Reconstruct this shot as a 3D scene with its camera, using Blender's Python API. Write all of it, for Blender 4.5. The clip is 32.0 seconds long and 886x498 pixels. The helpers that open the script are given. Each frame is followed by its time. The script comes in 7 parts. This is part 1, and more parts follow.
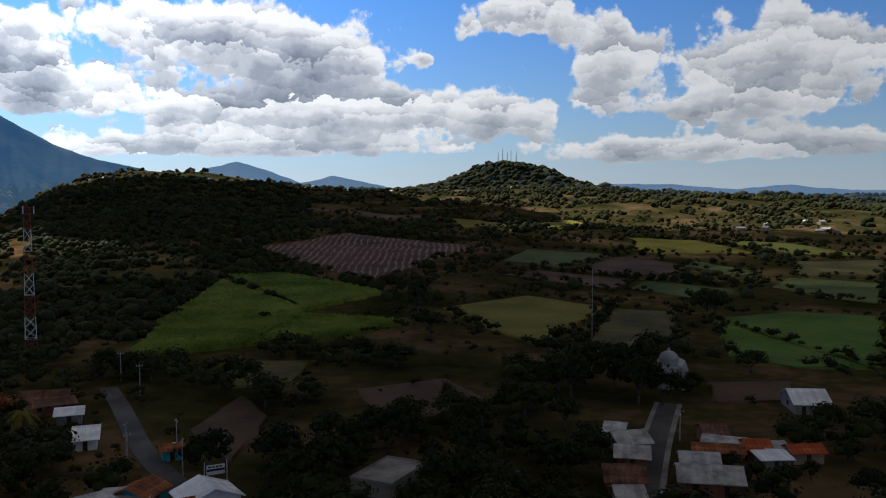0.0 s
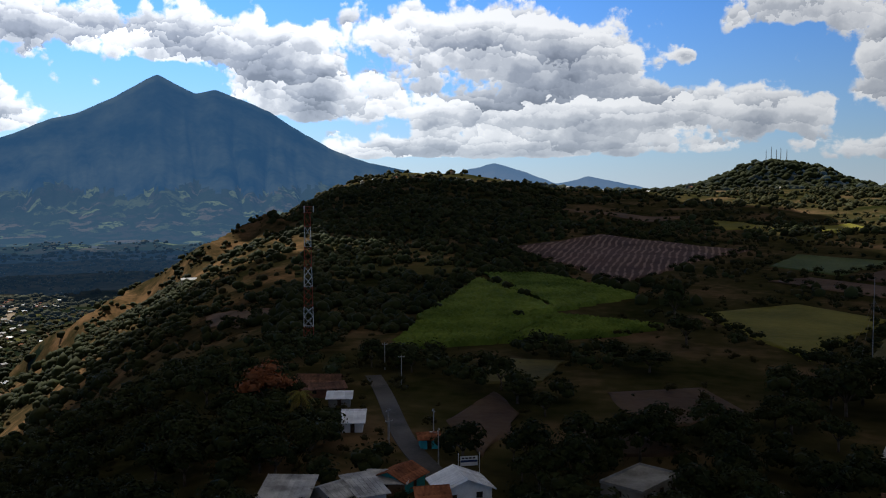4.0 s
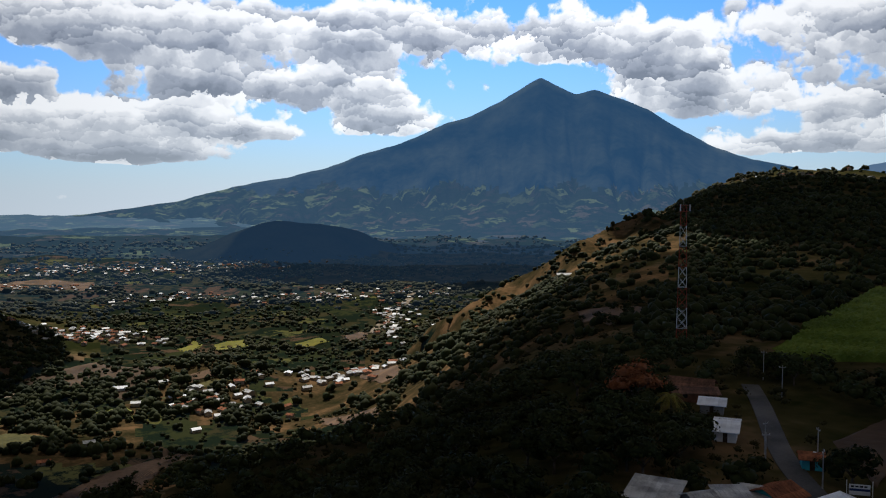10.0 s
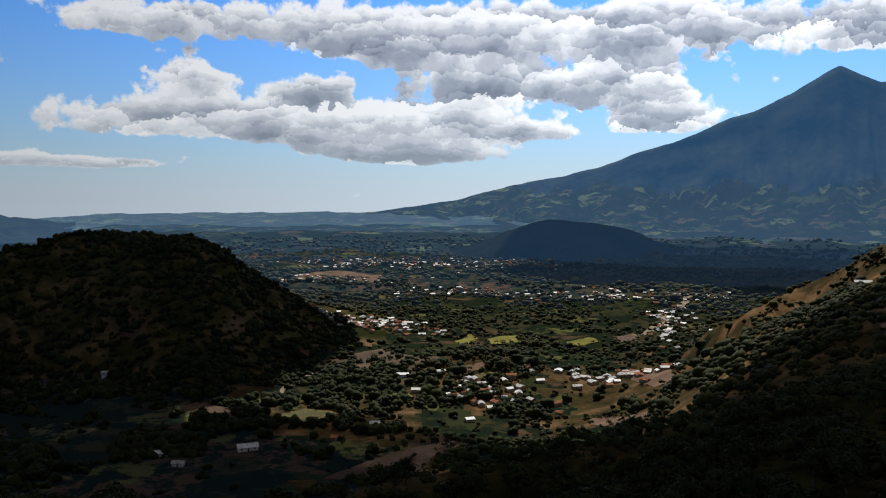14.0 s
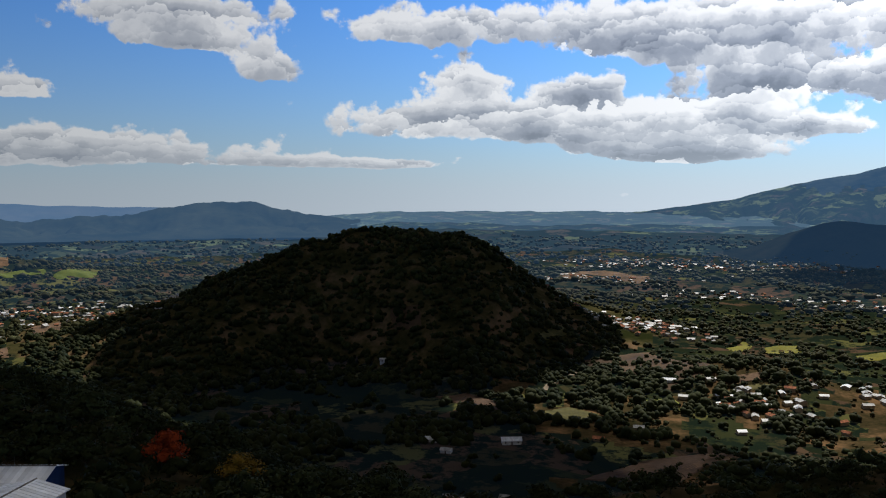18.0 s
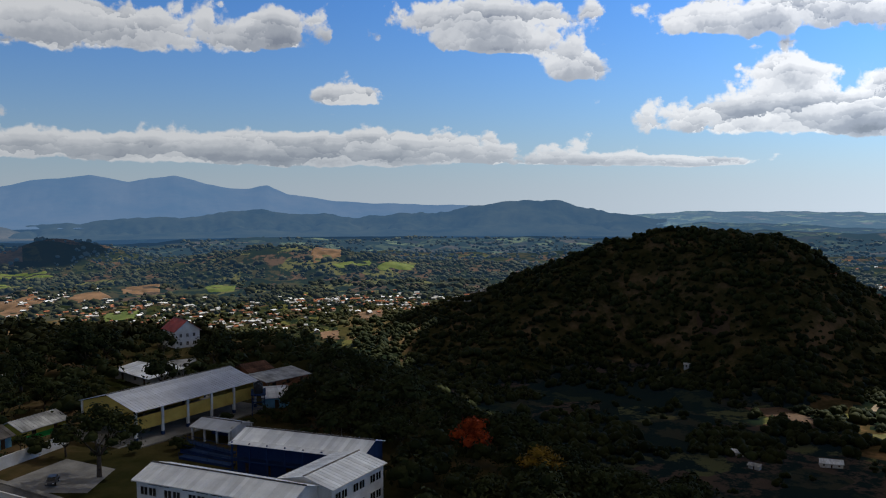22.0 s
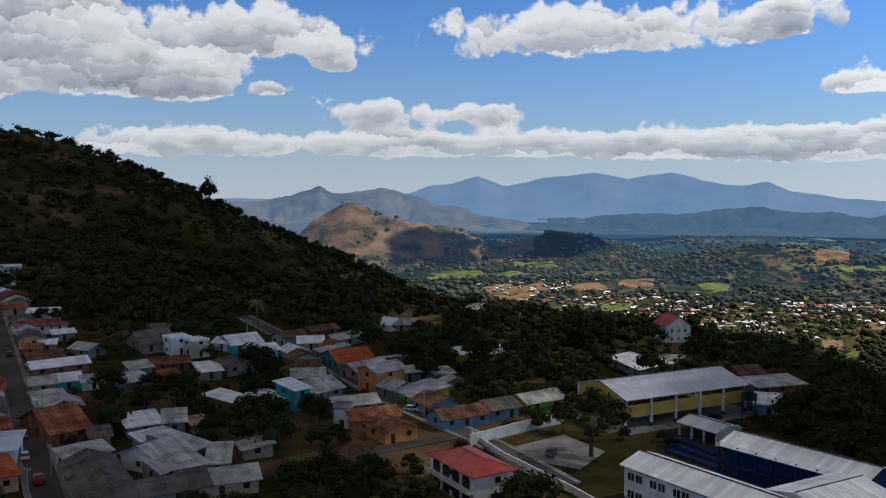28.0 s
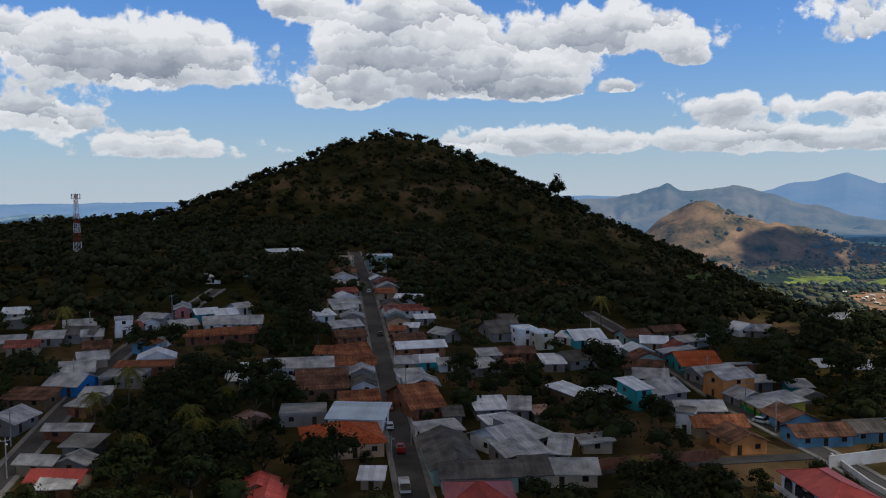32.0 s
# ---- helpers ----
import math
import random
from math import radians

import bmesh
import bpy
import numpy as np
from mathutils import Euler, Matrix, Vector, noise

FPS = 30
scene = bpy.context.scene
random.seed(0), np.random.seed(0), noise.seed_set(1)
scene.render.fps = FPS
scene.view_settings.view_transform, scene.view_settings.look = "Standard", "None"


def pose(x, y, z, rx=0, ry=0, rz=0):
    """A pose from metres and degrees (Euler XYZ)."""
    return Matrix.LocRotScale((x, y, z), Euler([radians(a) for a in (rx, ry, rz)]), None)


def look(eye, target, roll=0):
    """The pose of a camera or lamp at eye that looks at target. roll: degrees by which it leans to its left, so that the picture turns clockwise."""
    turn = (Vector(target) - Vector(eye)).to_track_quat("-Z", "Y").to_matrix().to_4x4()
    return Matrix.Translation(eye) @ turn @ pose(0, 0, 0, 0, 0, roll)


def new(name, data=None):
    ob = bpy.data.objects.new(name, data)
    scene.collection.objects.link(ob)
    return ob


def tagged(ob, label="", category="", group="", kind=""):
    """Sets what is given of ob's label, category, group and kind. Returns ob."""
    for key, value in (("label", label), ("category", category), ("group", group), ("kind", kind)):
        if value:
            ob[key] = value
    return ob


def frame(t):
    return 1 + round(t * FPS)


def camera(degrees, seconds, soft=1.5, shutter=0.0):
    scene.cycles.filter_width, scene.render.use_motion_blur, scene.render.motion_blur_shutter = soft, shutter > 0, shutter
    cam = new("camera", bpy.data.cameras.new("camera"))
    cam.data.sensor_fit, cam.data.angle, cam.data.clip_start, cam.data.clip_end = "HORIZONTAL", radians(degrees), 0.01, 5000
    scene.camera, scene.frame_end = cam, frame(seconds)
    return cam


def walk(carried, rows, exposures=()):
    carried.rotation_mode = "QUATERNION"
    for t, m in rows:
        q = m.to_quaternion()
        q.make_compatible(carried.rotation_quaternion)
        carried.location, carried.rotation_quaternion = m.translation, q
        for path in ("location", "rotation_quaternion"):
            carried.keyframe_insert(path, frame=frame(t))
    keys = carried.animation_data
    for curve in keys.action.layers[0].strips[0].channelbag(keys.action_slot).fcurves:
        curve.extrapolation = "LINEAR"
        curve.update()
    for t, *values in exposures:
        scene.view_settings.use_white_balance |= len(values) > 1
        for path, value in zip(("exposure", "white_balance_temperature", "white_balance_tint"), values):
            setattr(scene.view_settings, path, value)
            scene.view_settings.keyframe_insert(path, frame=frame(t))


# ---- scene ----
cam = camera(54.9, 32.0, 1.1)
EYE = 58.0
# seconds, turn to the left, tilt from straight down, lean
ROWS = [
    (0.0, -0.01, 86.16, 0.13),
    (0.5, 2.00, 86.18, 0.15),
    (1.0, 4.20, 86.21, 0.17),
    (1.5, 6.20, 86.22, 0.18),
    (2.0, 8.23, 86.23, 0.18),
    (2.5, 10.31, 86.24, 0.18),
    (3.0, 12.51, 86.25, 0.17),
    (3.5, 14.78, 86.25, 0.16),
    (5.5, 23.04, 86.24, 0.11),
    (6.0, 25.01, 86.23, 0.10),
    (6.5, 26.98, 86.22, 0.08),
    (7.0, 28.98, 86.21, 0.07),
    (7.5, 31.01, 86.20, 0.06),
    (8.0, 33.00, 86.19, 0.06),
    (8.5, 35.00, 86.18, 0.05),
    (9.0, 37.28, 86.17, 0.05),
    (9.5, 39.51, 86.16, 0.04),
    (10.0, 41.75, 86.16, 0.04),
    (10.5, 43.94, 86.15, 0.04),
    (11.0, 46.13, 86.14, 0.04),
    (11.5, 48.32, 86.13, 0.05),
    (12.0, 50.54, 86.12, 0.05),
    (12.5, 52.90, 86.12, 0.06),
    (13.0, 55.52, 86.11, 0.06),
    (13.5, 57.87, 86.11, 0.07),
    (14.0, 59.98, 86.10, 0.07),
    (14.5, 61.92, 86.10, 0.08),
    (16.5, 70.60, 86.08, 0.11),
    (17.0, 72.87, 86.08, 0.11),
    (17.5, 75.27, 86.08, 0.12),
    (18.0, 77.76, 86.08, 0.12),
    (18.5, 80.19, 86.07, 0.13),
    (19.0, 82.72, 86.07, 0.13),
    (19.5, 85.33, 86.07, 0.13),
    (20.0, 87.73, 86.06, 0.13),
    (20.5, 90.28, 86.06, 0.14),
    (21.0, 92.81, 86.05, 0.14),
    (21.5, 95.33, 86.05, 0.14),
    (22.0, 97.99, 86.04, 0.14),
    (22.5, 100.58, 86.04, 0.14),
    (23.0, 103.12, 86.03, 0.14),
    (23.5, 105.66, 86.02, 0.14),
    (24.0, 108.33, 86.01, 0.14),
    (24.5, 111.06, 86.00, 0.14),
    (25.0, 113.82, 85.99, 0.14),
    (25.5, 116.55, 85.97, 0.14),
    (27.5, 127.60, 85.91, 0.15),
    (28.0, 130.40, 85.90, 0.15),
    (28.5, 133.19, 85.88, 0.16),
    (29.0, 135.97, 85.87, 0.16),
    (29.5, 138.76, 85.85, 0.16),
    (30.0, 141.60, 85.84, 0.17),
    (30.5, 144.48, 85.82, 0.17),
    (31.0, 147.43, 85.81, 0.17),
    (31.5, 150.37, 85.80, 0.17),
    (32.0, 153.35, 85.79, 0.17),
]
walk(cam, [(t, pose(0, 0, EYE, tilt, lean, turn)) for t, turn, tilt, lean in ROWS],
     [(0, -0.05), (6, -0.22), (13, -0.3), (18, -0.22), (21, -0.05), (25, 0.3), (28, 0.42), (32, 0.54)])

# ---- light ----
SUN_AZ, SUN_EL = 52.0, 50.0


def polar(az, d):
    """East and north of a spot d metres off, az degrees to the left of the first view."""
    return -math.sin(radians(az)) * d, math.cos(radians(az)) * d


sun = new("sun", bpy.data.lights.new("sun", "SUN"))
sun.data.energy, sun.data.angle, sun.data.color = 5.0, radians(0.6), (1.0, 0.955, 0.88)
sx, sy = polar(SUN_AZ, 1.0)
sun.matrix_world = look((sx * 900, sy * 900, 900 * math.tan(radians(SUN_EL))), (0, 0, 0))

world = bpy.data.worlds.new("sky")
scene.world = world
world.use_nodes = True
world.cycles.sampling_method, world.cycles.sample_map_resolution = "MANUAL", 512
wt = world.node_tree
wt.nodes.clear()


def wnode(kind, *values, op=None, clamp=False):
    """A node of the sky, with sockets linked or set in order."""
    n = wt.nodes.new(kind)
    if op:
        n.operation = op
    if clamp:
        n.use_clamp = True
    for socket, v in zip(n.inputs, values):
        if isinstance(v, bpy.types.NodeSocket):
            wt.links.new(v, socket)
        elif v is not None:
            socket.default_value = v
    return n.outputs[0]


def calc(op, *values, clamp=False):
    return wnode("ShaderNodeMath", *values, op=op, clamp=clamp)


sky = wt.nodes.new("ShaderNodeTexSky")
sky.sky_type, sky.sun_disc = "NISHITA", False
sky.sun_elevation, sky.sun_rotation = radians(SUN_EL), radians(-SUN_AZ)
sky.altitude, sky.air_density, sky.dust_density, sky.ozone_density = 600, 1.3, 0.2, 3.0
tc = wt.nodes.new("ShaderNodeTexCoord")
turned = wt.nodes.new("ShaderNodeVectorRotate")
turned.rotation_type = "Z_AXIS"
turned.inputs["Angle"].default_value = radians(-77)
wt.links.new(tc.outputs["Generated"], turned.inputs["Vector"])
xyz = wt.nodes.new("ShaderNodeSeparateXYZ")
wt.links.new(turned.outputs[0], xyz.inputs[0])
bear = calc("ADD", calc("MULTIPLY", calc("ARCTAN2", calc("MULTIPLY", xyz.outputs[0], -1.0), xyz.outputs[1]), 57.296), 77.0)
lift = calc("MULTIPLY", calc("ARCSINE", xyz.outputs[2]), 57.296)
spot = wnode("ShaderNodeCombineXYZ", bear, lift, 0.0)
# clouds flatten towards the horizon
flat = calc("ADD", calc("DIVIDE", 5.0, calc("ADD", calc("MAXIMUM", lift, 0.0), 4.0)), 0.85)
puffs_at = wnode("ShaderNodeCombineXYZ", bear, calc("MULTIPLY", lift, flat), 0.0)


def billow(shift):
    """Heaped cloud detail, 0 to 1."""
    p = wnode("ShaderNodeVectorMath", puffs_at, shift, op="ADD")
    wob = wt.nodes.new("ShaderNodeTexNoise")
    wob.inputs["Scale"].default_value, wob.inputs["Detail"].default_value = 0.4, 8
    wob.inputs["Roughness"].default_value = 0.62
    wt.links.new(p, wob.inputs["Vector"])
    v = wt.nodes.new("ShaderNodeTexVoronoi")
    v.feature, v.normalize = "F1", True
    v.inputs["Scale"].default_value, v.inputs["Detail"].default_value, v.inputs["Roughness"].default_value = 0.42, 3, 0.5
    wt.links.new(wnode("ShaderNodeVectorMath", p, wnode("ShaderNodeVectorMath", wob.outputs["Color"], (1.6, 1.6, 1.6), op="MULTIPLY"), op="ADD"), v.inputs["Vector"])
    return calc("ADD", calc("MULTIPLY", calc("SUBTRACT", 0.75, v.outputs["Distance"]), 0.75), calc("MULTIPLY", wob.outputs["Fac"], 0.55))


heaps = wnode("ShaderNodeCombineXYZ", 0.0, 0.0, 0.0)


def cumulus(az, el, wide, tall):
    """A heap of cloud at that bearing and height, degrees; heaps gathers its place within and its weight."""
    global heaps
    at = wnode("ShaderNodeVectorMath", heaps, (0, 0, 0), spot, op="MULTIPLY_ADD")
    q = wnode("ShaderNodeVectorMath", at, (1 / wide, 1 / tall, 0), (-az / wide, -el / tall, 1), op="MULTIPLY_ADD")
    n = wt.nodes.new("ShaderNodeVectorMath")
    n.operation = "DOT_PRODUCT"
    wt.links.new(q, n.inputs[0])
    wt.links.new(q, n.inputs[1])
    weight = calc("EXPONENT", calc("MULTIPLY_ADD", n.outputs["Value"], -1.5, 1.5))
    sc = wt.nodes.new("ShaderNodeVectorMath")
    sc.operation = "SCALE"
    wt.links.new(q, sc.inputs[0])
    wt.links.new(weight, sc.inputs["Scale"])
    heaps = wnode("ShaderNodeVectorMath", heaps, sc.outputs[0], op="ADD")


cumulus(16.5, 10.1, 8.8, 3.1)
cumulus(8.3, 8.5, 6.8, 3.1)
cumulus(12.4, 5.3, 13.2, 2.0)
cumulus(3.9, 5.2, 4.8, 1.7)
cumulus(-5.3, 11.3, 5.2, 1.8)
cumulus(-11.0, 8.4, 3.4, 3.3)
cumulus(-21.7, 8.6, 8.0, 3.3)
cumulus(-18.7, 5.3, 6.4, 1.7)
cumulus(-4.4, 5.0, 4.8, 2.0)
cumulus(-11.4, 2.5, 3.6, 1.1)
cumulus(-17.4, 2.6, 6.0, 1.1)
cumulus(-24.3, 2.9, 4.4, 1.2)
cumulus(26.0, 6.4, 3.4, 2.6)
cumulus(26.6, 9.8, 1.6, 0.9)
cumulus(1.1, 8.7, 0.8, 0.5)
cumulus(14.2, 2.9, 16.8, 1.0)
cumulus(61.7, 9.8, 5.2, 2.2)
cumulus(55.5, 10.2, 4.4, 2.4)
cumulus(48.9, 10.2, 4.8, 2.2)
cumulus(43.4, 10.7, 5.6, 2.4)
cumulus(48.5, 6.8, 6.4, 1.8)
cumulus(57.9, 6.7, 4.8, 1.7)
cumulus(60.2, 4.7, 5.6, 1.3)
cumulus(45.7, 4.5, 4.4, 1.5)
cumulus(54.9, 3.8, 4.4, 0.8)
cumulus(32.9, 9.8, 6.6, 2.7)
cumulus(27.0, 7.7, 4.0, 1.8)
cumulus(61.5, 2.5, 5.6, 1.0)
cumulus(78.3, 10.7, 7.6, 1.7)
cumulus(66.0, 10.3, 7.0, 2.6)
cumulus(76.1, 7.3, 3.6, 1.2)
cumulus(68.2, 6.5, 3.0, 1.1)
cumulus(77.2, 4.7, 9.6, 1.8)
cumulus(69.0, 4.2, 8.0, 1.7)
cumulus(63.2, 2.7, 6.0, 1.2)
cumulus(81.1, 1.7, 3.0, 0.4)
cumulus(109.2, 10.2, 2.4, 1.5)
cumulus(95.3, 11.1, 8.4, 1.8)
cumulus(93.9, 9.4, 4.0, 0.9)
cumulus(89.2, 7.9, 2.6, 1.4)
cumulus(104.0, 6.2, 3.3, 1.05)
cumulus(102.4, 2.5, 10.4, 1.35)
cumulus(85.9, 1.9, 7.0, 0.6)
cumulus(120.6, 9.9, 13.6, 2.3)
cumulus(111.5, 2.7, 19.2, 1.45)
cumulus(127.9, 4.9, 3.6, 0.9)
cumulus(155.1, 8.4, 6.4, 3.7)
cumulus(142.7, 9.9, 7.2, 2.2)
cumulus(147.0, 6.6, 3.6, 1.6)
cumulus(137.4, 8.1, 1.5, 1.1)
cumulus(141.7, 6.4, 1.5, 0.6)
cumulus(135.4, 5.0, 3.4, 1.3)
cumulus(132.8, 2.8, 13.2, 1.1)
cumulus(147.7, 2.8, 6.8, 1.3)
cumulus(176.1, 8.3, 8.0, 3.3)
cumulus(169.2, 7.9, 5.2, 2.6)
cumulus(156.5, 10.0, 6.4, 3.5)
cumulus(160.2, 6.0, 4.0, 1.5)
cumulus(149.7, 7.0, 5.6, 1.8)
cumulus(172.1, 2.5, 6.4, 1.2)
cumulus(178.8, 4.3, 4.8, 1.3)
cumulus(163.8, 11.6, 2.4, 1.0)
# over and behind the view the broken cloud goes on
wide = wt.nodes.new("ShaderNodeTexNoise")
wide.inputs["Scale"].default_value, wide.inputs["Detail"].default_value = 0.06, 3
wt.links.new(spot, wide.inputs["Vector"])
aloft = calc("MULTIPLY", calc("DIVIDE", calc("SUBTRACT", lift, 18.0), 6.0, clamp=True), calc("MULTIPLY", wide.outputs["Fac"], 1.9))
gathered = wt.nodes.new("ShaderNodeSeparateXYZ")
wt.links.new(heaps, gathered.inputs[0])
mass = calc("ADD", gathered.outputs[2], aloft)
rise = calc("DIVIDE", gathered.outputs[1], calc("ADD", mass, 0.06))
here, above = billow((0, 0, 0)), billow((-0.2, 0.5, 0))
# heaps stand on flat feet and fray only where there is cloud at all
feet = calc("MULTIPLY", calc("MAXIMUM", calc("SUBTRACT", -0.42, rise), 0.0), 1.6)
inner = calc("SUBTRACT", calc("MINIMUM", calc("MULTIPLY", mass, 1.2), 1.3), calc("ADD", feet, 0.60))
dense = calc("ADD", calc("MULTIPLY", inner, 0.85), calc("MULTIPLY", calc("SUBTRACT", here, 0.56), 2.3))
cover = wnode("ShaderNodeMapRange", dense, 0.0, 0.2)
cover.node.interpolation_type = "SMOOTHSTEP"
# each heap is made of smaller heads, lit on top and grey below
def head(across, up, warp, seed):
    """How far above the middle of its own small head a spot lies, about -1 to 1."""
    wob = wt.nodes.new("ShaderNodeTexNoise")
    wob.inputs["Scale"].default_value, wob.inputs["Detail"].default_value, wob.inputs["Roughness"].default_value = up * 1.6, 5, 0.6
    wt.links.new(puffs_at, wob.inputs["Vector"])
    p = wnode("ShaderNodeVectorMath", puffs_at, (across, up, 0), (seed, seed * 0.7, 0), op="MULTIPLY_ADD")
    p = wnode("ShaderNodeVectorMath", wob.outputs["Color"], (warp, warp, 0), p, op="MULTIPLY_ADD")
    cell = wt.nodes.new("ShaderNodeTexVoronoi")
    cell.voronoi_dimensions, cell.feature = "2D", "F1"
    cell.inputs["Scale"].default_value = 1.0
    wt.links.new(p, cell.inputs["Vector"])
    off = wnode("ShaderNodeVectorMath", p, cell.outputs["Position"], op="SUBTRACT")
    part_ = wt.nodes.new("ShaderNodeSeparateXYZ")
    wt.links.new(off, part_.inputs[0])
    return part_.outputs[1]


away = calc("DIVIDE", calc("SUBTRACT", bear, 40.0), 43.0)
sunward = calc("EXPONENT", calc("MULTIPLY", calc("MULTIPLY", away, away), -1.0))
# bright rims and heads, grey feet and hearts
shade = calc("MULTIPLY", calc("SUBTRACT", dense, 0.3), 0.62)
shade = calc("ADD", shade, calc("MULTIPLY", calc("SUBTRACT", above, here), 0.75))
shade = calc("SUBTRACT", shade, calc("MULTIPLY", rise, 0.40))
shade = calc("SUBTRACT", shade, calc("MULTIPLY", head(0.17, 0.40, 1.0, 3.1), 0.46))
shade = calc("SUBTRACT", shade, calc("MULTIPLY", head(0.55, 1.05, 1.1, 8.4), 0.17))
tone = wt.nodes.new("ShaderNodeValToRGB")
tone.color_ramp.interpolation = "EASE"
tone.color_ramp.elements[0].position, tone.color_ramp.elements[0].color = 0.0, (10.6, 10.8, 11.1, 1)
tone.color_ramp.elements[1].position, tone.color_ramp.elements[1].color = 1.0, (2.0, 2.3, 2.9, 1)
for at, c in ((0.2, (8.6, 8.9, 9.4)), (0.45, (5.6, 6.0, 6.7)), (0.7, (3.5, 3.9, 4.7))):
    tone.color_ramp.elements.new(at).color = (*c, 1)
wt.links.new(calc("MULTIPLY", calc("ADD", shade, 0.21), calc("MULTIPLY_ADD", sunward, 0.5, 0.72), clamp=True), tone.inputs[0])
# thick cloud overhead shows its dark underside
under = wt.nodes.new("ShaderNodeMix")
under.data_type = "RGBA"
wt.links.new(calc("MULTIPLY", calc("DIVIDE", calc("SUBTRACT", lift, 17.0), 14.0, clamp=True), 0.85), under.inputs["Factor"])
wt.links.new(tone.outputs[0], under.inputs["A"])
under.inputs["B"].default_value = (3.0, 2.45, 1.85, 1)
mixed = wt.nodes.new("ShaderNodeMix")
mixed.data_type = "RGBA"
wt.links.new(calc("MULTIPLY", cover, 0.96), mixed.inputs["Factor"])
deep = wt.nodes.new("ShaderNodeMix")
deep.data_type, deep.blend_type = "RGBA", "MULTIPLY"
deep.inputs["Factor"].default_value = 1.0
deep.inputs["B"].default_value = (0.27, 0.78, 1.54, 1)
wt.links.new(sky.outputs[0], deep.inputs["A"])
# pale haze along the horizon
hazy = wt.nodes.new("ShaderNodeMix")
hazy.data_type = "RGBA"
wt.links.new(calc("POWER", 2.718, calc("MULTIPLY", calc("MAXIMUM", calc("ADD", lift, 1.0), 0.0), -0.16)), hazy.inputs["Factor"])
wt.links.new(deep.outputs["Result"], hazy.inputs["A"])
hazy.inputs["B"].default_value = (6.2, 7.3, 8.3, 1)
wt.links.new(hazy.outputs["Result"], mixed.inputs["A"])
wt.links.new(under.outputs["Result"], mixed.inputs["B"])
# low cloud pales in the haze
veiled = wt.nodes.new("ShaderNodeMix")
veiled.data_type = "RGBA"
wt.links.new(calc("MULTIPLY", calc("EXPONENT", calc("MULTIPLY", calc("MAXIMUM", lift, 0.0), -0.4)), 0.6), veiled.inputs["Factor"])
wt.links.new(mixed.outputs["Result"], veiled.inputs["A"])
veiled.inputs["B"].default_value = (6.1, 7.1, 8.2, 1)
# the sky is brightest round the sun's bearing
glare = calc("MULTIPLY_ADD", sunward, 0.73, 0.52)
lit = wt.nodes.new("ShaderNodeVectorMath")
lit.operation = "SCALE"
wt.links.new(veiled.outputs["Result"], lit.inputs[0])
wt.links.new(glare, lit.inputs["Scale"])
bg = wt.nodes.new("ShaderNodeBackground")
bg.inputs[1].default_value = 0.1
wo = wt.nodes.new("ShaderNodeOutputWorld")
wt.links.new(lit.outputs[0], bg.inputs[0])
wt.links.new(bg.outputs[0], wo.inputs[0])

# ---- materials ----
def nodes(mat):
    return mat.node_tree.nodes, mat.node_tree.links


def stained(name, dark, light, scale=1.0, rough=0.9, metal=0.0, fine=8.0, bump=0.3, third=None, per_piece=0.0, spec=0.1):
    """Two base colours in large stains, broken by fine grain, with relief; scale: stains a metre."""
    m = bpy.data.materials.new(name)
    m.use_nodes = True
    n, l = nodes(m)
    p = n["Principled BSDF"]
    p.inputs["Roughness"].default_value, p.inputs["Metallic"].default_value = rough, metal
    p.inputs["Specular IOR Level"].default_value = spec
    geo = n.new("ShaderNodeNewGeometry")
    big, small = n.new("ShaderNodeTexNoise"), n.new("ShaderNodeTexNoise")
    big.inputs["Scale"].default_value, big.inputs["Detail"].default_value = scale, 4
    small.inputs["Scale"].default_value, small.inputs["Detail"].default_value = scale * fine, 3
    for t in (big, small):
        l.new(geo.outputs["Position"], t.inputs["Vector"])
    mixf = n.new("ShaderNodeMath")
    mixf.operation, mixf.use_clamp = "MULTIPLY_ADD", True
    l.new(small.outputs["Fac"], mixf.inputs[0])
    mixf.inputs[1].default_value = 0.45
    add = n.new("ShaderNodeMath")
    add.operation = "MULTIPLY_ADD"
    l.new(big.outputs["Fac"], add.inputs[0])
    add.inputs[1].default_value, add.inputs[2].default_value = 1.5, -0.45
    l.new(add.outputs[0], mixf.inputs[2])
    ramp = n.new("ShaderNodeValToRGB")
    ramp.color_ramp.elements[0].position, ramp.color_ramp.elements[1].position = 0.25, 0.8
    ramp.color_ramp.elements[0].color, ramp.color_ramp.elements[1].color = (*dark, 1), (*light, 1)
    if third:
        e = ramp.color_ramp.elements.new(0.55)
        e.color = (*third, 1)
    l.new(mixf.outputs[0], ramp.inputs[0])
    out = ramp.outputs[0]
    if per_piece:
        info, hsv = n.new("ShaderNodeObjectInfo"), n.new("ShaderNodeHueSaturation")
        rng = n.new("ShaderNodeMapRange")
        rng.inputs["To Min"].default_value, rng.inputs["To Max"].default_value = 1 - per_piece, 1 + per_piece
        l.new(info.outputs["Random"], rng.inputs["Value"])
        l.new(rng.outputs[0], hsv.inputs["Value"])
        l.new(out, hsv.inputs["Color"])
        out = hsv.outputs[0]
    l.new(out, p.inputs["Base Color"])
    if bump:
        b = n.new("ShaderNodeBump")
        b.inputs["Strength"].default_value, b.inputs["Distance"].default_value = bump, 0.4 / (scale * fine)
        l.new(small.outputs["Fac"], b.inputs["Height"])
        l.new(b.outputs[0], p.inputs["Normal"])
    return m


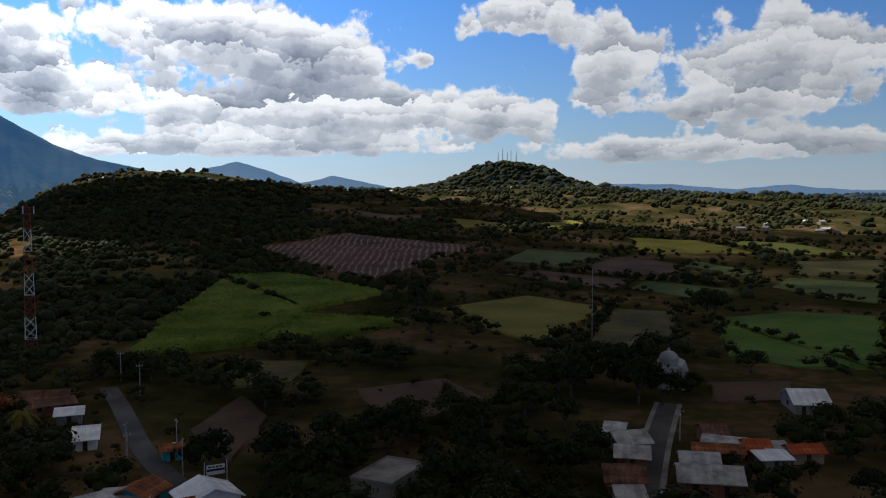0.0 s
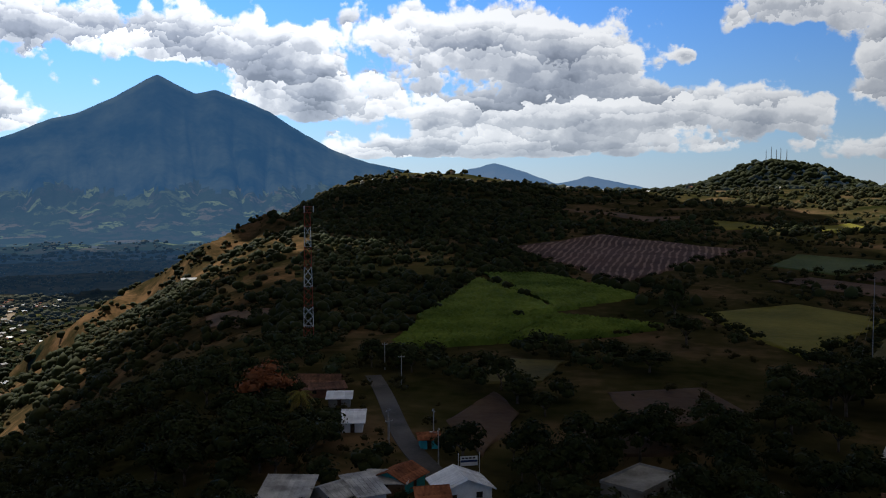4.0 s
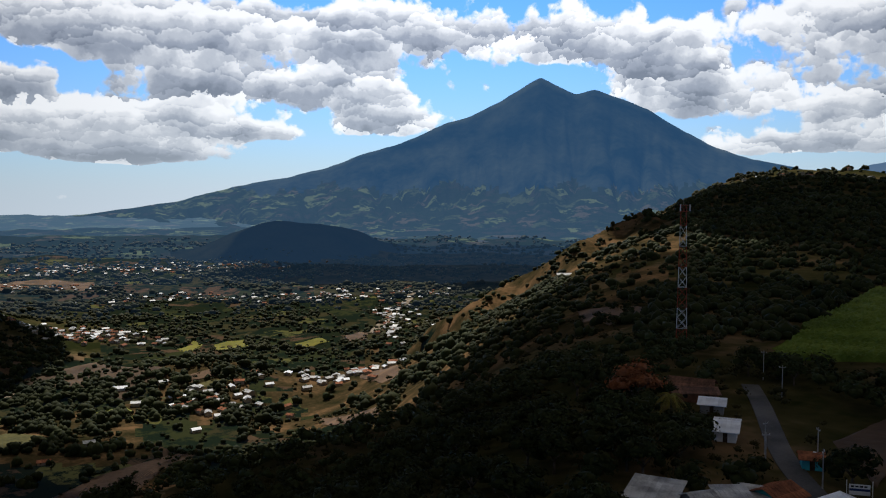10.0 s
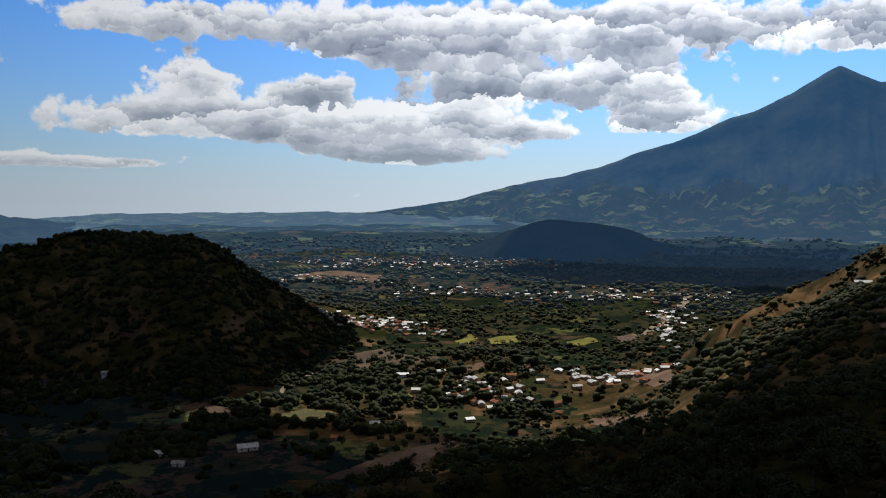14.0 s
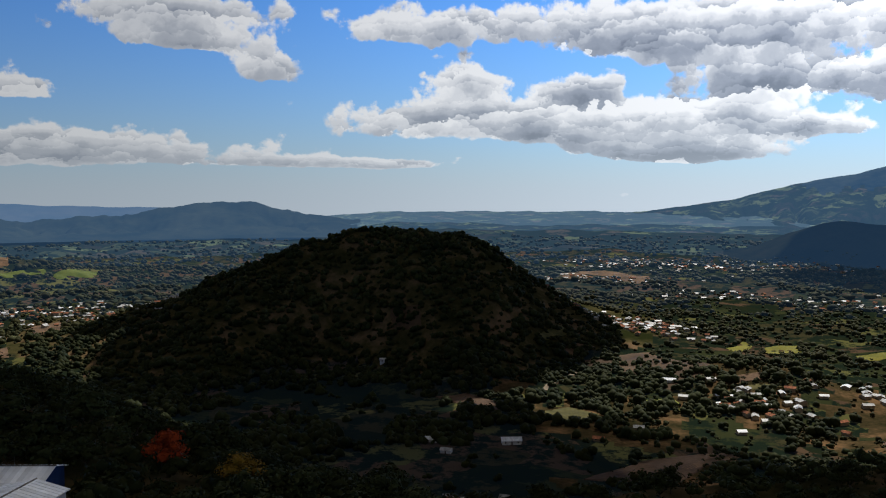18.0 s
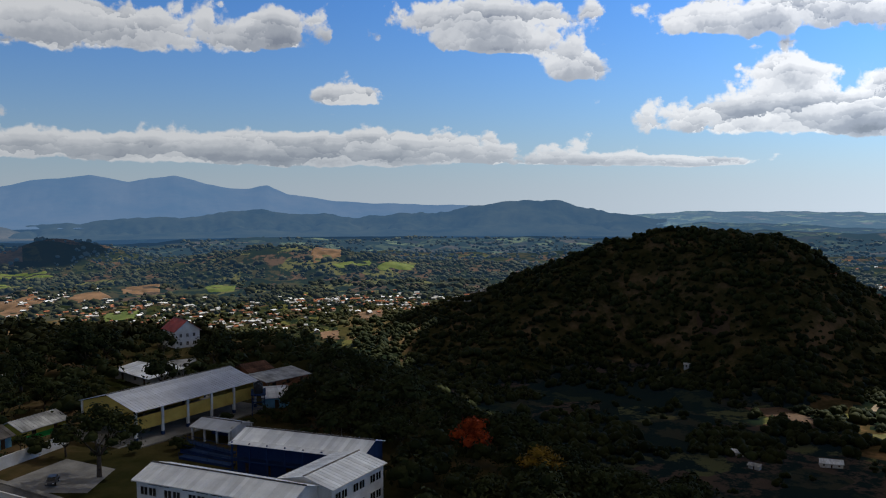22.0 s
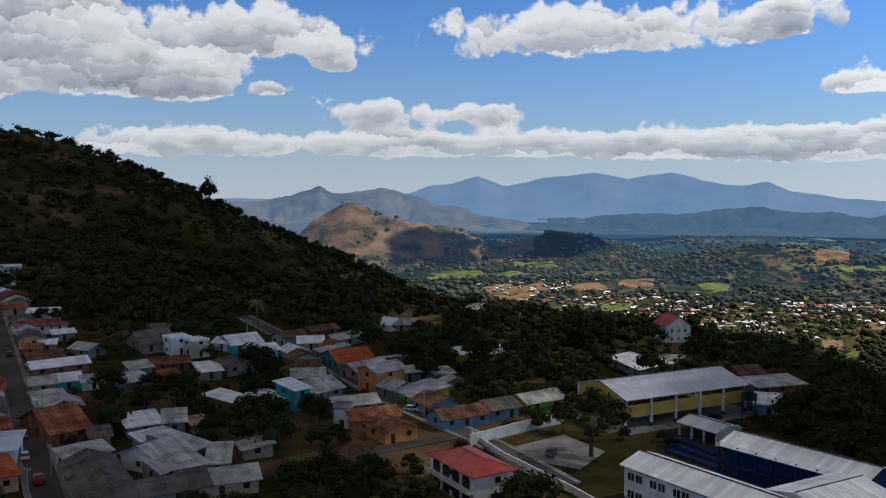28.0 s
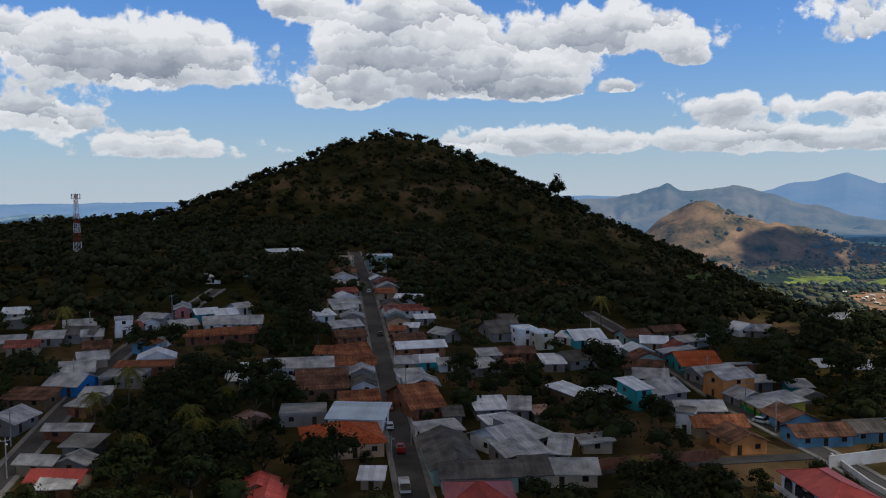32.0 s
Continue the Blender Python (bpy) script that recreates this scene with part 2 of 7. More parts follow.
def leafy(name, dark, light, spread=0.5):
    """Leaves: each clump takes its own tone between two greens."""
    m = bpy.data.materials.new(name)
    m.use_nodes = True
    n, l = nodes(m)
    p = n["Principled BSDF"]
    p.inputs["Roughness"].default_value = 0.75
    p.inputs["Specular IOR Level"].default_value = 0.06
    geo, info = n.new("ShaderNodeNewGeometry"), n.new("ShaderNodeObjectInfo")
    noise_t = n.new("ShaderNodeTexNoise")
    noise_t.inputs["Scale"].default_value, noise_t.inputs["Detail"].default_value = 0.012, 3
    l.new(geo.outputs["Position"], noise_t.inputs["Vector"])
    a = n.new("ShaderNodeMath")
    a.operation = "MULTIPLY_ADD"
    l.new(geo.outputs["Random Per Island"], a.inputs[0])
    a.inputs[1].default_value = spread
    b = n.new("ShaderNodeMath")
    b.operation = "MULTIPLY_ADD"
    l.new(noise_t.outputs["Fac"], b.inputs[0])
    b.inputs[1].default_value, b.inputs[2].default_value = 1.3, -0.5
    l.new(b.outputs[0], a.inputs[2])
    c = n.new("ShaderNodeMath")
    c.operation, c.use_clamp = "MULTIPLY_ADD", True
    l.new(info.outputs["Random"], c.inputs[0])
    c.inputs[1].default_value = 0.3
    l.new(a.outputs[0], c.inputs[2])
    ramp = n.new("ShaderNodeValToRGB")
    ramp.color_ramp.elements[0].color, ramp.color_ramp.elements[1].color = (*dark, 1), (*light, 1)
    ramp.color_ramp.elements[0].position, ramp.color_ramp.elements[1].position = 0.1, 0.95
    olive = ramp.color_ramp.elements.new(0.62)
    olive.color = (*((a_ + b_) / 2 * k for a_, b_, k in zip(dark, light, (1.2, 0.98, 0.75))), 1)
    l.new(c.outputs[0], ramp.inputs[0])
    l.new(ramp.outputs[0], p.inputs["Base Color"])
    return m


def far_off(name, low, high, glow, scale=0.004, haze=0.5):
    """Distant land; the blue haze before it is painted in as surface glow."""
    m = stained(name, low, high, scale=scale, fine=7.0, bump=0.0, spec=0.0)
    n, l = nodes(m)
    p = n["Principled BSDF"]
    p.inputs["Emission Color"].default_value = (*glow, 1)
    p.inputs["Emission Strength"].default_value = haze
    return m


GROUND = stained("dry_grass_and_soil", (0.020, 0.024, 0.008), (0.15, 0.098, 0.054), scale=0.02, fine=9, third=(0.058, 0.050, 0.021), spec=0.0)

LEAF = leafy("tree_leaves", (0.008, 0.015, 0.005), (0.038, 0.05, 0.018))


# blue emission that stands in for haze over the valley
HAZE_GLOW = (0.008, 0.021, 0.042)
FAR_TONES = ((0.013, 0.018, 0.011), (0.085, 0.105, 0.05), ((0.4, (0.022, 0.022, 0.016)), (0.6, (0.04, 0.05, 0.025)), (0.78, (0.06, 0.05, 0.036))))


def patchwork(name, glow, haze, size=0.015, wooded=0.02, tones=FAR_TONES):
    """Far farmland: plots of several tones, specked with trees, with painted haze glow."""
    m = bpy.data.materials.new(name)
    m.use_nodes = True
    n, l = nodes(m)
    p = n["Principled BSDF"]
    p.inputs["Roughness"].default_value, p.inputs["Specular IOR Level"].default_value = 1.0, 0.0
    geo, plots, woods = n.new("ShaderNodeNewGeometry"), n.new("ShaderNodeTexVoronoi"), n.new("ShaderNodeTexNoise")
    plots.inputs["Scale"].default_value, plots.voronoi_dimensions, plots.distance = size, "2D", "MANHATTAN"
    woods.inputs["Scale"].default_value, woods.inputs["Detail"].default_value = wooded, 8
    woods.inputs["Roughness"].default_value = 0.75
    for t in (plots, woods):
        l.new(geo.outputs["Position"], t.inputs["Vector"])
    tone = n.new("ShaderNodeValToRGB")
    tone.color_ramp.interpolation = "CONSTANT"
    tone.color_ramp.elements[0].color, tone.color_ramp.elements[1].color = (*tones[0], 1), (*tones[1], 1)
    tone.color_ramp.elements[1].position = 0.88
    for at, c in tones[2]:
        tone.color_ramp.elements.new(at).color = (*c, 1)
    pick = n.new("ShaderNodeSeparateColor")
    l.new(plots.outputs["Color"], pick.inputs[0])
    l.new(pick.outputs[0], tone.inputs[0])
    cut = n.new("ShaderNodeMapRange")
    cut.inputs["From Min"].default_value, cut.inputs["From Max"].default_value = 0.47, 0.53
    l.new(woods.outputs["Fac"], cut.inputs["Value"])
    mix = n.new("ShaderNodeMix")
    mix.data_type = "RGBA"
    l.new(cut.outputs[0], mix.inputs["Factor"])
    mix.inputs["A"].default_value = (0.010, 0.016, 0.008, 1)
    l.new(tone.outputs[0], mix.inputs["B"])
    l.new(mix.outputs["Result"], p.inputs["Base Color"])
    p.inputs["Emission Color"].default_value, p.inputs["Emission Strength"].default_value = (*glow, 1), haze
    return m


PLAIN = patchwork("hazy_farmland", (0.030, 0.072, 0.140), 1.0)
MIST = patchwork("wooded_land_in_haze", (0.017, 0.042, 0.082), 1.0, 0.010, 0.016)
HORIZON = patchwork("horizon_farmland_haze_glow", (0.070, 0.135, 0.225), 1.0)
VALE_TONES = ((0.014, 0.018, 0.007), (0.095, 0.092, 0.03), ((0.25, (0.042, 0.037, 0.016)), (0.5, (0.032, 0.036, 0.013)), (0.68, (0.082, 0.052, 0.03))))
VALE = patchwork("valley_plots", HAZE_GLOW, 0.08, 0.021, 0.035, VALE_TONES)
VALE_FAR = patchwork("valley_plots_in_haze", HAZE_GLOW, 0.7, 0.014, 0.03, VALE_TONES)
DRY_SLOPE = stained("dry_grass_slope", (0.020, 0.021, 0.009), (0.17, 0.10, 0.05), scale=0.03, fine=9, third=(0.068, 0.048, 0.023), spec=0.0)
# hills, volcano and ranges: blue haze painted into each material's emission
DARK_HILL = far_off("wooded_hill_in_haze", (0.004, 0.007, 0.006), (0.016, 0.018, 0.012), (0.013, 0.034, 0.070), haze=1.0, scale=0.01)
VOLCANO = far_off("volcano_slopes_haze_glow", (0.006, 0.010, 0.010), (0.042, 0.048, 0.034), (0.022, 0.072, 0.162), haze=1.0, scale=0.004)
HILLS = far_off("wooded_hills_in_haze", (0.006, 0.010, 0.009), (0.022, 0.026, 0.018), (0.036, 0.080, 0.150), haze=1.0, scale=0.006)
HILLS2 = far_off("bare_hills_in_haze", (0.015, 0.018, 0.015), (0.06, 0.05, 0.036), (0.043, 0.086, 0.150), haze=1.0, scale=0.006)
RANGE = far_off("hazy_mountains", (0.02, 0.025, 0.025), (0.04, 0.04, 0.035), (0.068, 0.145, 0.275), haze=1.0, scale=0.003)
# land and trees of the far valley, with more haze emission painted in by distance
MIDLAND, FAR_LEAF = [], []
for step, haze_amount in (("near", 0.3), ("middle", 0.75), ("far", 1.3)):
    MIDLAND.append(far_off("valley_land_in_haze_" + step, (0.012, 0.018, 0.008), (0.062, 0.056, 0.032), HAZE_GLOW, scale=0.015, haze=haze_amount))
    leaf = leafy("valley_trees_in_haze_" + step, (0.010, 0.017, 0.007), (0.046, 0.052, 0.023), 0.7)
    leaf.node_tree.nodes["Principled BSDF"].inputs["Emission Color"].default_value = (*HAZE_GLOW, 1)
    leaf.node_tree.nodes["Principled BSDF"].inputs["Emission Strength"].default_value = haze_amount
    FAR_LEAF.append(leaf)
BARE_HILL = far_off("bare_tan_hillside_haze_glow", (0.010, 0.015, 0.007), (0.15, 0.095, 0.052), HAZE_GLOW, scale=0.017, haze=0.9)

# ---- terrain ----
def ease(t):
    t = np.clip(t, 0, 1)
    return t * t * (3 - 2 * t)


def rough_noise(x, y, size, seed=0.0):
    """Cheap smooth waves in two directions, about -1 to 1."""
    u, v = x / size, y / size
    return (np.sin(u * 1.7 + 1.3 * np.sin(v * 1.1 + seed) + seed) * np.cos(v * 1.9 - 0.9 * np.sin(u * 1.3 + 2 * seed))
            + 0.5 * np.sin(u * 3.7 + v * 2.9 + 3 * seed) * np.cos(v * 4.1 - u * 2.3 + seed))


def patchy(x, y, size, seed, octaves=4):
    """Uneven patches, 0 to 1: noise on a lattice, in octaves."""
    total, weight, norm = 0.0, 1.0, 0.0
    for o in range(octaves):
        u, v = np.asarray(x, float) / size + 31.7 * seed + 9.1 * o, np.asarray(y, float) / size - 17.3 * seed + 4.7 * o
        i, j = np.floor(u), np.floor(v)
        fu, fv = ease(u - i), ease(v - j)

        def spot_(p, q):
            return np.abs(np.sin(p * 127.1 + q * 311.7 + seed * 5.3) * 43758.5453) % 1

        low = spot_(i, j) * (1 - fu) + spot_(i + 1, j) * fu
        high = spot_(i, j + 1) * (1 - fu) + spot_(i + 1, j + 1) * fu
        total, norm = total + weight * (low * (1 - fv) + high * fv), norm + weight
        size, weight = size * 0.5, weight * 0.55
    return total / norm


def grassy(x, y):
    """The open slopes of the spur and below it."""
    az, d = np.degrees(np.arctan2(-x, y)), np.hypot(x, y)
    return (az > 25.5) & (az < 46) & (d > 330) & (d < 1000)


def dome(x, y, az, d, across, along, tall, power=2.5):
    """A rounded hill across and along the line of sight."""
    cx, cy = -math.sin(radians(az)) * d, math.cos(radians(az)) * d
    a = radians(az)
    u = ((x - cx) * math.cos(a) + (y - cy) * math.sin(a)) / across
    v = (-(x - cx) * math.sin(a) + (y - cy) * math.cos(a)) / along
    r = np.sqrt(u * u + v * v)
    return tall * np.where(r < 1, ease((1 - r ** power) * 0.62 + 0.0) / ease(0.62), 0)


def bell(x, y, az, d, across, along, tall):
    cx, cy = -math.sin(radians(az)) * d, math.cos(radians(az)) * d
    a = radians(az)
    u = ((x - cx) * math.cos(a) + (y - cy) * math.sin(a)) / across
    v = (-(x - cx) * math.sin(a) + (y - cy) * math.cos(a)) / along
    return tall * np.exp(-(u * u + v * v))


def western_hill(x, y):
    """The wooded hill that stands alone in the valley: a long crest with a steep near face."""
    az, d = np.degrees(np.arctan2(-x, y)), np.hypot(x, y)
    crest = np.interp(az, (62, 66, 69.4, 72, 74, 76, 79.6, 83.3, 87, 91, 96.2, 101, 107), (0, 12, 40, 80, 111, 130, 141, 140, 122, 92, 40, 12, 0))
    crest = crest + 4 * rough_noise(x, y, 60, 7.0) * (crest > 30)
    near = 1 - ease((1180 - d) / (300 + 60 * np.sin(az * 0.35)))
    return crest * np.where(d < 1180, near ** 0.85, 1 - ease((d - 1180) / 420))


def near_shoulder(x, y):
    """The hillside below the town: it holds its height, then falls off into the valley."""
    az, d = np.degrees(np.arctan2(-x, y)), np.hypot(x, y)
    el = np.interp(az, (22, 27, 32.4, 38, 44.4, 48, 54, 62, 70, 78, 90), (-9.5, -9.8, -10.4, -12, -14.2, -15.4, -16.6, -18.2, -19.6, -20.8, -22))
    rim = np.interp(az, (22, 40, 60, 80), (310, 300, 270, 240))
    top = EYE + rim * np.tan(np.radians(el)) - 5 + 2.0 * rough_noise(x, y, 35, 8.0)
    z = np.where(d < rim, top + (rim - d) * 0.02, top - 0.58 * (d - rim))
    inside = ease((az - 24) / 8) * (1 - ease((az - 74) / 12)) * ease((d - 90) / 110)
    return np.where(inside > 0, z - 60 * (1 - inside), -400)


def spur(x, y):
    """The grassy spur that runs down from the upland ridge into the valley."""
    az, d = np.degrees(np.arctan2(-x, y)), np.hypot(x, y)
    el = np.interp(az, (20, 23, 24.9, 27.85, 30.5, 32.4, 36.2, 38.5, 40, 43, 46, 60), (0.0, 0.3, 0.2, -0.9, -2.0, -2.8, -5.0, -6.2, -7.2, -9.3, -12.0, -30))
    crest = 900 + 40 * np.sin(az * 0.9)
    top = EYE + crest * np.tan(np.radians(el)) - 3
    z = top - np.where(d < crest, 0.17, 0.4) * np.abs(d - crest)
    z = z - 9 * np.abs(rough_noise(x, y, 62, 3.3)) * ease(np.abs(d - crest) / 120) - 4 * np.abs(rough_noise(x, y, 26, 1.3)) * ease(np.abs(d - crest) / 60)
    return np.where((az > 25) & (az < 60) & (d > 380), z - 40 * (1 - ease((az - 25) / 4)), -400)


def height(x, y):
    x, y = np.asarray(x, float), np.asarray(y, float)
    d = np.hypot(x, y)
    # upland with the fields, town slope, and the drop into the western valley
    z = 58 * ease((y - 300) / 1200) * (1 - 0.5 * ease((x - 150) / 900))
    z = z + 24 * ease((-y - 150) / 360) * (1 - 0.75 * ease((x + 60) / 260)) * (1 - ease((-x - 180) / 250))
    edge = np.interp(y, (-900, -450, -250, -110, 0, 100, 300, 600, 1000, 1600), (-330, -240, -285, -300, -140, -62, -140, -300, -430, -600))
    wide = np.interp(y, (-400, -60, 60, 300, 600, 1000), (400, 400, 330, 330, 400, 380))
    z = z + bell(x, y, 19, 1250, 190, 520, 34)
    drop = ease((edge - x) / wide)
    z = z * (1 - drop) - 140 * drop
    z = z - 95 * ease((-y - 750) / 650) * (1 - drop)
    z = np.maximum(np.maximum(z, near_shoulder(x, y)), spur(x, y))
    # southern cone
    cx, cy = -math.sin(radians(157)) * 830, math.cos(radians(157)) * 830
    r = np.hypot(x - cx, y - cy)
    cone = 126 - 0.471 * np.sqrt(r * r + 52 ** 2)
    z = np.where(cone > z, cone, z) + 6 * np.exp(-((cone - z) / 18) ** 2)
    # hills of the valley and beyond
    z = z + western_hill(x, y)
    z = z + bell(x, y, -4.6, 2000, 135, 170, 66)
    z = z + bell(x, y, 108, 2150, 260, 200, 62) + bell(x, y, 122, 2500, 170, 160, 70)
    z = z + bell(x, y, 136.8, 2450, 160, 200, 152) + bell(x, y, 130.5, 2450, 170, 160, 78)
    z = z + dome(x, y, 52.4, 2700, 330, 300, 104, 1.6) + bell(x, y, 47.6, 2750, 120, 140, 38) + bell(x, y, 58, 900, 120, 80, 22)
    # far land lifts towards the horizon
    z = z + 76 * ease((d - 2200) / 2700) * ease((-x - 300) / 900) * (1 - 0.9 * ease((np.degrees(np.arctan2(-x, y)) % 360 - 80) / 14))
    z = z + 46 * (patchy(x, y, 430, 5.0, 3) - 0.42) * ease((d - 2250) / 500) * ease((np.degrees(np.arctan2(-x, y)) % 360 - 56) / 14) * (1 - ease((d - 3600) / 600))
    bumps = ease((d - 330) / 900)
    folds = np.exp(-(((x + 1677) / 480) ** 2 + ((y + 1786) / 480) ** 2))
    z = z - 16 * folds * np.abs(rough_noise(x, y, 95, 4.0)) - 7 * folds * np.abs(rough_noise(x, y, 38, 5.0))
    return z + bumps * (5 * rough_noise(x, y, 140, 1.0) + 2 * rough_noise(x, y, 47, 2.0))

# ---- ground ----
def mesh_from(name, verts, faces, mats, smooth=True):
    me = bpy.data.meshes.new(name)
    me.from_pydata(verts, [], faces)
    for m in mats:
        me.materials.append(m)
    if smooth:
        me.polygons.foreach_set("use_smooth", np.ones(len(me.polygons), bool))
    me.update()
    return me


def grid_faces(rows, cols, wrap=False):
    i, j = np.meshgrid(np.arange(rows - 1), np.arange(cols if wrap else cols - 1), indexing="ij")
    k = (j + 1) % cols
    return np.stack([i * cols + j, i * cols + k, (i + 1) * cols + k, (i + 1) * cols + j], -1).reshape(-1, 4)


RANGES = np.concatenate([np.linspace(0, 60, 8), np.geomspace(70, 4950, 230)])
BEARINGS = np.concatenate([np.arange(-36, 190, 0.48), np.arange(190, 324, 2.0)])
gr, gb = np.meshgrid(RANGES, np.radians(BEARINGS), indexing="ij")
gx, gy = -np.sin(gb) * gr, np.cos(gb) * gr
gz = height(gx, gy)
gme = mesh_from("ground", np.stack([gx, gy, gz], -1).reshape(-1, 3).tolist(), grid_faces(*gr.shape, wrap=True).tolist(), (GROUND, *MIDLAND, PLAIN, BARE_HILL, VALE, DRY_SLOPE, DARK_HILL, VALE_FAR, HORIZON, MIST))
# farther rings take materials with more painted blue haze
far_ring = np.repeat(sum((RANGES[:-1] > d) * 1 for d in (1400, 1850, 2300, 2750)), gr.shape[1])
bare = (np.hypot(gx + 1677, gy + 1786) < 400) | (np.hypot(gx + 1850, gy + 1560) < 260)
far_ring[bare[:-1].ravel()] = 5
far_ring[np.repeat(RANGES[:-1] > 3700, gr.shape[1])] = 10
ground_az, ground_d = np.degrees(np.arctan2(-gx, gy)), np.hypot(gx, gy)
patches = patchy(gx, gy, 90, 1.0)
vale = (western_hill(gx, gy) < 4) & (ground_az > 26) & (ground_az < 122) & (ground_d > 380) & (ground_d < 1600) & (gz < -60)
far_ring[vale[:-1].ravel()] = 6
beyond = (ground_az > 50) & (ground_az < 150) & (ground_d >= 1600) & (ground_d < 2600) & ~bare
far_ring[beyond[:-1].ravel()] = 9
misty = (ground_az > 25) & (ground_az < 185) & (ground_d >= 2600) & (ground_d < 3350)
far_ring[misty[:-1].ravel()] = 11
slope = (ground_az > 24) & (ground_az < 47) & (ground_d > 340) & (ground_d < 1050) & (patches < 0.60)
slope |= (ground_az > 46) & (ground_az < 76) & (ground_d > 330) & (ground_d < 900) & (patches < 0.42)
far_ring[(slope & (gz < 40))[:-1].ravel()] = 7
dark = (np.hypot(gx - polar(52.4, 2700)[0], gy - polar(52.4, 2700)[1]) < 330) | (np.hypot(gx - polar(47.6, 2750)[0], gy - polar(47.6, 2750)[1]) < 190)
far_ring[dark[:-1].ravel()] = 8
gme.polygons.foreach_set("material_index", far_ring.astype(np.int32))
ground = tagged(new("ground", gme), "dry grassy ground of plateau and valley", "ground", kind="structure")


# ---- distance ----
def mountain(name, label, crest, d_top, d_foot, foot, knots, mat, gully=14.0, seed=1.0, fields=0, rugged=0.16):
    """A range whose crest stands at the given bearings and heights (degrees)."""
    az = np.arange(knots[0][0], knots[-1][0] + 0.01, 0.125)
    el = np.interp(az, [k[0] for k in knots], [k[1] for k in knots])
    k = np.ones(3) / 3
    el = np.convolve(np.pad(el, 1, mode="edge"), k, "valid") + rugged * (patchy(az, az * 0.0, 1.3, seed) - 0.5)
    s = np.linspace(0, 1, 34)
    verts = []
    for t in s:
        d = d_foot + (d_top - d_foot) * t
        top = EYE + d_top * np.tan(np.radians(el))
        lift = t ** crest
        z = foot + (top - foot) * lift
        u = np.radians(az) * d_top
        cut = np.abs(patchy(u + 30 * math.sin(t * 4 + seed), np.full_like(u, t * 330), 170, seed) - 0.5) * 2
        z = z - gully * math.sin(math.pi * t) * min(1.0, (t / 0.55) ** 2) * (1 - cut) ** 3
        a = np.radians(az)
        verts += np.stack([-np.sin(a) * d, np.cos(a) * d, z], -1).tolist()
    a = np.radians(az)
    verts += np.stack([-np.sin(a) * 4960, np.cos(a) * 4960, np.full_like(az, foot)], -1).tolist()
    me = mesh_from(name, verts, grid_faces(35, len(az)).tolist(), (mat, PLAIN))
    if fields:
                # bright plots on the lower slopes
        v = np.array(verts)[:34 * len(az)].reshape(34, len(az), 3)
        up = np.degrees(np.arctan2(v[..., 2] - EYE, np.hypot(v[..., 0], v[..., 1])))[:, :-1]
        wave = 0.5 * np.sin(az[:-1] * 0.8) + 0.3 * np.sin(az[:-1] * 2.3 + 1) + 0.2 * np.sin(az[:-1] * 7.1)
        kind = (up < fields + 0.55 * wave).astype(np.int32).ravel()
        me.polygons.foreach_set("material_index", kind)
    return tagged(new(name, me), label, "mountain", kind="structure")


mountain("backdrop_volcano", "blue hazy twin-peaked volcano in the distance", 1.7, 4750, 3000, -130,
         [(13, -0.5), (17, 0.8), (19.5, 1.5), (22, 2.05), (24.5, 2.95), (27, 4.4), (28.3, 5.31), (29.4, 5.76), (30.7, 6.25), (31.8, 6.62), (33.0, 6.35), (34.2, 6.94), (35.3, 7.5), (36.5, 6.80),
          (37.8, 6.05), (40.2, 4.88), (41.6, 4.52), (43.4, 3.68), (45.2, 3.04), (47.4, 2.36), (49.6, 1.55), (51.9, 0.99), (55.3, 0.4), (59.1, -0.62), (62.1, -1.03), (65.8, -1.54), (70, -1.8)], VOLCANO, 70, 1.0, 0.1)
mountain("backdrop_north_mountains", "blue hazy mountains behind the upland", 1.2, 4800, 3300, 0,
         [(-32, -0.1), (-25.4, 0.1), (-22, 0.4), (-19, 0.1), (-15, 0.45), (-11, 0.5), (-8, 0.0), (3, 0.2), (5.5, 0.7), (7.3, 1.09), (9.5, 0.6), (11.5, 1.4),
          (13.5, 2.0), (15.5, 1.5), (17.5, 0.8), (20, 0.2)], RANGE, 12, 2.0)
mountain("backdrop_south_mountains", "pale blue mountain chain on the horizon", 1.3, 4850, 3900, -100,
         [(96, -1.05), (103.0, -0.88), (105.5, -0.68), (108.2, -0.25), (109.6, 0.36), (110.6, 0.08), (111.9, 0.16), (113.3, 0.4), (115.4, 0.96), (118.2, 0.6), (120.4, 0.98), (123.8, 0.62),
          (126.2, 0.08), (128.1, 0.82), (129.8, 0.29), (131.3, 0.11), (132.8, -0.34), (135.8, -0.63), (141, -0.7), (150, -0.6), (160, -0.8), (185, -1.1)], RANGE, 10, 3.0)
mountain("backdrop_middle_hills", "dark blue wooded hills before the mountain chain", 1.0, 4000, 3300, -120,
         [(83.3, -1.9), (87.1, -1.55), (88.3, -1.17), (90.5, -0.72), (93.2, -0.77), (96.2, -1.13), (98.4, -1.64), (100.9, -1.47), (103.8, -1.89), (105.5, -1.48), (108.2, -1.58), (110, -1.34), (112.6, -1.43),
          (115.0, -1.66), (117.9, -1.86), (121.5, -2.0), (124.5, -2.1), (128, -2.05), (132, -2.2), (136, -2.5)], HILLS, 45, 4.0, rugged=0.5)
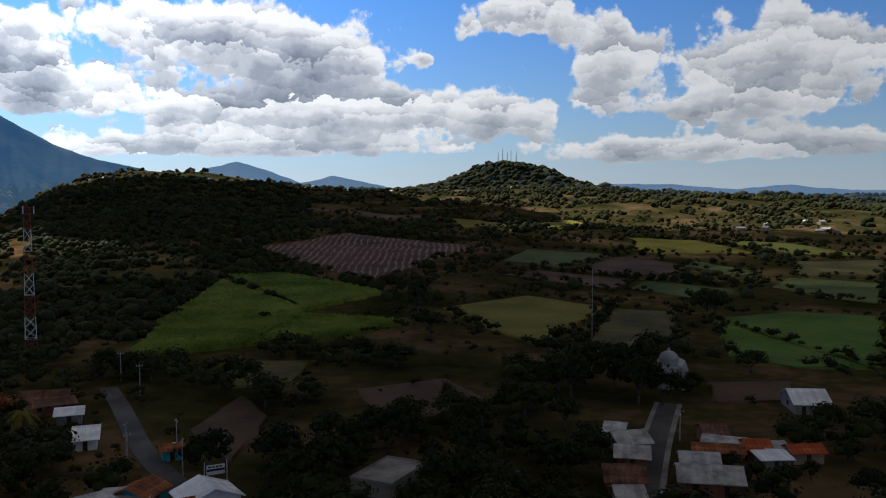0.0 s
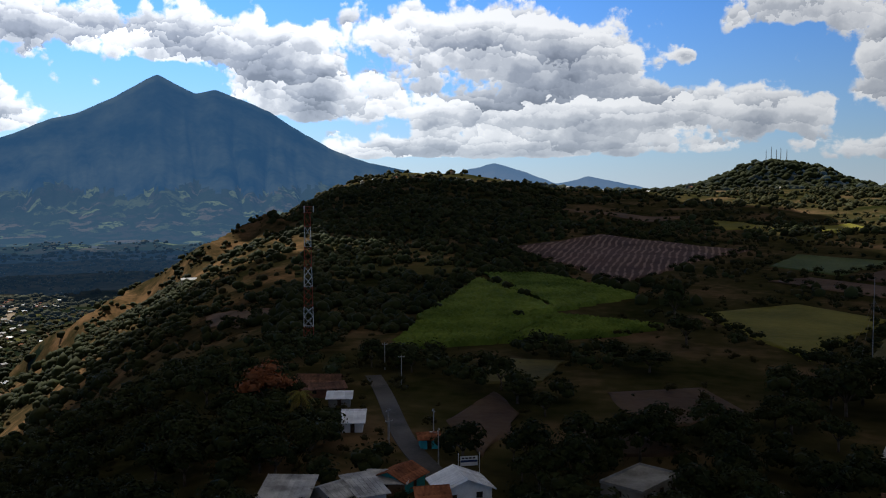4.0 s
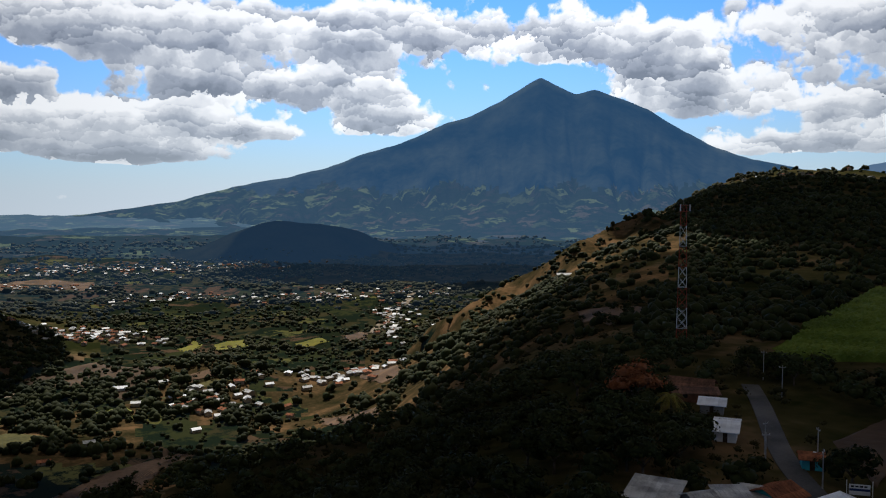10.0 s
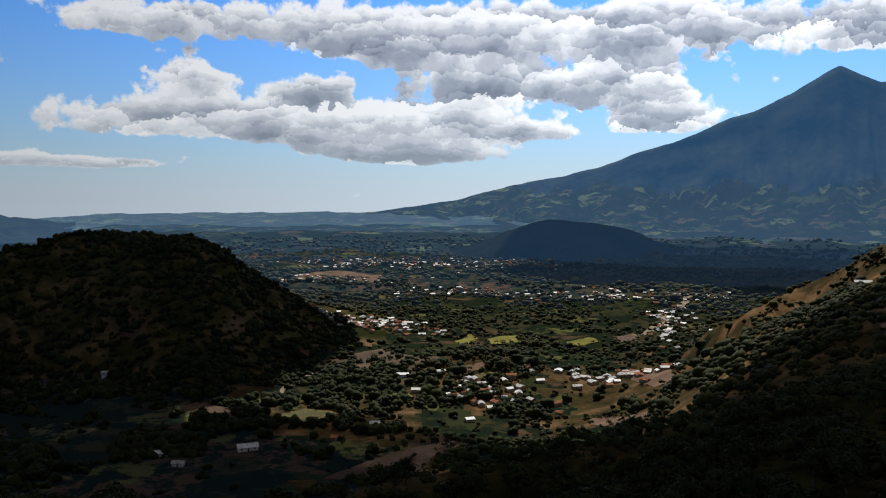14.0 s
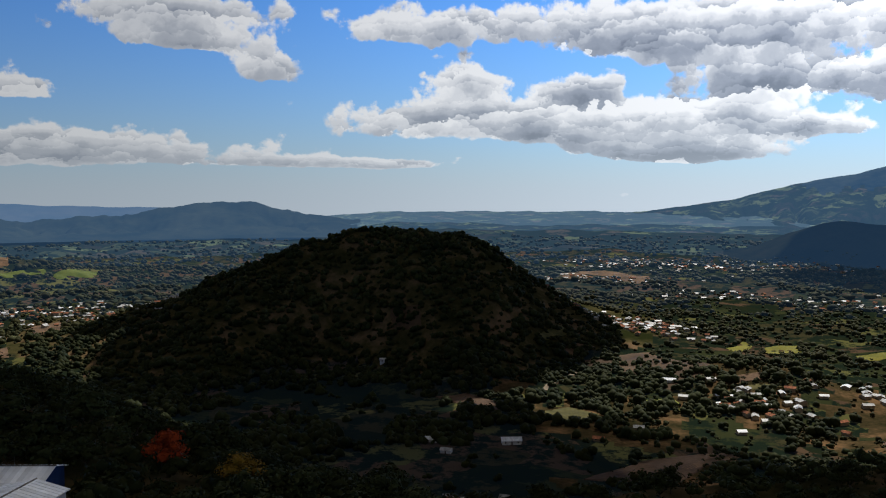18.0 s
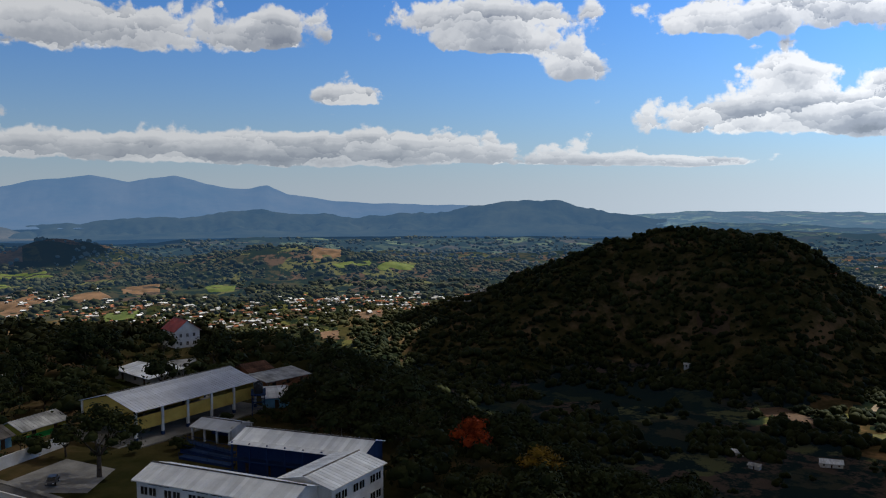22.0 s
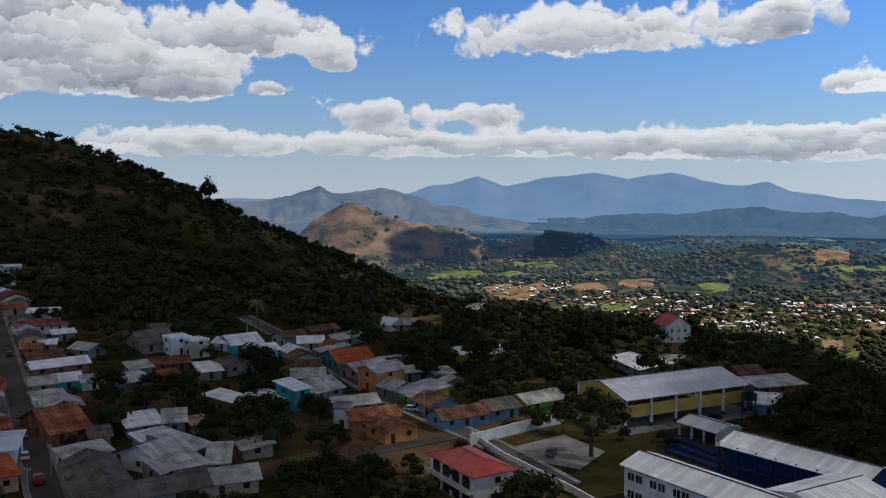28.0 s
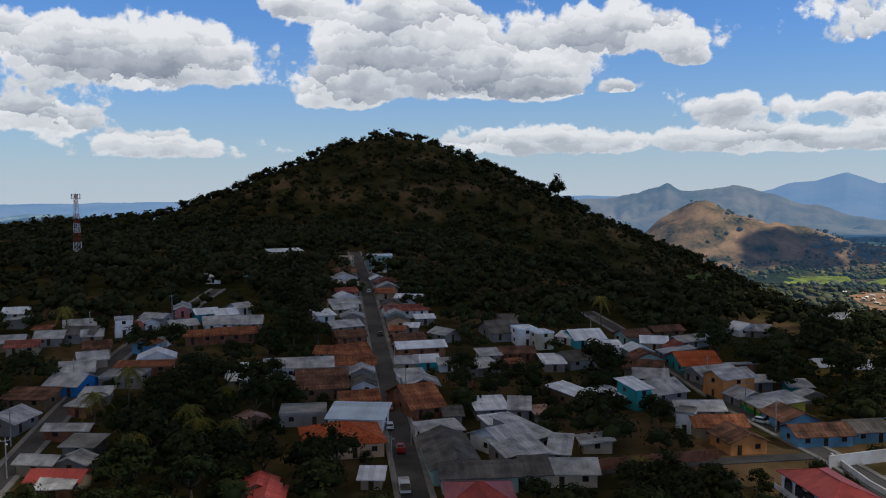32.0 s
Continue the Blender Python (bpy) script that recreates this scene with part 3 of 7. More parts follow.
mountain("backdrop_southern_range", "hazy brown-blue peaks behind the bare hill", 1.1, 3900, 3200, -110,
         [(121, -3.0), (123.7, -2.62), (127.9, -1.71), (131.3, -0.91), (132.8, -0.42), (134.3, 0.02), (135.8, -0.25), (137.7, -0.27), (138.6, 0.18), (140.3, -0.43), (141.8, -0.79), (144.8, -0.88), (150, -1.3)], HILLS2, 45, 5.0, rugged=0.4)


# ---- unseen clouds added to shade the land ----
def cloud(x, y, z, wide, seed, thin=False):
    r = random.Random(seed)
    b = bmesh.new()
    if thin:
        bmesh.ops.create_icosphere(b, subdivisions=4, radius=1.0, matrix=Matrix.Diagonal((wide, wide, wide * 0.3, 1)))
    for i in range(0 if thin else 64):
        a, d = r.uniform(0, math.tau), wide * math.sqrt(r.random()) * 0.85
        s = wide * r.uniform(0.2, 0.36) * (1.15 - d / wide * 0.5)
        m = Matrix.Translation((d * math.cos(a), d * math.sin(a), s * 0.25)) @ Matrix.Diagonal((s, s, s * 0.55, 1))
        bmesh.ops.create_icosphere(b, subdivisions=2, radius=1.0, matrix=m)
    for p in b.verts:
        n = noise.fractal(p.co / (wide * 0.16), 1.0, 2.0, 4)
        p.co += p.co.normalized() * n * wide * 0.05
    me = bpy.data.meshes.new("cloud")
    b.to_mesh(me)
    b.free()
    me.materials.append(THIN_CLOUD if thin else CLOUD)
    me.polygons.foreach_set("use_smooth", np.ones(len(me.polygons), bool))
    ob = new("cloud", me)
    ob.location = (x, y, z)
    return tagged(ob, "unseen white cumulus cloud above the view, added to shade the land", "cloud", "drifting clouds")


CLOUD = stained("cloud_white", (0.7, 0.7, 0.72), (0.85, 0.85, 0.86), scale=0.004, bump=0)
# half-clear copy, for clouds that should block only part of the sun
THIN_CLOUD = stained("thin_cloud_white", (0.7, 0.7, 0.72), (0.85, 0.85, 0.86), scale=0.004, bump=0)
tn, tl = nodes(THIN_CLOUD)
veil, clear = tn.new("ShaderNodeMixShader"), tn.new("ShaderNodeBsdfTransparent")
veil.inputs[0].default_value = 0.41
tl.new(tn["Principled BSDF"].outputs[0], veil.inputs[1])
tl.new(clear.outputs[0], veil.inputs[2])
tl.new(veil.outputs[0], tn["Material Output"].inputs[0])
# all hang above the view, each set where its shadow darkens the ground
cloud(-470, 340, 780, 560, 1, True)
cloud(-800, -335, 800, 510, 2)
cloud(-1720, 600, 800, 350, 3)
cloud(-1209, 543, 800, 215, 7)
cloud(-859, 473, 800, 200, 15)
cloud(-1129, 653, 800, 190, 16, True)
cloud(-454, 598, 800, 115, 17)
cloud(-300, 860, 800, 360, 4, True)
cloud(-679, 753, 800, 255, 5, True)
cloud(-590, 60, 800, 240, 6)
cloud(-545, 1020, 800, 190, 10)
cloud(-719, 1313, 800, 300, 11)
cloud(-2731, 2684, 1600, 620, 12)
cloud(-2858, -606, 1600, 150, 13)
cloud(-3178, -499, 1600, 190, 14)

# ---- building blocks ----
class Shape:
    """Collects boxes, slabs and rods of one part."""

    def __init__(self):
        self.v, self.f = [], []

    def add(self, verts, faces):
        k = len(self.v)
        self.v += [tuple(p) for p in verts]
        self.f += [tuple(i + k for i in q) for q in faces]
        return self

    def box(self, x0, y0, z0, x1, y1, z1):
        v = [(x0, y0, z0), (x1, y0, z0), (x1, y1, z0), (x0, y1, z0), (x0, y0, z1), (x1, y0, z1), (x1, y1, z1), (x0, y1, z1)]
        return self.add(v, [(3, 2, 1, 0), (4, 5, 6, 7), (0, 1, 5, 4), (1, 2, 6, 5), (2, 3, 7, 6), (3, 0, 4, 7)])

    def slab(self, a, b, c, d, thick):
        """A sheet over four corners, with thickness downwards."""
        top = [Vector(p) for p in (a, b, c, d)]
        v = top + [p - Vector((0, 0, thick)) for p in top]
        return self.add(v, [(0, 1, 2, 3), (7, 6, 5, 4), (0, 4, 5, 1), (1, 5, 6, 2), (2, 6, 7, 3), (3, 7, 4, 0)])

    def rod(self, a, b, r0, r1=None, sides=6):
        a, b = Vector(a), Vector(b)
        r1 = r0 if r1 is None else r1
        turn = (b - a).to_track_quat("Z", "Y").to_matrix()
        ring = [(math.cos(i * math.tau / sides), math.sin(i * math.tau / sides)) for i in range(sides)]
        v = [a + turn @ Vector((c * r0, s * r0, 0)) for c, s in ring] + [b + turn @ Vector((c * r1, s * r1, 0)) for c, s in ring]
        f = [(i, (i + 1) % sides, sides + (i + 1) % sides, sides + i) for i in range(sides)]
        return self.add(v, f + [tuple(range(sides - 1, -1, -1)), tuple(range(sides, 2 * sides))])

    def lathe(self, profile, sides=16, cx=0.0, cy=0.0):
        v = [(cx + r * math.cos(i * math.tau / sides), cy + r * math.sin(i * math.tau / sides), z) for r, z in profile for i in range(sides)]
        f = [(j * sides + i, j * sides + (i + 1) % sides, (j + 1) * sides + (i + 1) % sides, (j + 1) * sides + i) for j in range(len(profile) - 1) for i in range(sides)]
        return self.add(v, f + [tuple(range(sides - 1, -1, -1)), tuple(range((len(profile) - 1) * sides, len(profile) * sides))])


def part(name, shape, mat, parent, label="", smooth=False):
    """One mesh under a thing or a part, in the parent's own space."""
    ob = new(name, mesh_from(name, shape.v, shape.f, (mat,), smooth))
    ob.parent = parent
    if label:
        ob["label"] = label
    return ob


def thing(name, x, y, turn, label, category, group="", z=None):
    ob = new(name)
    ob.matrix_world = pose(x, y, float(height(x, y)) if z is None else z, 0, 0, turn)
    return tagged(ob, label, category, group)


FOOTPRINTS = []


def occupied(x, y, margin=1.5):
    for cx, cy, ux, uy, hw, hd in FOOTPRINTS:
        dx, dy = x - cx, y - cy
        if abs(dx) > 40 or abs(dy) > 40:
            continue
        if abs(dx * ux + dy * uy) < hw + margin and abs(-dx * uy + dy * ux) < hd + margin:
            return True
    return False


def claim(x, y, turn, w, d):
    a = radians(turn)
    FOOTPRINTS.append((x, y, math.cos(a), math.sin(a), w / 2, d / 2))


def plaster(name, r, g, b):
    return stained(name, (r * 0.72, g * 0.7, b * 0.68), (r, g, b), scale=0.35, fine=12, bump=0.15)


def pieced(m, wide, long, vary):
    """Roofing whose single sheets or tiles differ a little in tone, laid along the ridge."""
    n, l = nodes(m)
    p = n["Principled BSDF"]
    base = p.inputs["Base Color"].links[0].from_socket
    tc_, snap, dots, hsv, span = n.new("ShaderNodeTexCoord"), n.new("ShaderNodeVectorMath"), n.new("ShaderNodeTexWhiteNoise"), n.new("ShaderNodeHueSaturation"), n.new("ShaderNodeMapRange")
    snap.operation = "SNAP"
    snap.inputs[1].default_value = (wide, long, 50.0)
    l.new(tc_.outputs["Object"], snap.inputs[0])
    l.new(snap.outputs[0], dots.inputs["Vector"])
    span.inputs["To Min"].default_value, span.inputs["To Max"].default_value = 1 - vary, 1 + vary
    l.new(dots.outputs["Value"], span.inputs["Value"])
    l.new(span.outputs[0], hsv.inputs["Value"])
    l.new(base, hsv.inputs["Color"])
    l.new(hsv.outputs[0], p.inputs["Base Color"])
    return m


def sheet_metal(name, dark, light, rough=0.5, vary=0.13):
    """Roofing sheets with ribs that run down the slope of the thing."""
    m = stained(name, dark, light, scale=0.3, fine=9, rough=rough, bump=0.15, per_piece=vary, spec=0.22)
    return pieced(m, 0.9, 2.6, 0.14)


WALLS = {
    "white": plaster("white_plaster", 0.8, 0.8, 0.78), "cream": plaster("cream_plaster", 0.55, 0.5, 0.38), "grey": plaster("bare_block_wall", 0.28, 0.27, 0.25),
    "mint": plaster("mint_plaster", 0.35, 0.5, 0.45), "teal": plaster("teal_plaster", 0.04, 0.3, 0.3), "turquoise": plaster("turquoise_plaster", 0.06, 0.45, 0.5),
    "blue": plaster("light_blue_plaster", 0.16, 0.38, 0.55), "brightblue": plaster("bright_blue_plaster", 0.03, 0.22, 0.55), "orange": plaster("orange_plaster", 0.62, 0.27, 0.09),
    "peach": plaster("peach_plaster", 0.6, 0.4, 0.25), "yellow": plaster("yellow_plaster", 0.6, 0.42, 0.1), "green": plaster("green_and_yellow_plaster", 0.45, 0.42, 0.08),
    "pink": plaster("pink_plaster", 0.5, 0.2, 0.2), "tan": plaster("tan_plaster", 0.4, 0.32, 0.22), "brown": plaster("adobe_wall", 0.2, 0.13, 0.08),
    "brick": stained("brick_wall", (0.14, 0.06, 0.035), (0.3, 0.14, 0.08), scale=0.5, fine=14, bump=0.4),
}
LOW_GREEN = plaster("green_paint", 0.03, 0.35, 0.08)
ROOFS = {
    "metal": sheet_metal("weathered_roof_sheets", (0.20, 0.20, 0.20), (0.54, 0.54, 0.53)), "white": sheet_metal("bright_roof_sheets", (0.6, 0.62, 0.65), (0.84, 0.86, 0.88)),
    "sheet": sheet_metal("pale_blue_roof_sheets", (0.42, 0.52, 0.6), (0.55, 0.65, 0.72)), "rust": sheet_metal("rusty_roof_sheets", (0.2, 0.07, 0.04), (0.5, 0.34, 0.28), 0.8),
    "dark": stained("grey_fibre_roof", (0.07, 0.065, 0.06), (0.17, 0.155, 0.14), scale=0.3, fine=10, bump=0.3, per_piece=0.15),
    "tile": stained("clay_roof_tiles", (0.13, 0.05, 0.028), (0.36, 0.14, 0.07), scale=0.3, fine=9, bump=0.6, per_piece=0.2),
    "tilebrown": stained("old_clay_roof_tiles", (0.07, 0.04, 0.028), (0.22, 0.11, 0.07), scale=0.35, fine=9, bump=0.6, per_piece=0.2),
    "redtile": stained("red_clay_roof_tiles", (0.16, 0.05, 0.04), (0.34, 0.12, 0.09), scale=0.35, fine=9, bump=0.5, per_piece=0.15),
    "orange": stained("orange_roof_tiles", (0.32, 0.065, 0.022), (0.48, 0.12, 0.045), scale=0.25, fine=10, bump=0.5, per_piece=0.1),
    "red": sheet_metal("red_painted_roof_sheets", (0.3, 0.045, 0.04), (0.42, 0.075, 0.06), 0.45),
    "concrete": stained("concrete_slab", (0.18, 0.18, 0.17), (0.38, 0.38, 0.37), scale=0.2, fine=10), "tan": stained("tan_roof", (0.3, 0.25, 0.2), (0.48, 0.42, 0.34), scale=0.3, fine=8),
}
for kind in ("tile", "tilebrown", "redtile", "orange"):
    pieced(ROOFS[kind], 0.5, 0.6, 0.32)
pieced(ROOFS["dark"], 1.0, 1.8, 0.25)
ASPHALT = stained("worn_asphalt", (0.05, 0.05, 0.052), (0.12, 0.115, 0.11), scale=0.08, fine=20, bump=0.2)
PAVING = stained("concrete_paving", (0.16, 0.155, 0.15), (0.3, 0.29, 0.27), scale=0.2, fine=12)
DIRT = stained("dirt_track", (0.16, 0.12, 0.08), (0.3, 0.24, 0.17), scale=0.1, fine=10)
GLASS = stained("dark_window_glass", (0.01, 0.012, 0.014), (0.025, 0.028, 0.03), scale=0.5, rough=0.15, bump=0, spec=0.5)
WOOD = stained("dark_door_wood", (0.03, 0.018, 0.01), (0.08, 0.05, 0.03), scale=1.5, fine=8)
TRIM = plaster("white_trim", 0.7, 0.7, 0.68)
BARK = stained("tree_bark", (0.045, 0.035, 0.025), (0.13, 0.1, 0.075), scale=0.8, fine=8, bump=0.8)
STEEL_RED = stained("red_tower_paint", (0.22, 0.035, 0.02), (0.36, 0.07, 0.04), scale=0.3, rough=0.6)
STEEL_WHITE = stained("white_tower_paint", (0.55, 0.55, 0.55), (0.75, 0.75, 0.75), scale=0.3, rough=0.6)
STEEL = stained("galvanised_steel", (0.2, 0.2, 0.21), (0.34, 0.34, 0.35), scale=1.0, rough=0.5, metal=0.3)
POLE = stained("pole_concrete", (0.22, 0.21, 0.2), (0.38, 0.37, 0.35), scale=1.0)
def furrowed(m, pale, spacing):
    """Broken pale ridges of turned straw, running north over a ploughed plot."""
    n, l = nodes(m)
    p = n["Principled BSDF"]
    base = p.inputs["Base Color"].links[0].from_socket
    geo, wave, gaps = n.new("ShaderNodeNewGeometry"), n.new("ShaderNodeTexWave"), n.new("ShaderNodeTexNoise")
    wave.inputs["Scale"].default_value = 0.314 / spacing
    wave.inputs["Distortion"].default_value, wave.inputs["Detail"].default_value, wave.inputs["Detail Scale"].default_value = 5.0, 3, 0.6
    gaps.inputs["Scale"].default_value, gaps.inputs["Detail"].default_value = 0.06, 5
    for t in (wave, gaps):
        l.new(geo.outputs["Position"], t.inputs["Vector"])
    both = n.new("ShaderNodeMath")
    both.operation = "MULTIPLY"
    l.new(wave.outputs["Fac"], both.inputs[0])
    l.new(gaps.outputs["Fac"], both.inputs[1])
    cut = n.new("ShaderNodeMapRange")
    cut.inputs["From Min"].default_value, cut.inputs["From Max"].default_value = 0.3, 0.48
    l.new(both.outputs[0], cut.inputs["Value"])
    mix = n.new("ShaderNodeMix")
    mix.data_type = "RGBA"
    l.new(cut.outputs[0], mix.inputs["Factor"])
    l.new(base, mix.inputs["A"])
    mix.inputs["B"].default_value = (*pale, 1)
    l.new(mix.outputs["Result"], p.inputs["Base Color"])
    return m


FIELD = {
    "cane": stained("sugar_cane", (0.065, 0.105, 0.012), (0.17, 0.22, 0.035), scale=0.05, fine=14, bump=0.5),
    "plowed": furrowed(stained("ploughed_soil", (0.06, 0.032, 0.024), (0.12, 0.066, 0.048), scale=0.03, fine=16, bump=0.5), (0.26, 0.165, 0.115), 4.8),
    "soil": stained("bare_soil", (0.06, 0.038, 0.026), (0.15, 0.095, 0.06), scale=0.03, fine=12, bump=0.5),
    "yellow": stained("yellow_grass", (0.11, 0.11, 0.011), (0.22, 0.195, 0.028), scale=0.03, fine=12), "green": stained("green_crop", (0.048, 0.075, 0.018), (0.115, 0.142, 0.042), scale=0.03, fine=12),
    "darkgreen": stained("dark_green_crop", (0.045, 0.095, 0.009), (0.10, 0.175, 0.02), scale=0.03, fine=12), "lime": stained("lime_crop", (0.14, 0.16, 0.03), (0.24, 0.25, 0.06), scale=0.03, fine=12),
    "drygreen": stained("half_dry_pasture", (0.055, 0.055, 0.018), (0.15, 0.13, 0.045), scale=0.04, fine=10), "dry": stained("dry_brown_pasture", (0.07, 0.045, 0.027), (0.19, 0.115, 0.068), scale=0.04, fine=10),
    "hillside": stained("scorched_hillside", (0.05, 0.032, 0.02), (0.11, 0.07, 0.04), scale=0.03, fine=10),
}
FLAME = leafy("flame_tree_blossom", (0.16, 0.025, 0.008), (0.42, 0.08, 0.02))
YELLOW_LEAF = leafy("yellow_tree_blossom", (0.1, 0.07, 0.01), (0.3, 0.2, 0.03))
RUST_LEAF = leafy("rust_tree_leaves", (0.1, 0.035, 0.015), (0.26, 0.1, 0.045))
PALM_LEAF = leafy("palm_fronds", (0.05, 0.065, 0.014), (0.22, 0.19, 0.045))

# ---- houses ----
WORDS = {
    "metal": "grey sheet-metal roof", "white": "bright sheet-metal roof", "sheet": "pale blue sheet roof", "rust": "rusty striped sheet roof", "dark": "dark grey fibre roof", "tile": "clay tile roof",
    "tilebrown": "old brown tile roof", "redtile": "red tile roof", "orange": "orange tile roof", "red": "red metal roof", "concrete": "flat concrete roof", "tan": "tan roof",
}
PAINT = {"grey": "grey block", "brick": "red brick", "brown": "brown adobe", "brightblue": "bright blue", "blue": "light blue", "green": "yellow and green"}


def window(parent, x, y, z, w, h, side):
    """A framed window on a wall that faces side: 0 front, 1 right, 2 back, 3 left."""
    frame_ob = Shape()
    e = 0.09
    for a in ((-w / 2, -h / 2, w / 2, -h / 2 + e), (-w / 2, h / 2 - e, w / 2, h / 2), (-w / 2, -h / 2 + e, -w / 2 + e, h / 2 - e), (w / 2 - e, -h / 2 + e, w / 2, h / 2 - e), (-e / 2, -h / 2 + e, e / 2, h / 2 - e)):
        frame_ob.box(a[0], -0.08, a[1], a[2], 0.02, a[3])
    fo = part("window", frame_ob, WOOD if parent.name.startswith("house") else TRIM, parent)
    fo.matrix_basis = pose(x, y, z, 0, 0, 90 * side)
    part("pane", Shape().box(-w / 2 + e, -0.03, -h / 2 + e, w / 2 - e, 0.01, h / 2 - e), GLASS, fo)
    return fo


def door(parent, x, y, w, h, side, mat=None):
    do = part("door", Shape().box(-w / 2, -0.06, 0, w / 2, 0.02, h).box(-w / 2 - 0.08, -0.09, h, w / 2 + 0.08, 0.02, h + 0.1), mat or WOOD, parent)
    do.matrix_basis = pose(x, y, 0, 0, 0, 90 * side)
    return do


def lay_sheets(roof_ob, slopes, ribs, mat, rnd):
    """Single roofing sheets, lapped side by side over each slope."""
    for a, b, c, d in slopes:
        a, b, c, d = (Vector(p) for p in (a, b, c, d))
        n = max(1, round((b - a).length / ribs))
        e, up = (b - a) / n, d - a
        s = Shape().slab((0, 0, 0), e * 1.03, e * 1.03 + up, up, 0.05)
        s.slab(e * -0.06 + Vector((0, 0, 0.05)), e * 0.06 + Vector((0, 0, 0.05)), e * 0.06 + up + Vector((0, 0, 0.05)), e * -0.06 + up + Vector((0, 0, 0.05)), 0.05)
        me = mesh_from("roof_sheet", s.v, s.f, (mat,), False)
        for i in range(n):
            sheet = new("roof_sheet", me)
            sheet.parent = roof_ob
            sheet.matrix_basis = Matrix.Translation(a + e * i + Vector((0, 0, 0.06 + 0.012 * (i % 2) + rnd.uniform(0, 0.03))))


def house(x, y, turn, w, d, h, roof, wall, shape):
    rnd = random.Random(int(x * 7 + y * 13))
    label = "small %s house with a %s" % (PAINT.get(wall, wall), WORDS[roof]) if w * d < 120 else "large %s building with a %s" % (PAINT.get(wall, wall), WORDS[roof])
    corner = [height(x + sx * w / 2 * math.cos(radians(turn)), y + sx * w / 2 * math.sin(radians(turn))) for sx in (-1, 1)]
    zb = float(height(x, y))
    ob = thing("house", x, y, turn, label, "house", "houses of the town", zb)
    claim(x, y, turn, w, d)
    hw, hd, over = w / 2, d / 2, 0.7
    h *= 0.8 if h < 5 else 0.9
    low = min(0.0, float(min(corner)) - zb) - 1.0
    rise = {"gw": 0.2 * d, "gd": 0.2 * w, "s": 0.12 * d, "f": 0.0, "h": 0.2 * d}[shape]
    body = Shape()
    if shape == "gd":
        v = [(-hw, -hd, low), (hw, -hd, low), (hw, -hd, h), (0, -hd, h + rise), (-hw, -hd, h)]
        body.add(v + [(a, hd, c) for a, _, c in v], [(0, 1, 2, 3, 4), (9, 8, 7, 6, 5), (1, 6, 7, 2), (5, 0, 4, 9), (4, 3, 8, 9), (3, 2, 7, 8), (0, 5, 6, 1)])
    elif shape == "gw":
        v = [(-hw, -hd, low), (-hw, hd, low), (-hw, hd, h), (-hw, 0, h + rise), (-hw, -hd, h)]
        body.add(v + [(hw, b, c) for _, b, c in v], [(4, 3, 2, 1, 0), (5, 6, 7, 8, 9), (0, 5, 9, 4), (1, 2, 7, 6), (4, 9, 8, 3), (3, 8, 7, 2), (0, 1, 6, 5)])
    elif shape == "s":
        body.add([(-hw, -hd, low), (hw, -hd, low), (hw, hd, low), (-hw, hd, low), (-hw, -hd, h), (hw, -hd, h), (hw, hd, h + rise), (-hw, hd, h + rise)],
                 [(3, 2, 1, 0), (4, 5, 6, 7), (0, 1, 5, 4), (1, 2, 6, 5), (2, 3, 7, 6), (3, 0, 4, 7)])
    else:
        body.box(-hw, -hd, low, hw, hd, h)
    part("wall", body, WALLS[wall], ob)
    o = over
    rs, slopes = Shape(), []
    near = math.hypot(x, y) < 420 and shape in ("gw", "gd", "s")
    k = rise / (d / 2 if shape in ("gw", "h") else w / 2 if shape == "gd" else d) if rise else 0
    t = 0.12
    if shape == "gw":
        for sg in (-1, 1):
            e = [(-hw - o, sg * (hd + o), h - k * o + t), (hw + o, sg * (hd + o), h - k * o + t), (hw + o, 0, h + rise + t), (-hw - o, 0, h + rise + t)]
            slopes.append(e if sg < 0 else (e[1], e[0], e[3], e[2]))
    elif shape == "gd":
        for sg in (-1, 1):
            e = [(sg * (hw + o), -hd - o, h - k * o + t), (sg * (hw + o), hd + o, h - k * o + t), (0, hd + o, h + rise + t), (0, -hd - o, h + rise + t)]
            slopes.append(e if sg > 0 else (e[1], e[0], e[3], e[2]))
    elif shape == "s":
        slopes.append([(-hw - o, -hd - o, h - k * o + t), (hw + o, -hd - o, h - k * o + t), (hw + o, hd + o, h + rise + k * o + t), (-hw - o, hd + o, h + rise + k * o + t)])
    elif shape == "h":
        r = max(0.5, hw - hd)
        E = [(-hw - o, -hd - o, h + t), (hw + o, -hd - o, h + t), (hw + o, hd + o, h + t), (-hw - o, hd + o, h + t)]
        R = [(-r, 0, h + rise + t), (r, 0, h + rise + t)]
        rs.add(E + R + [(a, b, c - 0.15) for a, b, c in E], [(0, 1, 5, 4), (2, 3, 4, 5), (1, 2, 5), (3, 0, 4), (0, 6, 7, 1), (1, 7, 8, 2), (2, 8, 9, 3), (3, 9, 6, 0), (9, 8, 7, 6)])
        for a, b in ((E[0], R[0]), (E[1], R[1]), (E[2], R[1]), (E[3], R[0])):
            rs.rod(a, b, 0.1, 0.1, 5)
    else:
        rs.box(-hw - 0.15, -hd - 0.15, h, hw + 0.15, hd + 0.15, h + 0.14)
        for b in ((-hw - 0.15, -hd - 0.15, hw + 0.15, -hd), (-hw - 0.15, hd, hw + 0.15, hd + 0.15), (-hw - 0.15, -hd, -hw, hd), (hw, -hd, hw + 0.15, hd)):
            rs.box(b[0], b[1], h + 0.14, b[2], b[3], h + 0.55)
    for q in slopes:
        rs.slab(*q, 0.1)
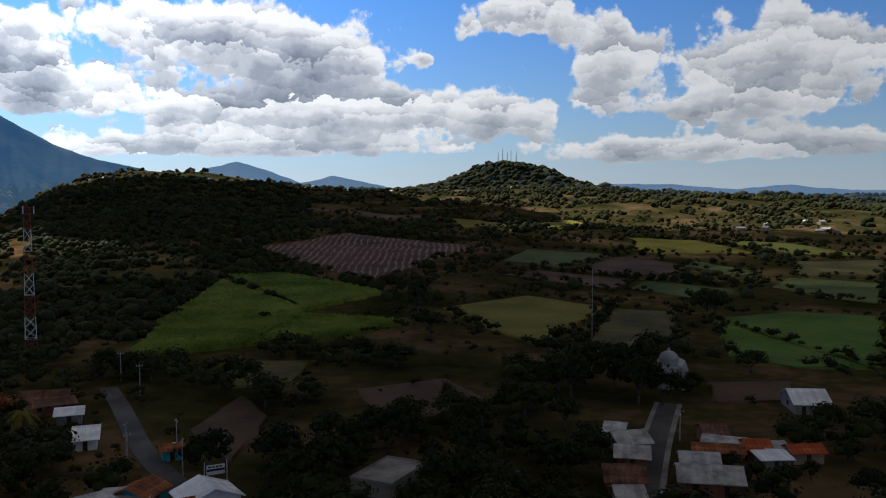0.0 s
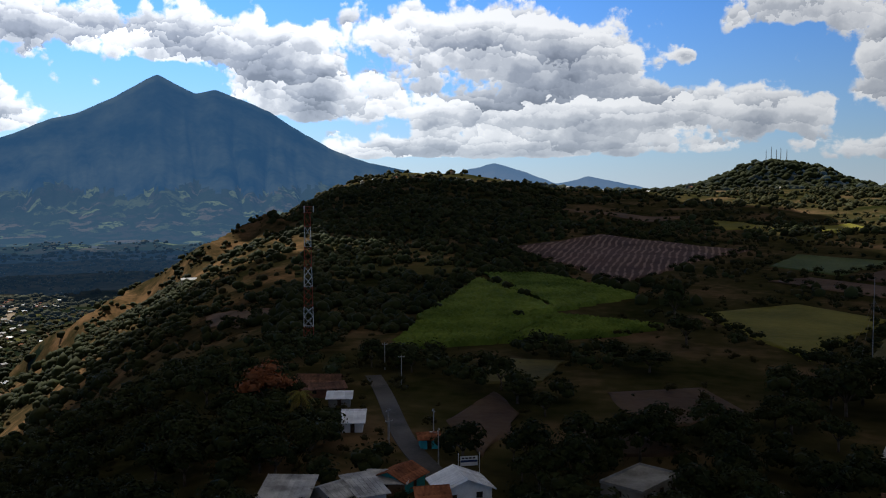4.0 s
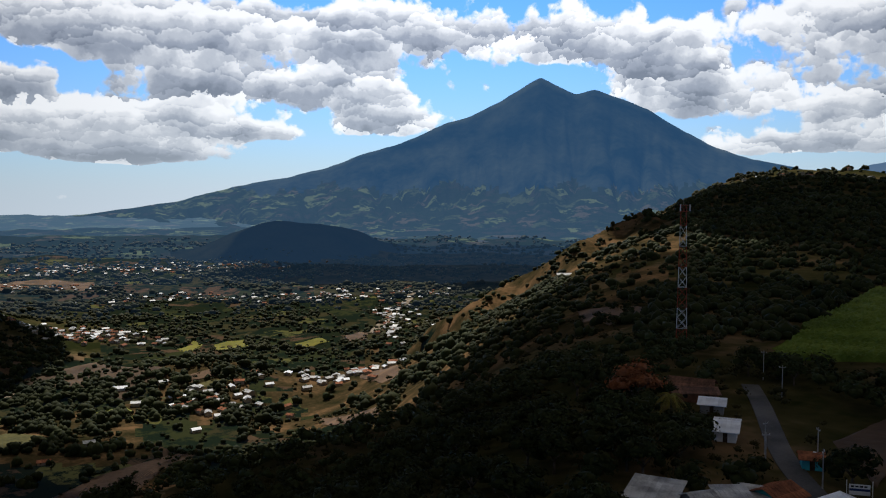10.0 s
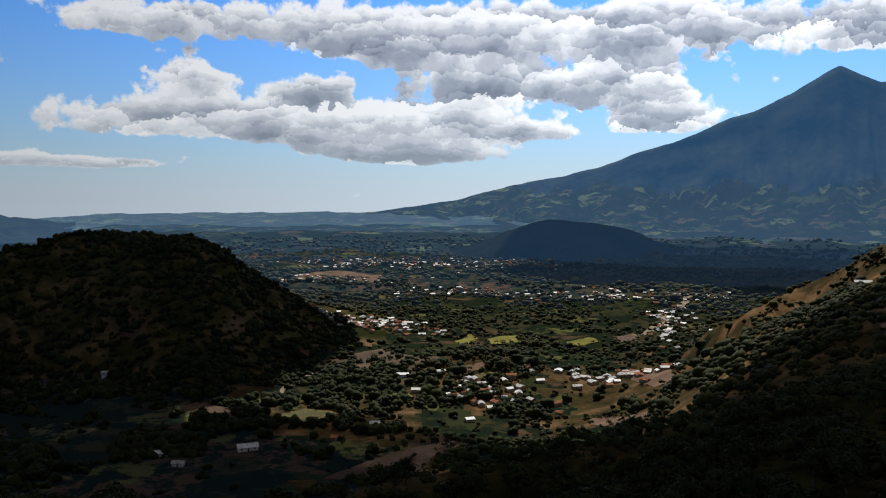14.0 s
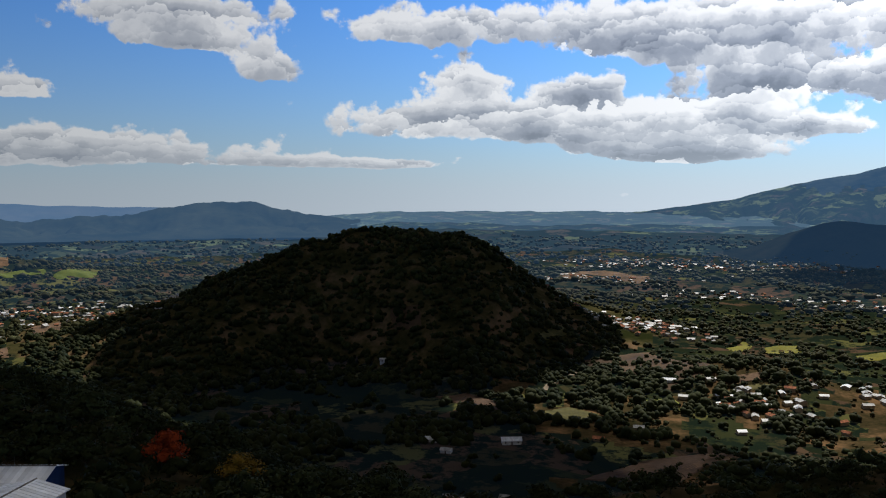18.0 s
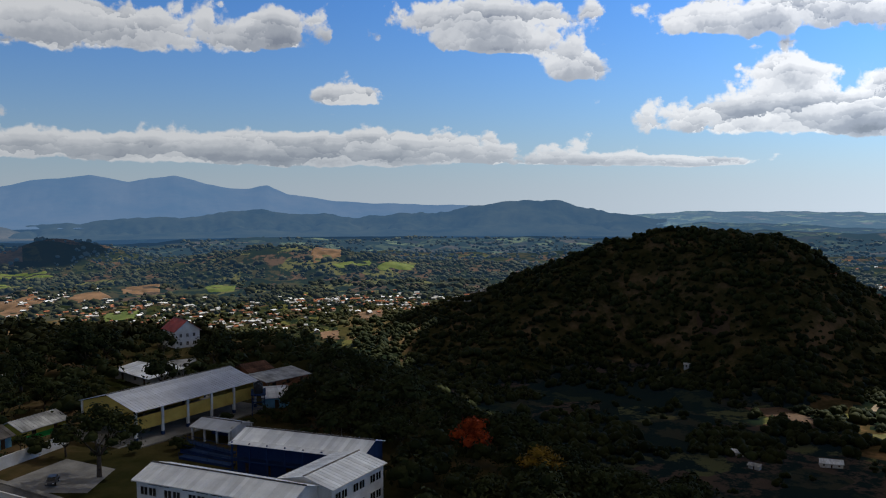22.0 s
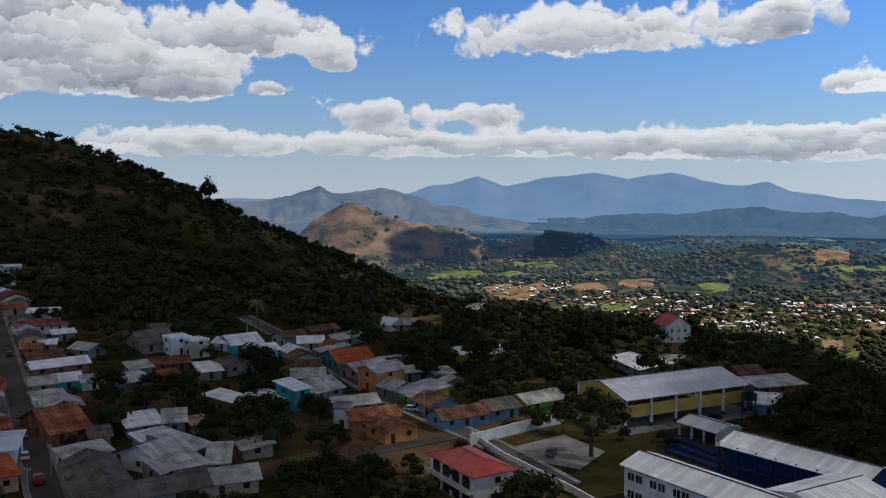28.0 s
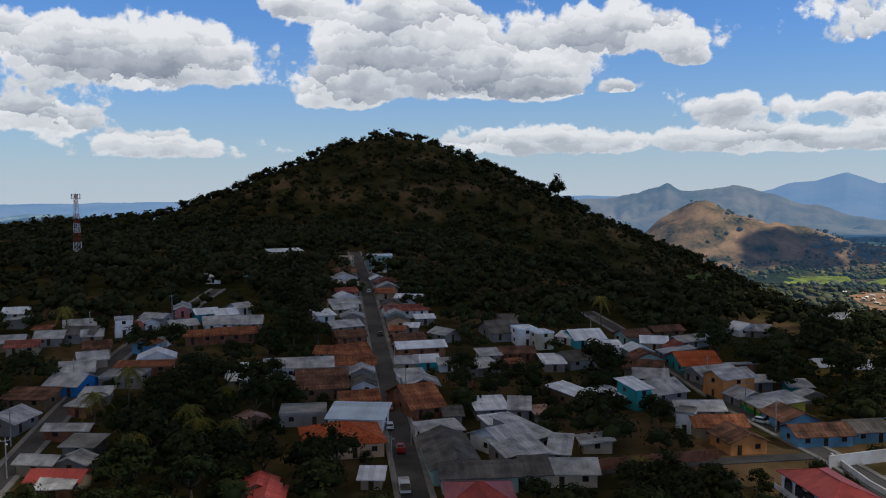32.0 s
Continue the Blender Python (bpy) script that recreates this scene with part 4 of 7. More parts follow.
    roof_ob = part("roof", rs, ROOFS[roof], ob)
    if near:
        lay_sheets(roof_ob, slopes, 1.0, ROOFS[roof], rnd)
    if shape in ("gw", "gd", "h"):
        a, b = {"gw": ((-hw - o, 0), (hw + o, 0)), "gd": ((0, -hd - o), (0, hd + o)), "h": ((-max(0.5, hw - hd), 0), (max(0.5, hw - hd), 0))}[shape]
        part("ridge_cap", Shape().rod((*a, h + rise + t), (*b, h + rise + t), 0.14, 0.14, 6), ROOFS[roof], ob)
    if wall == "green":
        part("wall_base", Shape().box(-hw - 0.03, -hd - 0.03, low, hw + 0.03, -hd + 0.2, 1.3), LOW_GREEN, ob, "green painted wall base")
    floors = 2 if h > 5 else 1
    for fl in range(floors):
        zc = 1.75 + fl * 2.9
        n = max(1, int(w / 4.2))
        dx = rnd.randrange(n)
        for i in range(n):
            xx = -hw + w * (i + 0.5) / n
            if fl == 0 and i == dx:
                door(ob, xx, -hd, 1.0, 2.1, 0)
            else:
                window(ob, xx, -hd, zc, 1.2, 1.1, 0)
        if d > 6:
            window(ob, hw, rnd.uniform(-1, 1), zc, 1.2, 1.1, 1)
            window(ob, -hw, rnd.uniform(-1, 1), zc, 1.2, 1.1, 3)
    return ob


house(-78.6, -154.2, 161.5, 9.6, 22.5, 4.2, "dark", "mint", "gd")
house(-78.2, -141.1, 158.2, 14.4, 8.0, 4.2, "dark", "mint", "gw")
house(-84.5, -171.0, 173.6, 9.2, 6.1, 3.5, "metal", "white", "s")
house(-96.1, -135.7, 152.8, 9.1, 8.0, 3.6, "metal", "cream", "gw")
house(-89.4, -139.5, 161.2, 4.8, 10.0, 3.6, "dark", "cream", "gw")
house(-94.2, -158.7, -170.5, 9.0, 11.8, 4.0, "metal", "white", "gw")
house(-100.6, -160.9, -166.9, 4.7, 14.3, 4.0, "metal", "grey", "s")
house(-93.0, -150.5, 174.0, 9.4, 9.2, 3.6, "metal", "grey", "s")
house(-102.0, -148.0, 141.2, 4.0, 9.7, 3.2, "metal", "grey", "s")
house(-104.7, -183.3, 162.8, 7.6, 8.5, 3.2, "white", "grey", "s")
house(-111.2, -179.3, 148.2, 4.7, 8.5, 3.4, "metal", "grey", "s")
house(-100.3, -171.8, 175.7, 6.2, 4.9, 3.0, "white", "grey", "s")
house(-114.5, -174.8, 168.8, 4.0, 5.0, 2.6, "rust", "grey", "s")
house(-89.9, -195.5, 176.2, 8.5, 18.8, 3.4, "tile", "brick", "gw")
house(-93.9, -182.2, 157.7, 4.0, 6.0, 2.8, "dark", "grey", "s")
house(-130.0, -183.4, -163.5, 6.7, 11.2, 3.6, "white", "brown", "s")
house(-136.6, -178.4, -173.6, 10.6, 8.7, 3.2, "white", "brown", "s")
house(-143.0, -174.0, 177.0, 4.6, 8.6, 6.2, "white", "teal", "s")
house(-162.8, -190.9, 140.7, 9.1, 8.8, 3.2, "metal", "grey", "gw")
house(-154.4, -178.2, 178.0, 10.4, 11.7, 3.4, "metal", "grey", "gw")
house(-167.8, -199.2, 130.7, 10.4, 10.0, 3.2, "tilebrown", "tan", "gw")
house(-151.0, -159.4, 153.3, 11.4, 7.5, 3.4, "metal", "grey", "gw")
house(-140.5, -151.8, 130.1, 4.0, 6.0, 5.2, "concrete", "white", "f")
house(-144.8, -146.6, 154.9, 11.8, 8.0, 3.6, "tile", "tan", "gw")
house(-140.9, -136.0, 164.1, 8.5, 9.1, 3.6, "tilebrown", "orange", "gd")
house(-165.2, -142.9, 70.8, 10.3, 9.0, 3.4, "tilebrown", "blue", "gw")
house(-159.9, -131.2, 160.8, 13.0, 8.0, 3.4, "tilebrown", "blue", "gw")
house(-171.8, -128.8, 162.0, 8.8, 8.0, 3.4, "dark", "blue", "gw")
house(-171.2, -153.9, 70.6, 10.1, 12.0, 3.4, "metal", "green", "s")
house(-171.5, -163.2, 77.9, 7.2, 8.0, 3.2, "metal", "grey", "gw")
house(-174.1, -171.8, 84.7, 8.2, 10.5, 6.4, "metal", "orange", "gd")
house(-181.3, -185.9, 85.4, 8.4, 12.9, 3.6, "metal", "grey", "gd")
house(-186.1, -198.7, 70.7, 14.2, 12.3, 3.4, "orange", "teal", "gd")
house(-189.7, -210.2, 70.5, 5.3, 10.0, 3.4, "metal", "blue", "s")
house(-193.3, -225.2, 142.3, 8.3, 8.0, 3.2, "white", "tan", "gw")
house(-191.5, -234.0, 85.1, 8.7, 9.5, 3.6, "tilebrown", "mint", "gd")
house(-209.0, -237.8, 170.8, 11.6, 7.0, 3.2, "tilebrown", "brown", "gw")
house(-207.3, -223.6, -178.0, 13.7, 7.0, 3.0, "metal", "grey", "gw")
house(-240.2, -231.1, -179.9, 9.7, 7.0, 3.2, "white", "white", "gd")
house(-220.9, -179.2, 162.2, 7.1, 8.0, 3.4, "white", "yellow", "gw")
house(-231.0, -171.1, 133.8, 8.1, 9.0, 3.4, "white", "yellow", "gw")
house(-193.2, -165.2, 154.1, 5.9, 6.0, 3.0, "metal", "teal", "s")
house(-173.5, -238.4, 168.0, 10.8, 11.8, 3.4, "white", "turquoise", "gw")
house(-170.1, -240.8, 107.5, 7.0, 6.2, 3.2, "white", "white", "gw")
house(-173.0, -225.8, 155.9, 9.7, 7.0, 3.2, "white", "white", "s")
house(-154.0, -245.8, 167.9, 6.7, 8.0, 6.0, "white", "white", "f")
house(-156.9, -239.5, 175.5, 6.0, 7.0, 5.8, "white", "cream", "f")
house(-151.5, -257.4, 169.5, 11.0, 15.7, 3.2, "dark", "grey", "gw")
house(-162.9, -269.8, 162.3, 6.8, 8.0, 3.2, "dark", "grey", "s")
house(-131.6, -230.8, 164.6, 6.2, 7.0, 3.0, "metal", "grey", "s")
house(-123.5, -219.8, 179.0, 7.6, 8.0, 3.0, "metal", "grey", "s")
house(-138.8, -230.6, 159.2, 5.4, 7.0, 3.2, "tilebrown", "brick", "gw")
house(-144.3, -229.2, 160.1, 4.5, 7.0, 3.2, "tilebrown", "brick", "gw")
house(-133.7, -219.8, 165.3, 5.9, 4.0, 2.8, "tile", "brick", "s")
house(-145.6, -216.0, 158.3, 6.1, 9.0, 3.0, "white", "grey", "s")
house(-154.6, -216.4, 178.1, 9.9, 10.0, 3.4, "dark", "grey", "gw")
house(-114.6, -245.6, 168.2, 15.3, 7.0, 3.6, "white", "brick", "gw")
house(-103.4, -231.1, 159.3, 6.0, 7.0, 3.4, "metal", "tan", "gw")
house(-109.7, -230.4, 164.5, 6.3, 7.0, 3.4, "white", "turquoise", "gw")
house(-115.0, -226.7, 165.6, 5.9, 6.0, 3.0, "metal", "white", "gw")
house(-99.0, -218.3, 168.1, 7.2, 6.0, 3.0, "metal", "white", "s")
house(-115.3, -256.2, 170.3, 9.6, 8.0, 3.2, "tilebrown", "brick", "gw")
house(-130.8, -259.4, -164.3, 7.1, 8.0, 3.2, "metal", "grey", "gd")
house(-128.8, -295.7, 173.2, 10.4, 8.0, 3.4, "redtile", "white", "gw")
house(-137.1, -294.5, 173.3, 5.2, 8.0, 3.4, "redtile", "white", "gw")
house(-133.8, -282.2, 162.6, 6.5, 5.0, 3.0, "white", "grey", "s")
house(-123.7, -271.7, 150.1, 4.6, 5.0, 3.0, "white", "grey", "s")
house(-117.5, -268.7, 143.6, 4.8, 6.0, 3.2, "tile", "tan", "gw")
house(-136.3, -326.4, 165.4, 7.3, 8.0, 3.2, "tile", "tan", "gw")
house(-142.5, -314.6, 140.0, 10.2, 6.0, 3.2, "white", "white", "gw")
house(-151.3, -368.8, 152.0, 5.8, 6.0, 3.2, "white", "white", "gd")
house(-144.6, -353.2, 164.7, 6.8, 6.0, 3.2, "white", "grey", "gd")
house(-160.4, -390.2, 157.7, 12.7, 9.0, 7.0, "white", "mint", "f")
house(-149.0, -405.8, 148.4, 6.3, 7.0, 3.4, "tan", "cream", "gw")
house(-135.5, -372.9, 166.3, 10.4, 7.0, 3.4, "tilebrown", "tan", "gw")
house(-130.9, -359.4, 173.1, 9.7, 7.0, 3.4, "metal", "white", "gd")
house(-125.6, -346.4, 178.4, 10.1, 7.0, 3.4, "metal", "grey", "gw")
house(-120.8, -331.3, 179.1, 8.5, 7.0, 3.4, "redtile", "tan", "gw")
house(-117.6, -322.4, 178.9, 7.6, 7.0, 3.4, "white", "white", "gd")
house(-113.0, -312.5, 174.0, 11.0, 7.0, 3.4, "metal", "white", "gw")
house(-110.3, -304.5, 175.5, 8.8, 7.0, 3.4, "metal", "tan", "gw")
house(-99.7, -296.9, 178.4, 6.2, 8.0, 3.4, "white", "white", "s")
house(-101.1, -279.6, -176.2, 10.6, 8.0, 3.4, "metal", "grey", "gw")
house(-98.3, -266.3, 174.4, 9.6, 8.0, 3.4, "tilebrown", "brick", "gw")
house(-86.2, -249.1, 146.8, 8.5, 8.0, 3.4, "tile", "tan", "gw")
house(-92.2, -247.6, 176.8, 8.9, 10.0, 3.4, "tile", "tan", "gw")
house(-88.3, -235.1, 158.6, 11.8, 9.0, 3.6, "tile", "white", "gw")
house(-71.9, -236.4, 162.5, 18.7, 9.0, 4.2, "metal", "white", "gw")
house(-55.6, -237.4, 166.8, 8.1, 7.0, 4.0, "white", "white", "s")
house(-53.0, -231.9, 165.3, 5.2, 6.0, 3.0, "white", "tan", "s")
house(-72.7, -219.4, 166.7, 12.5, 16.9, 3.6, "tilebrown", "brown", "gw")
house(-76.8, -202.2, 171.4, 9.4, 8.0, 3.6, "tile", "tan", "gw")
house(-61.0, -197.5, 160.5, 10.9, 9.1, 3.4, "concrete", "grey", "f")
house(-71.5, -187.4, 147.7, 12.8, 9.8, 4.2, "sheet", "white", "s")
house(-62.6, -174.9, 165.9, 16.8, 14.4, 3.8, "orange", "peach", "h")
house(-60.2, -151.0, 152.7, 4.0, 5.0, 2.6, "white", "tan", "s")
house(-38.8, -154.2, 159.4, 6.0, 6.0, 3.4, "red", "tan", "gd")
house(-38.8, -148.2, 158.6, 5.5, 8.0, 3.4, "red", "tan", "gd")
house(-71.9, -129.1, 156.0, 11.3, 11.0, 4.4, "red", "cream", "h")
house(-9.3, -206.0, 153.0, 9.7, 4.0, 3.4, "metal", "brick", "gw")
house(-13.7, -223.7, 140.7, 5.0, 6.3, 3.4, "metal", "brick", "s")
house(-17.2, -231.7, 160.7, 6.4, 6.0, 3.2, "metal", "grey", "s")
house(-2.9, -186.4, 145.5, 7.5, 4.9, 3.4, "metal", "tan", "gw")
house(-9.1, -184.4, 150.0, 6.4, 5.0, 3.0, "metal", "grey", "gd")
house(-11.6, -194.9, 148.6, 6.8, 6.0, 3.0, "concrete", "grey", "s")
house(-5.9, -175.2, 152.0, 9.6, 6.0, 3.4, "red", "tan", "gw")
house(-5.4, -171.7, 160.0, 5.8, 6.0, 3.2, "metal", "brick", "s")
house(3.1, -218.9, -123.1, 9.5, 9.0, 3.4, "metal", "grey", "gw")
house(-12.0, -243.9, 143.9, 8.8, 10.0, 3.6, "metal", "brightblue", "gw")
house(-2.0, -235.7, 151.3, 11.4, 8.0, 3.2, "tilebrown", "brown", "s")
house(-14.2, -256.4, 173.1, 8.3, 10.0, 3.4, "metal", "grey", "gw")
house(-18.8, -267.6, -179.7, 7.6, 8.0, 3.2, "metal", "tan", "gw")
house(-25.6, -246.3, 157.6, 11.1, 10.0, 3.2, "concrete", "grey", "f")
house(-36.1, -260.9, 168.9, 9.9, 7.0, 3.6, "white", "white", "gd")
house(-31.8, -254.1, 158.5, 14.8, 5.0, 3.0, "tile", "brick", "s")
house(-33.3, -300.6, 163.9, 8.9, 8.0, 3.6, "redtile", "tan", "h")
house(-31.2, -299.9, 174.1, 5.6, 7.0, 6.0, "metal", "white", "f")
house(-18.2, -309.4, 176.6, 9.2, 8.0, 3.2, "metal", "grey", "gw")
house(-9.0, -297.4, 165.9, 7.9, 8.0, 3.2, "metal", "grey", "gw")
house(-18.6, -297.9, 152.5, 10.0, 9.0, 3.4, "dark", "grey", "gw")
house(-21.1, -294.7, 171.6, 5.7, 7.0, 3.2, "metal", "tan", "gw")
house(-21.1, -279.5, 178.8, 7.3, 8.0, 3.2, "tilebrown", "tan", "gw")
house(1.7, -296.3, 168.8, 6.4, 8.0, 3.2, "metal", "tan", "gw")
house(-1.0, -289.4, 168.9, 8.8, 7.0, 3.2, "redtile", "tan", "gw")
house(-39.2, -303.5, -171.0, 6.2, 7.0, 3.4, "metal", "white", "gd")
house(-43.4, -310.8, -135.3, 5.4, 9.0, 3.4, "metal", "grey", "gd")
house(-53.9, -321.8, 170.5, 5.1, 14.0, 3.6, "metal", "pink", "gd")
house(-60.1, -311.6, -177.1, 7.6, 7.0, 3.4, "white", "teal", "gw")
house(-49.7, -298.0, -173.3, 8.6, 7.0, 3.2, "metal", "tan", "gw")
house(-61.2, -296.4, 172.5, 8.8, 10.0, 3.4, "metal", "white", "gw")
house(-71.2, -294.2, 162.6, 9.7, 10.0, 3.4, "metal", "grey", "gw")
house(-66.2, -308.3, -175.6, 7.2, 8.0, 3.4, "white", "white", "gw")
house(-73.8, -316.6, -160.6, 6.1, 7.0, 3.4, "metal", "white", "gw")
house(-52.6, -282.1, 169.4, 9.1, 7.0, 3.4, "tile", "brick", "gw")
house(-64.1, -281.2, 168.0, 13.3, 8.0, 3.4, "tile", "brick", "gw")
house(-76.3, -375.4, 165.9, 6.1, 6.0, 3.4, "white", "white", "s")
house(-95.0, -387.1, 166.2, 5.3, 6.0, 3.4, "white", "white", "s")
house(0.4, -336.5, 167.6, 7.8, 8.0, 3.2, "white", "white", "gw")
house(-38.5, -426.8, 155.3, 6.5, 7.0, 3.2, "tan", "tan", "s")
house(-126.9, -440.9, -179.5, 17.4, 8.0, 3.2, "white", "tan", "s")
house(-102.7, -420.6, 179.2, 8.4, 7.0, 3.2, "tilebrown", "tan", "gw")
house(-124.6, -99.2, 70.5, 15.8, 8.8, 6.6, "red", "white", "h")
house(-184.9, -125.1, 163.6, 12.3, 8.0, 3.4, "metal", "green", "gw")
house(-245.7, -131.5, 61.6, 8.2, 8.0, 3.4, "white", "grey", "s")
house(-240.8, -121.7, 55.7, 11.1, 10.9, 3.4, "white", "grey", "s")
house(-252.7, -122.0, 124.9, 12.6, 8.0, 3.2, "metal", "grey", "gw")
house(-242.1, -83.4, 146.8, 15.3, 8.0, 3.4, "metal", "brick", "s")
house(-252.2, -95.6, 146.4, 8.3, 8.0, 3.4, "tilebrown", "brick", "gw")
house(-219.5, -76.9, 115.1, 6.5, 8.0, 3.6, "white", "blue", "s")
house(-244.1, -227.8, 145.3, 9.0, 8.0, 3.2, "metal", "grey", "gw")
house(-300.2, -234.7, 174.5, 14.0, 10.0, 3.2, "metal", "grey", "s")
house(-165.6, -401.4, -178.4, 10.0, 8.0, 3.2, "white", "white", "s")
house(51.5, 162.1, -10.4, 11.3, 9.0, 3.6, "metal", "brick", "gw")
house(52.7, 172.8, -9.6, 7.0, 6.0, 3.4, "metal", "grey", "gw")
house(58.9, 179.9, -11.8, 9.8, 5.0, 3.2, "tile", "brick", "gw")
house(62.0, 193.5, 1.5, 4.8, 8.0, 3.2, "tilebrown", "brick", "gw")
house(62.4, 185.0, -22.2, 9.2, 4.0, 3.0, "metal", "white", "s")
house(67.9, 182.5, -3.4, 4.7, 6.0, 3.2, "orange", "brick", "gw")
house(71.8, 180.2, 3.0, 4.6, 5.0, 3.0, "metal", "grey", "s")
house(77.1, 179.5, 5.2, 6.8, 5.0, 3.2, "orange", "tan", "gw")
house(68.9, 175.2, 4.8, 6.1, 4.0, 2.8, "white", "grey", "s")
house(95.9, 222.9, -5.2, 8.7, 12.3, 3.6, "white", "grey", "gw")
house(39.4, 193.4, -17.4, 4.0, 7.0, 3.2, "metal", "grey", "s")
house(41.3, 187.8, 12.5, 7.1, 8.0, 3.2, "metal", "grey", "gw")
house(39.9, 176.9, -11.6, 6.3, 7.0, 3.4, "metal", "brick", "gw")
house(35.1, 163.1, -3.7, 7.1, 9.0, 3.4, "tilebrown", "brick", "gw")
house(33.9, 153.5, 1.4, 4.6, 6.0, 3.2, "metal", "grey", "gw")
house(-10.6, 164.0, 63.3, 14.0, 8.9, 3.6, "concrete", "grey", "f")
house(-72.6, 139.3, 14.6, 8.3, 8.7, 3.6, "metal", "grey", "s")
house(-64.7, 140.9, -28.1, 7.3, 4.2, 3.6, "metal", "grey", "gd")
house(-59.6, 144.6, 43.4, 5.2, 8.8, 3.6, "metal", "white", "s")
house(-56.0, 154.2, 75.8, 7.2, 7.0, 3.4, "tile", "teal", "gw")
house(-57.7, 151.2, 14.7, 7.5, 5.0, 3.2, "metal", "brown", "s")
house(-43.1, 152.1, 33.5, 9.8, 8.0, 3.6, "white", "white", "gd")
house(-46.7, 145.3, 27.1, 5.3, 7.0, 3.4, "tile", "brick", "gw")
house(-81.1, 190.2, 19.6, 4.8, 7.8, 3.0, "white", "white", "s")
house(-93.4, 209.8, 20.7, 5.8, 5.0, 3.0, "white", "grey", "s")
house(-107.0, 225.9, 15.0, 11.9, 8.0, 3.2, "tilebrown", "brick", "gw")
house(-102.2, 218.4, 32.8, 11.6, 5.0, 3.0, "tilebrown", "brick", "s")
house(-58.9, 181.2, 25.0, 4.0, 4.0, 3.0, "tile", "turquoise", "gw")
house(-631.6, 191.5, 80.0, 15.0, 9.0, 4.0, "white", "white", "gw")
house(-650, 131, 75.0, 9.0, 7.0, 3.2, "white", "white", "gw")
house(-621, 137, 60.0, 8.0, 6.0, 3.2, "metal", "white", "gw")
house(-642, 304, 70.0, 8.0, 6.0, 3.0, "metal", "tan", "gw")
house(-625, 262, 65.0, 9.0, 6.0, 3.0, "tile", "tan", "gw")
house(-759, 391, 60.0, 12.0, 7.0, 3.2, "white", "white", "gw")
house(-925, 134, 80.0, 10.0, 7.0, 3.2, "metal", "white", "gw")
house(-390, 586, 40.0, 11.0, 6.0, 3.2, "metal", "tan", "gw")

# ---- roads and fields ----
def ribbon(name, label, points, half, lift, mat, side=0.0, thick=0.5, kind="structure"):
    """A strip along a line of spots, laid on the ground; side: its shift to the right."""
    line = [Vector(p) for p in points]
    fine = []
    for a, b in zip(line, line[1:]):
        n = max(2, int((b - a).length / 5))
        fine += [a.lerp(b, i / n) for i in range(n)]
    fine.append(line[-1])
    for _ in range(12):
        fine = [fine[0]] + [(fine[i - 1] + fine[i] * 2 + fine[i + 1]) / 4 for i in range(1, len(fine) - 1)] + [fine[-1]]
    v, f = [], []
    for i, p in enumerate(fine):
        go = (fine[min(i + 1, len(fine) - 1)] - fine[max(i - 1, 0)]).normalized()
        right = Vector((go.y, -go.x))
        c = p + right * side
        zc = max(float(height(*(p + right * s))) for s in (-half - abs(side), 0, half + abs(side)))
        for s, dz in ((-half, lift), (half, lift), (half, lift - thick), (-half, lift - thick)):
            q = c + right * s
            v.append((q.x, q.y, zc + dz))
        if i:
            k = 4 * i
            f += [(k - 4 + j, k - 4 + (j + 1) % 4, k + (j + 1) % 4, k + j) for j in range(4)]
    f += [(0, 3, 2, 1), tuple(range(len(v) - 4, len(v)))]
    return tagged(new(name, mesh_from(name, v, f, (mat,), False)), label, "road" if "pavement" not in name else "pavement", kind=kind)


ROAD_SPOTS = []


def street(points, half, paved=True):
    ribbon("road", "worn grey asphalt street", points, half, 0.22, ASPHALT)
    if paved:
        for sg in (-1, 1):
            ribbon("pavement", "raised concrete pavement beside the street", points, 0.6, 0.37, PAVING, sg * (half + 0.62))
    for a, b in zip(points, points[1:]):
        n = max(1, int(math.dist(a, b) / 4))
        ROAD_SPOTS.extend((a[0] + (b[0] - a[0]) * i / n, a[1] + (b[1] - a[1]) * i / n, half + 1.5) for i in range(n + 1))


street([(-50, -100), (-64.8, -141), (-74.2, -166.9), (-89, -209), (-109.4, -267.9), (-140.4, -358.5), (-168, -445)], 2.7)
street([(18, -140), (7.2, -176.8), (-8.6, -227.2), (-28, -278.4), (-47.7, -312.2), (-75, -360)], 2.2)
street([(-139, -87), (-153, -118), (-160.5, -147), (-172, -178), (-186.7, -215), (-197, -245), (-205, -280)], 2.3)
street([(-64, -134), (-87.7, -139), (-106.7, -138.8), (-124.8, -132.8), (-152, -124)], 2.0, False)
street([(-30, 130), (-44.5, 156.1), (-58, 170), (-68, 188), (-77, 206.4), (-88, 228.6), (-98, 246)], 2.5, False)
street([(28, 120), (37.6, 156.4), (48.5, 192), (61, 228)], 2.4)


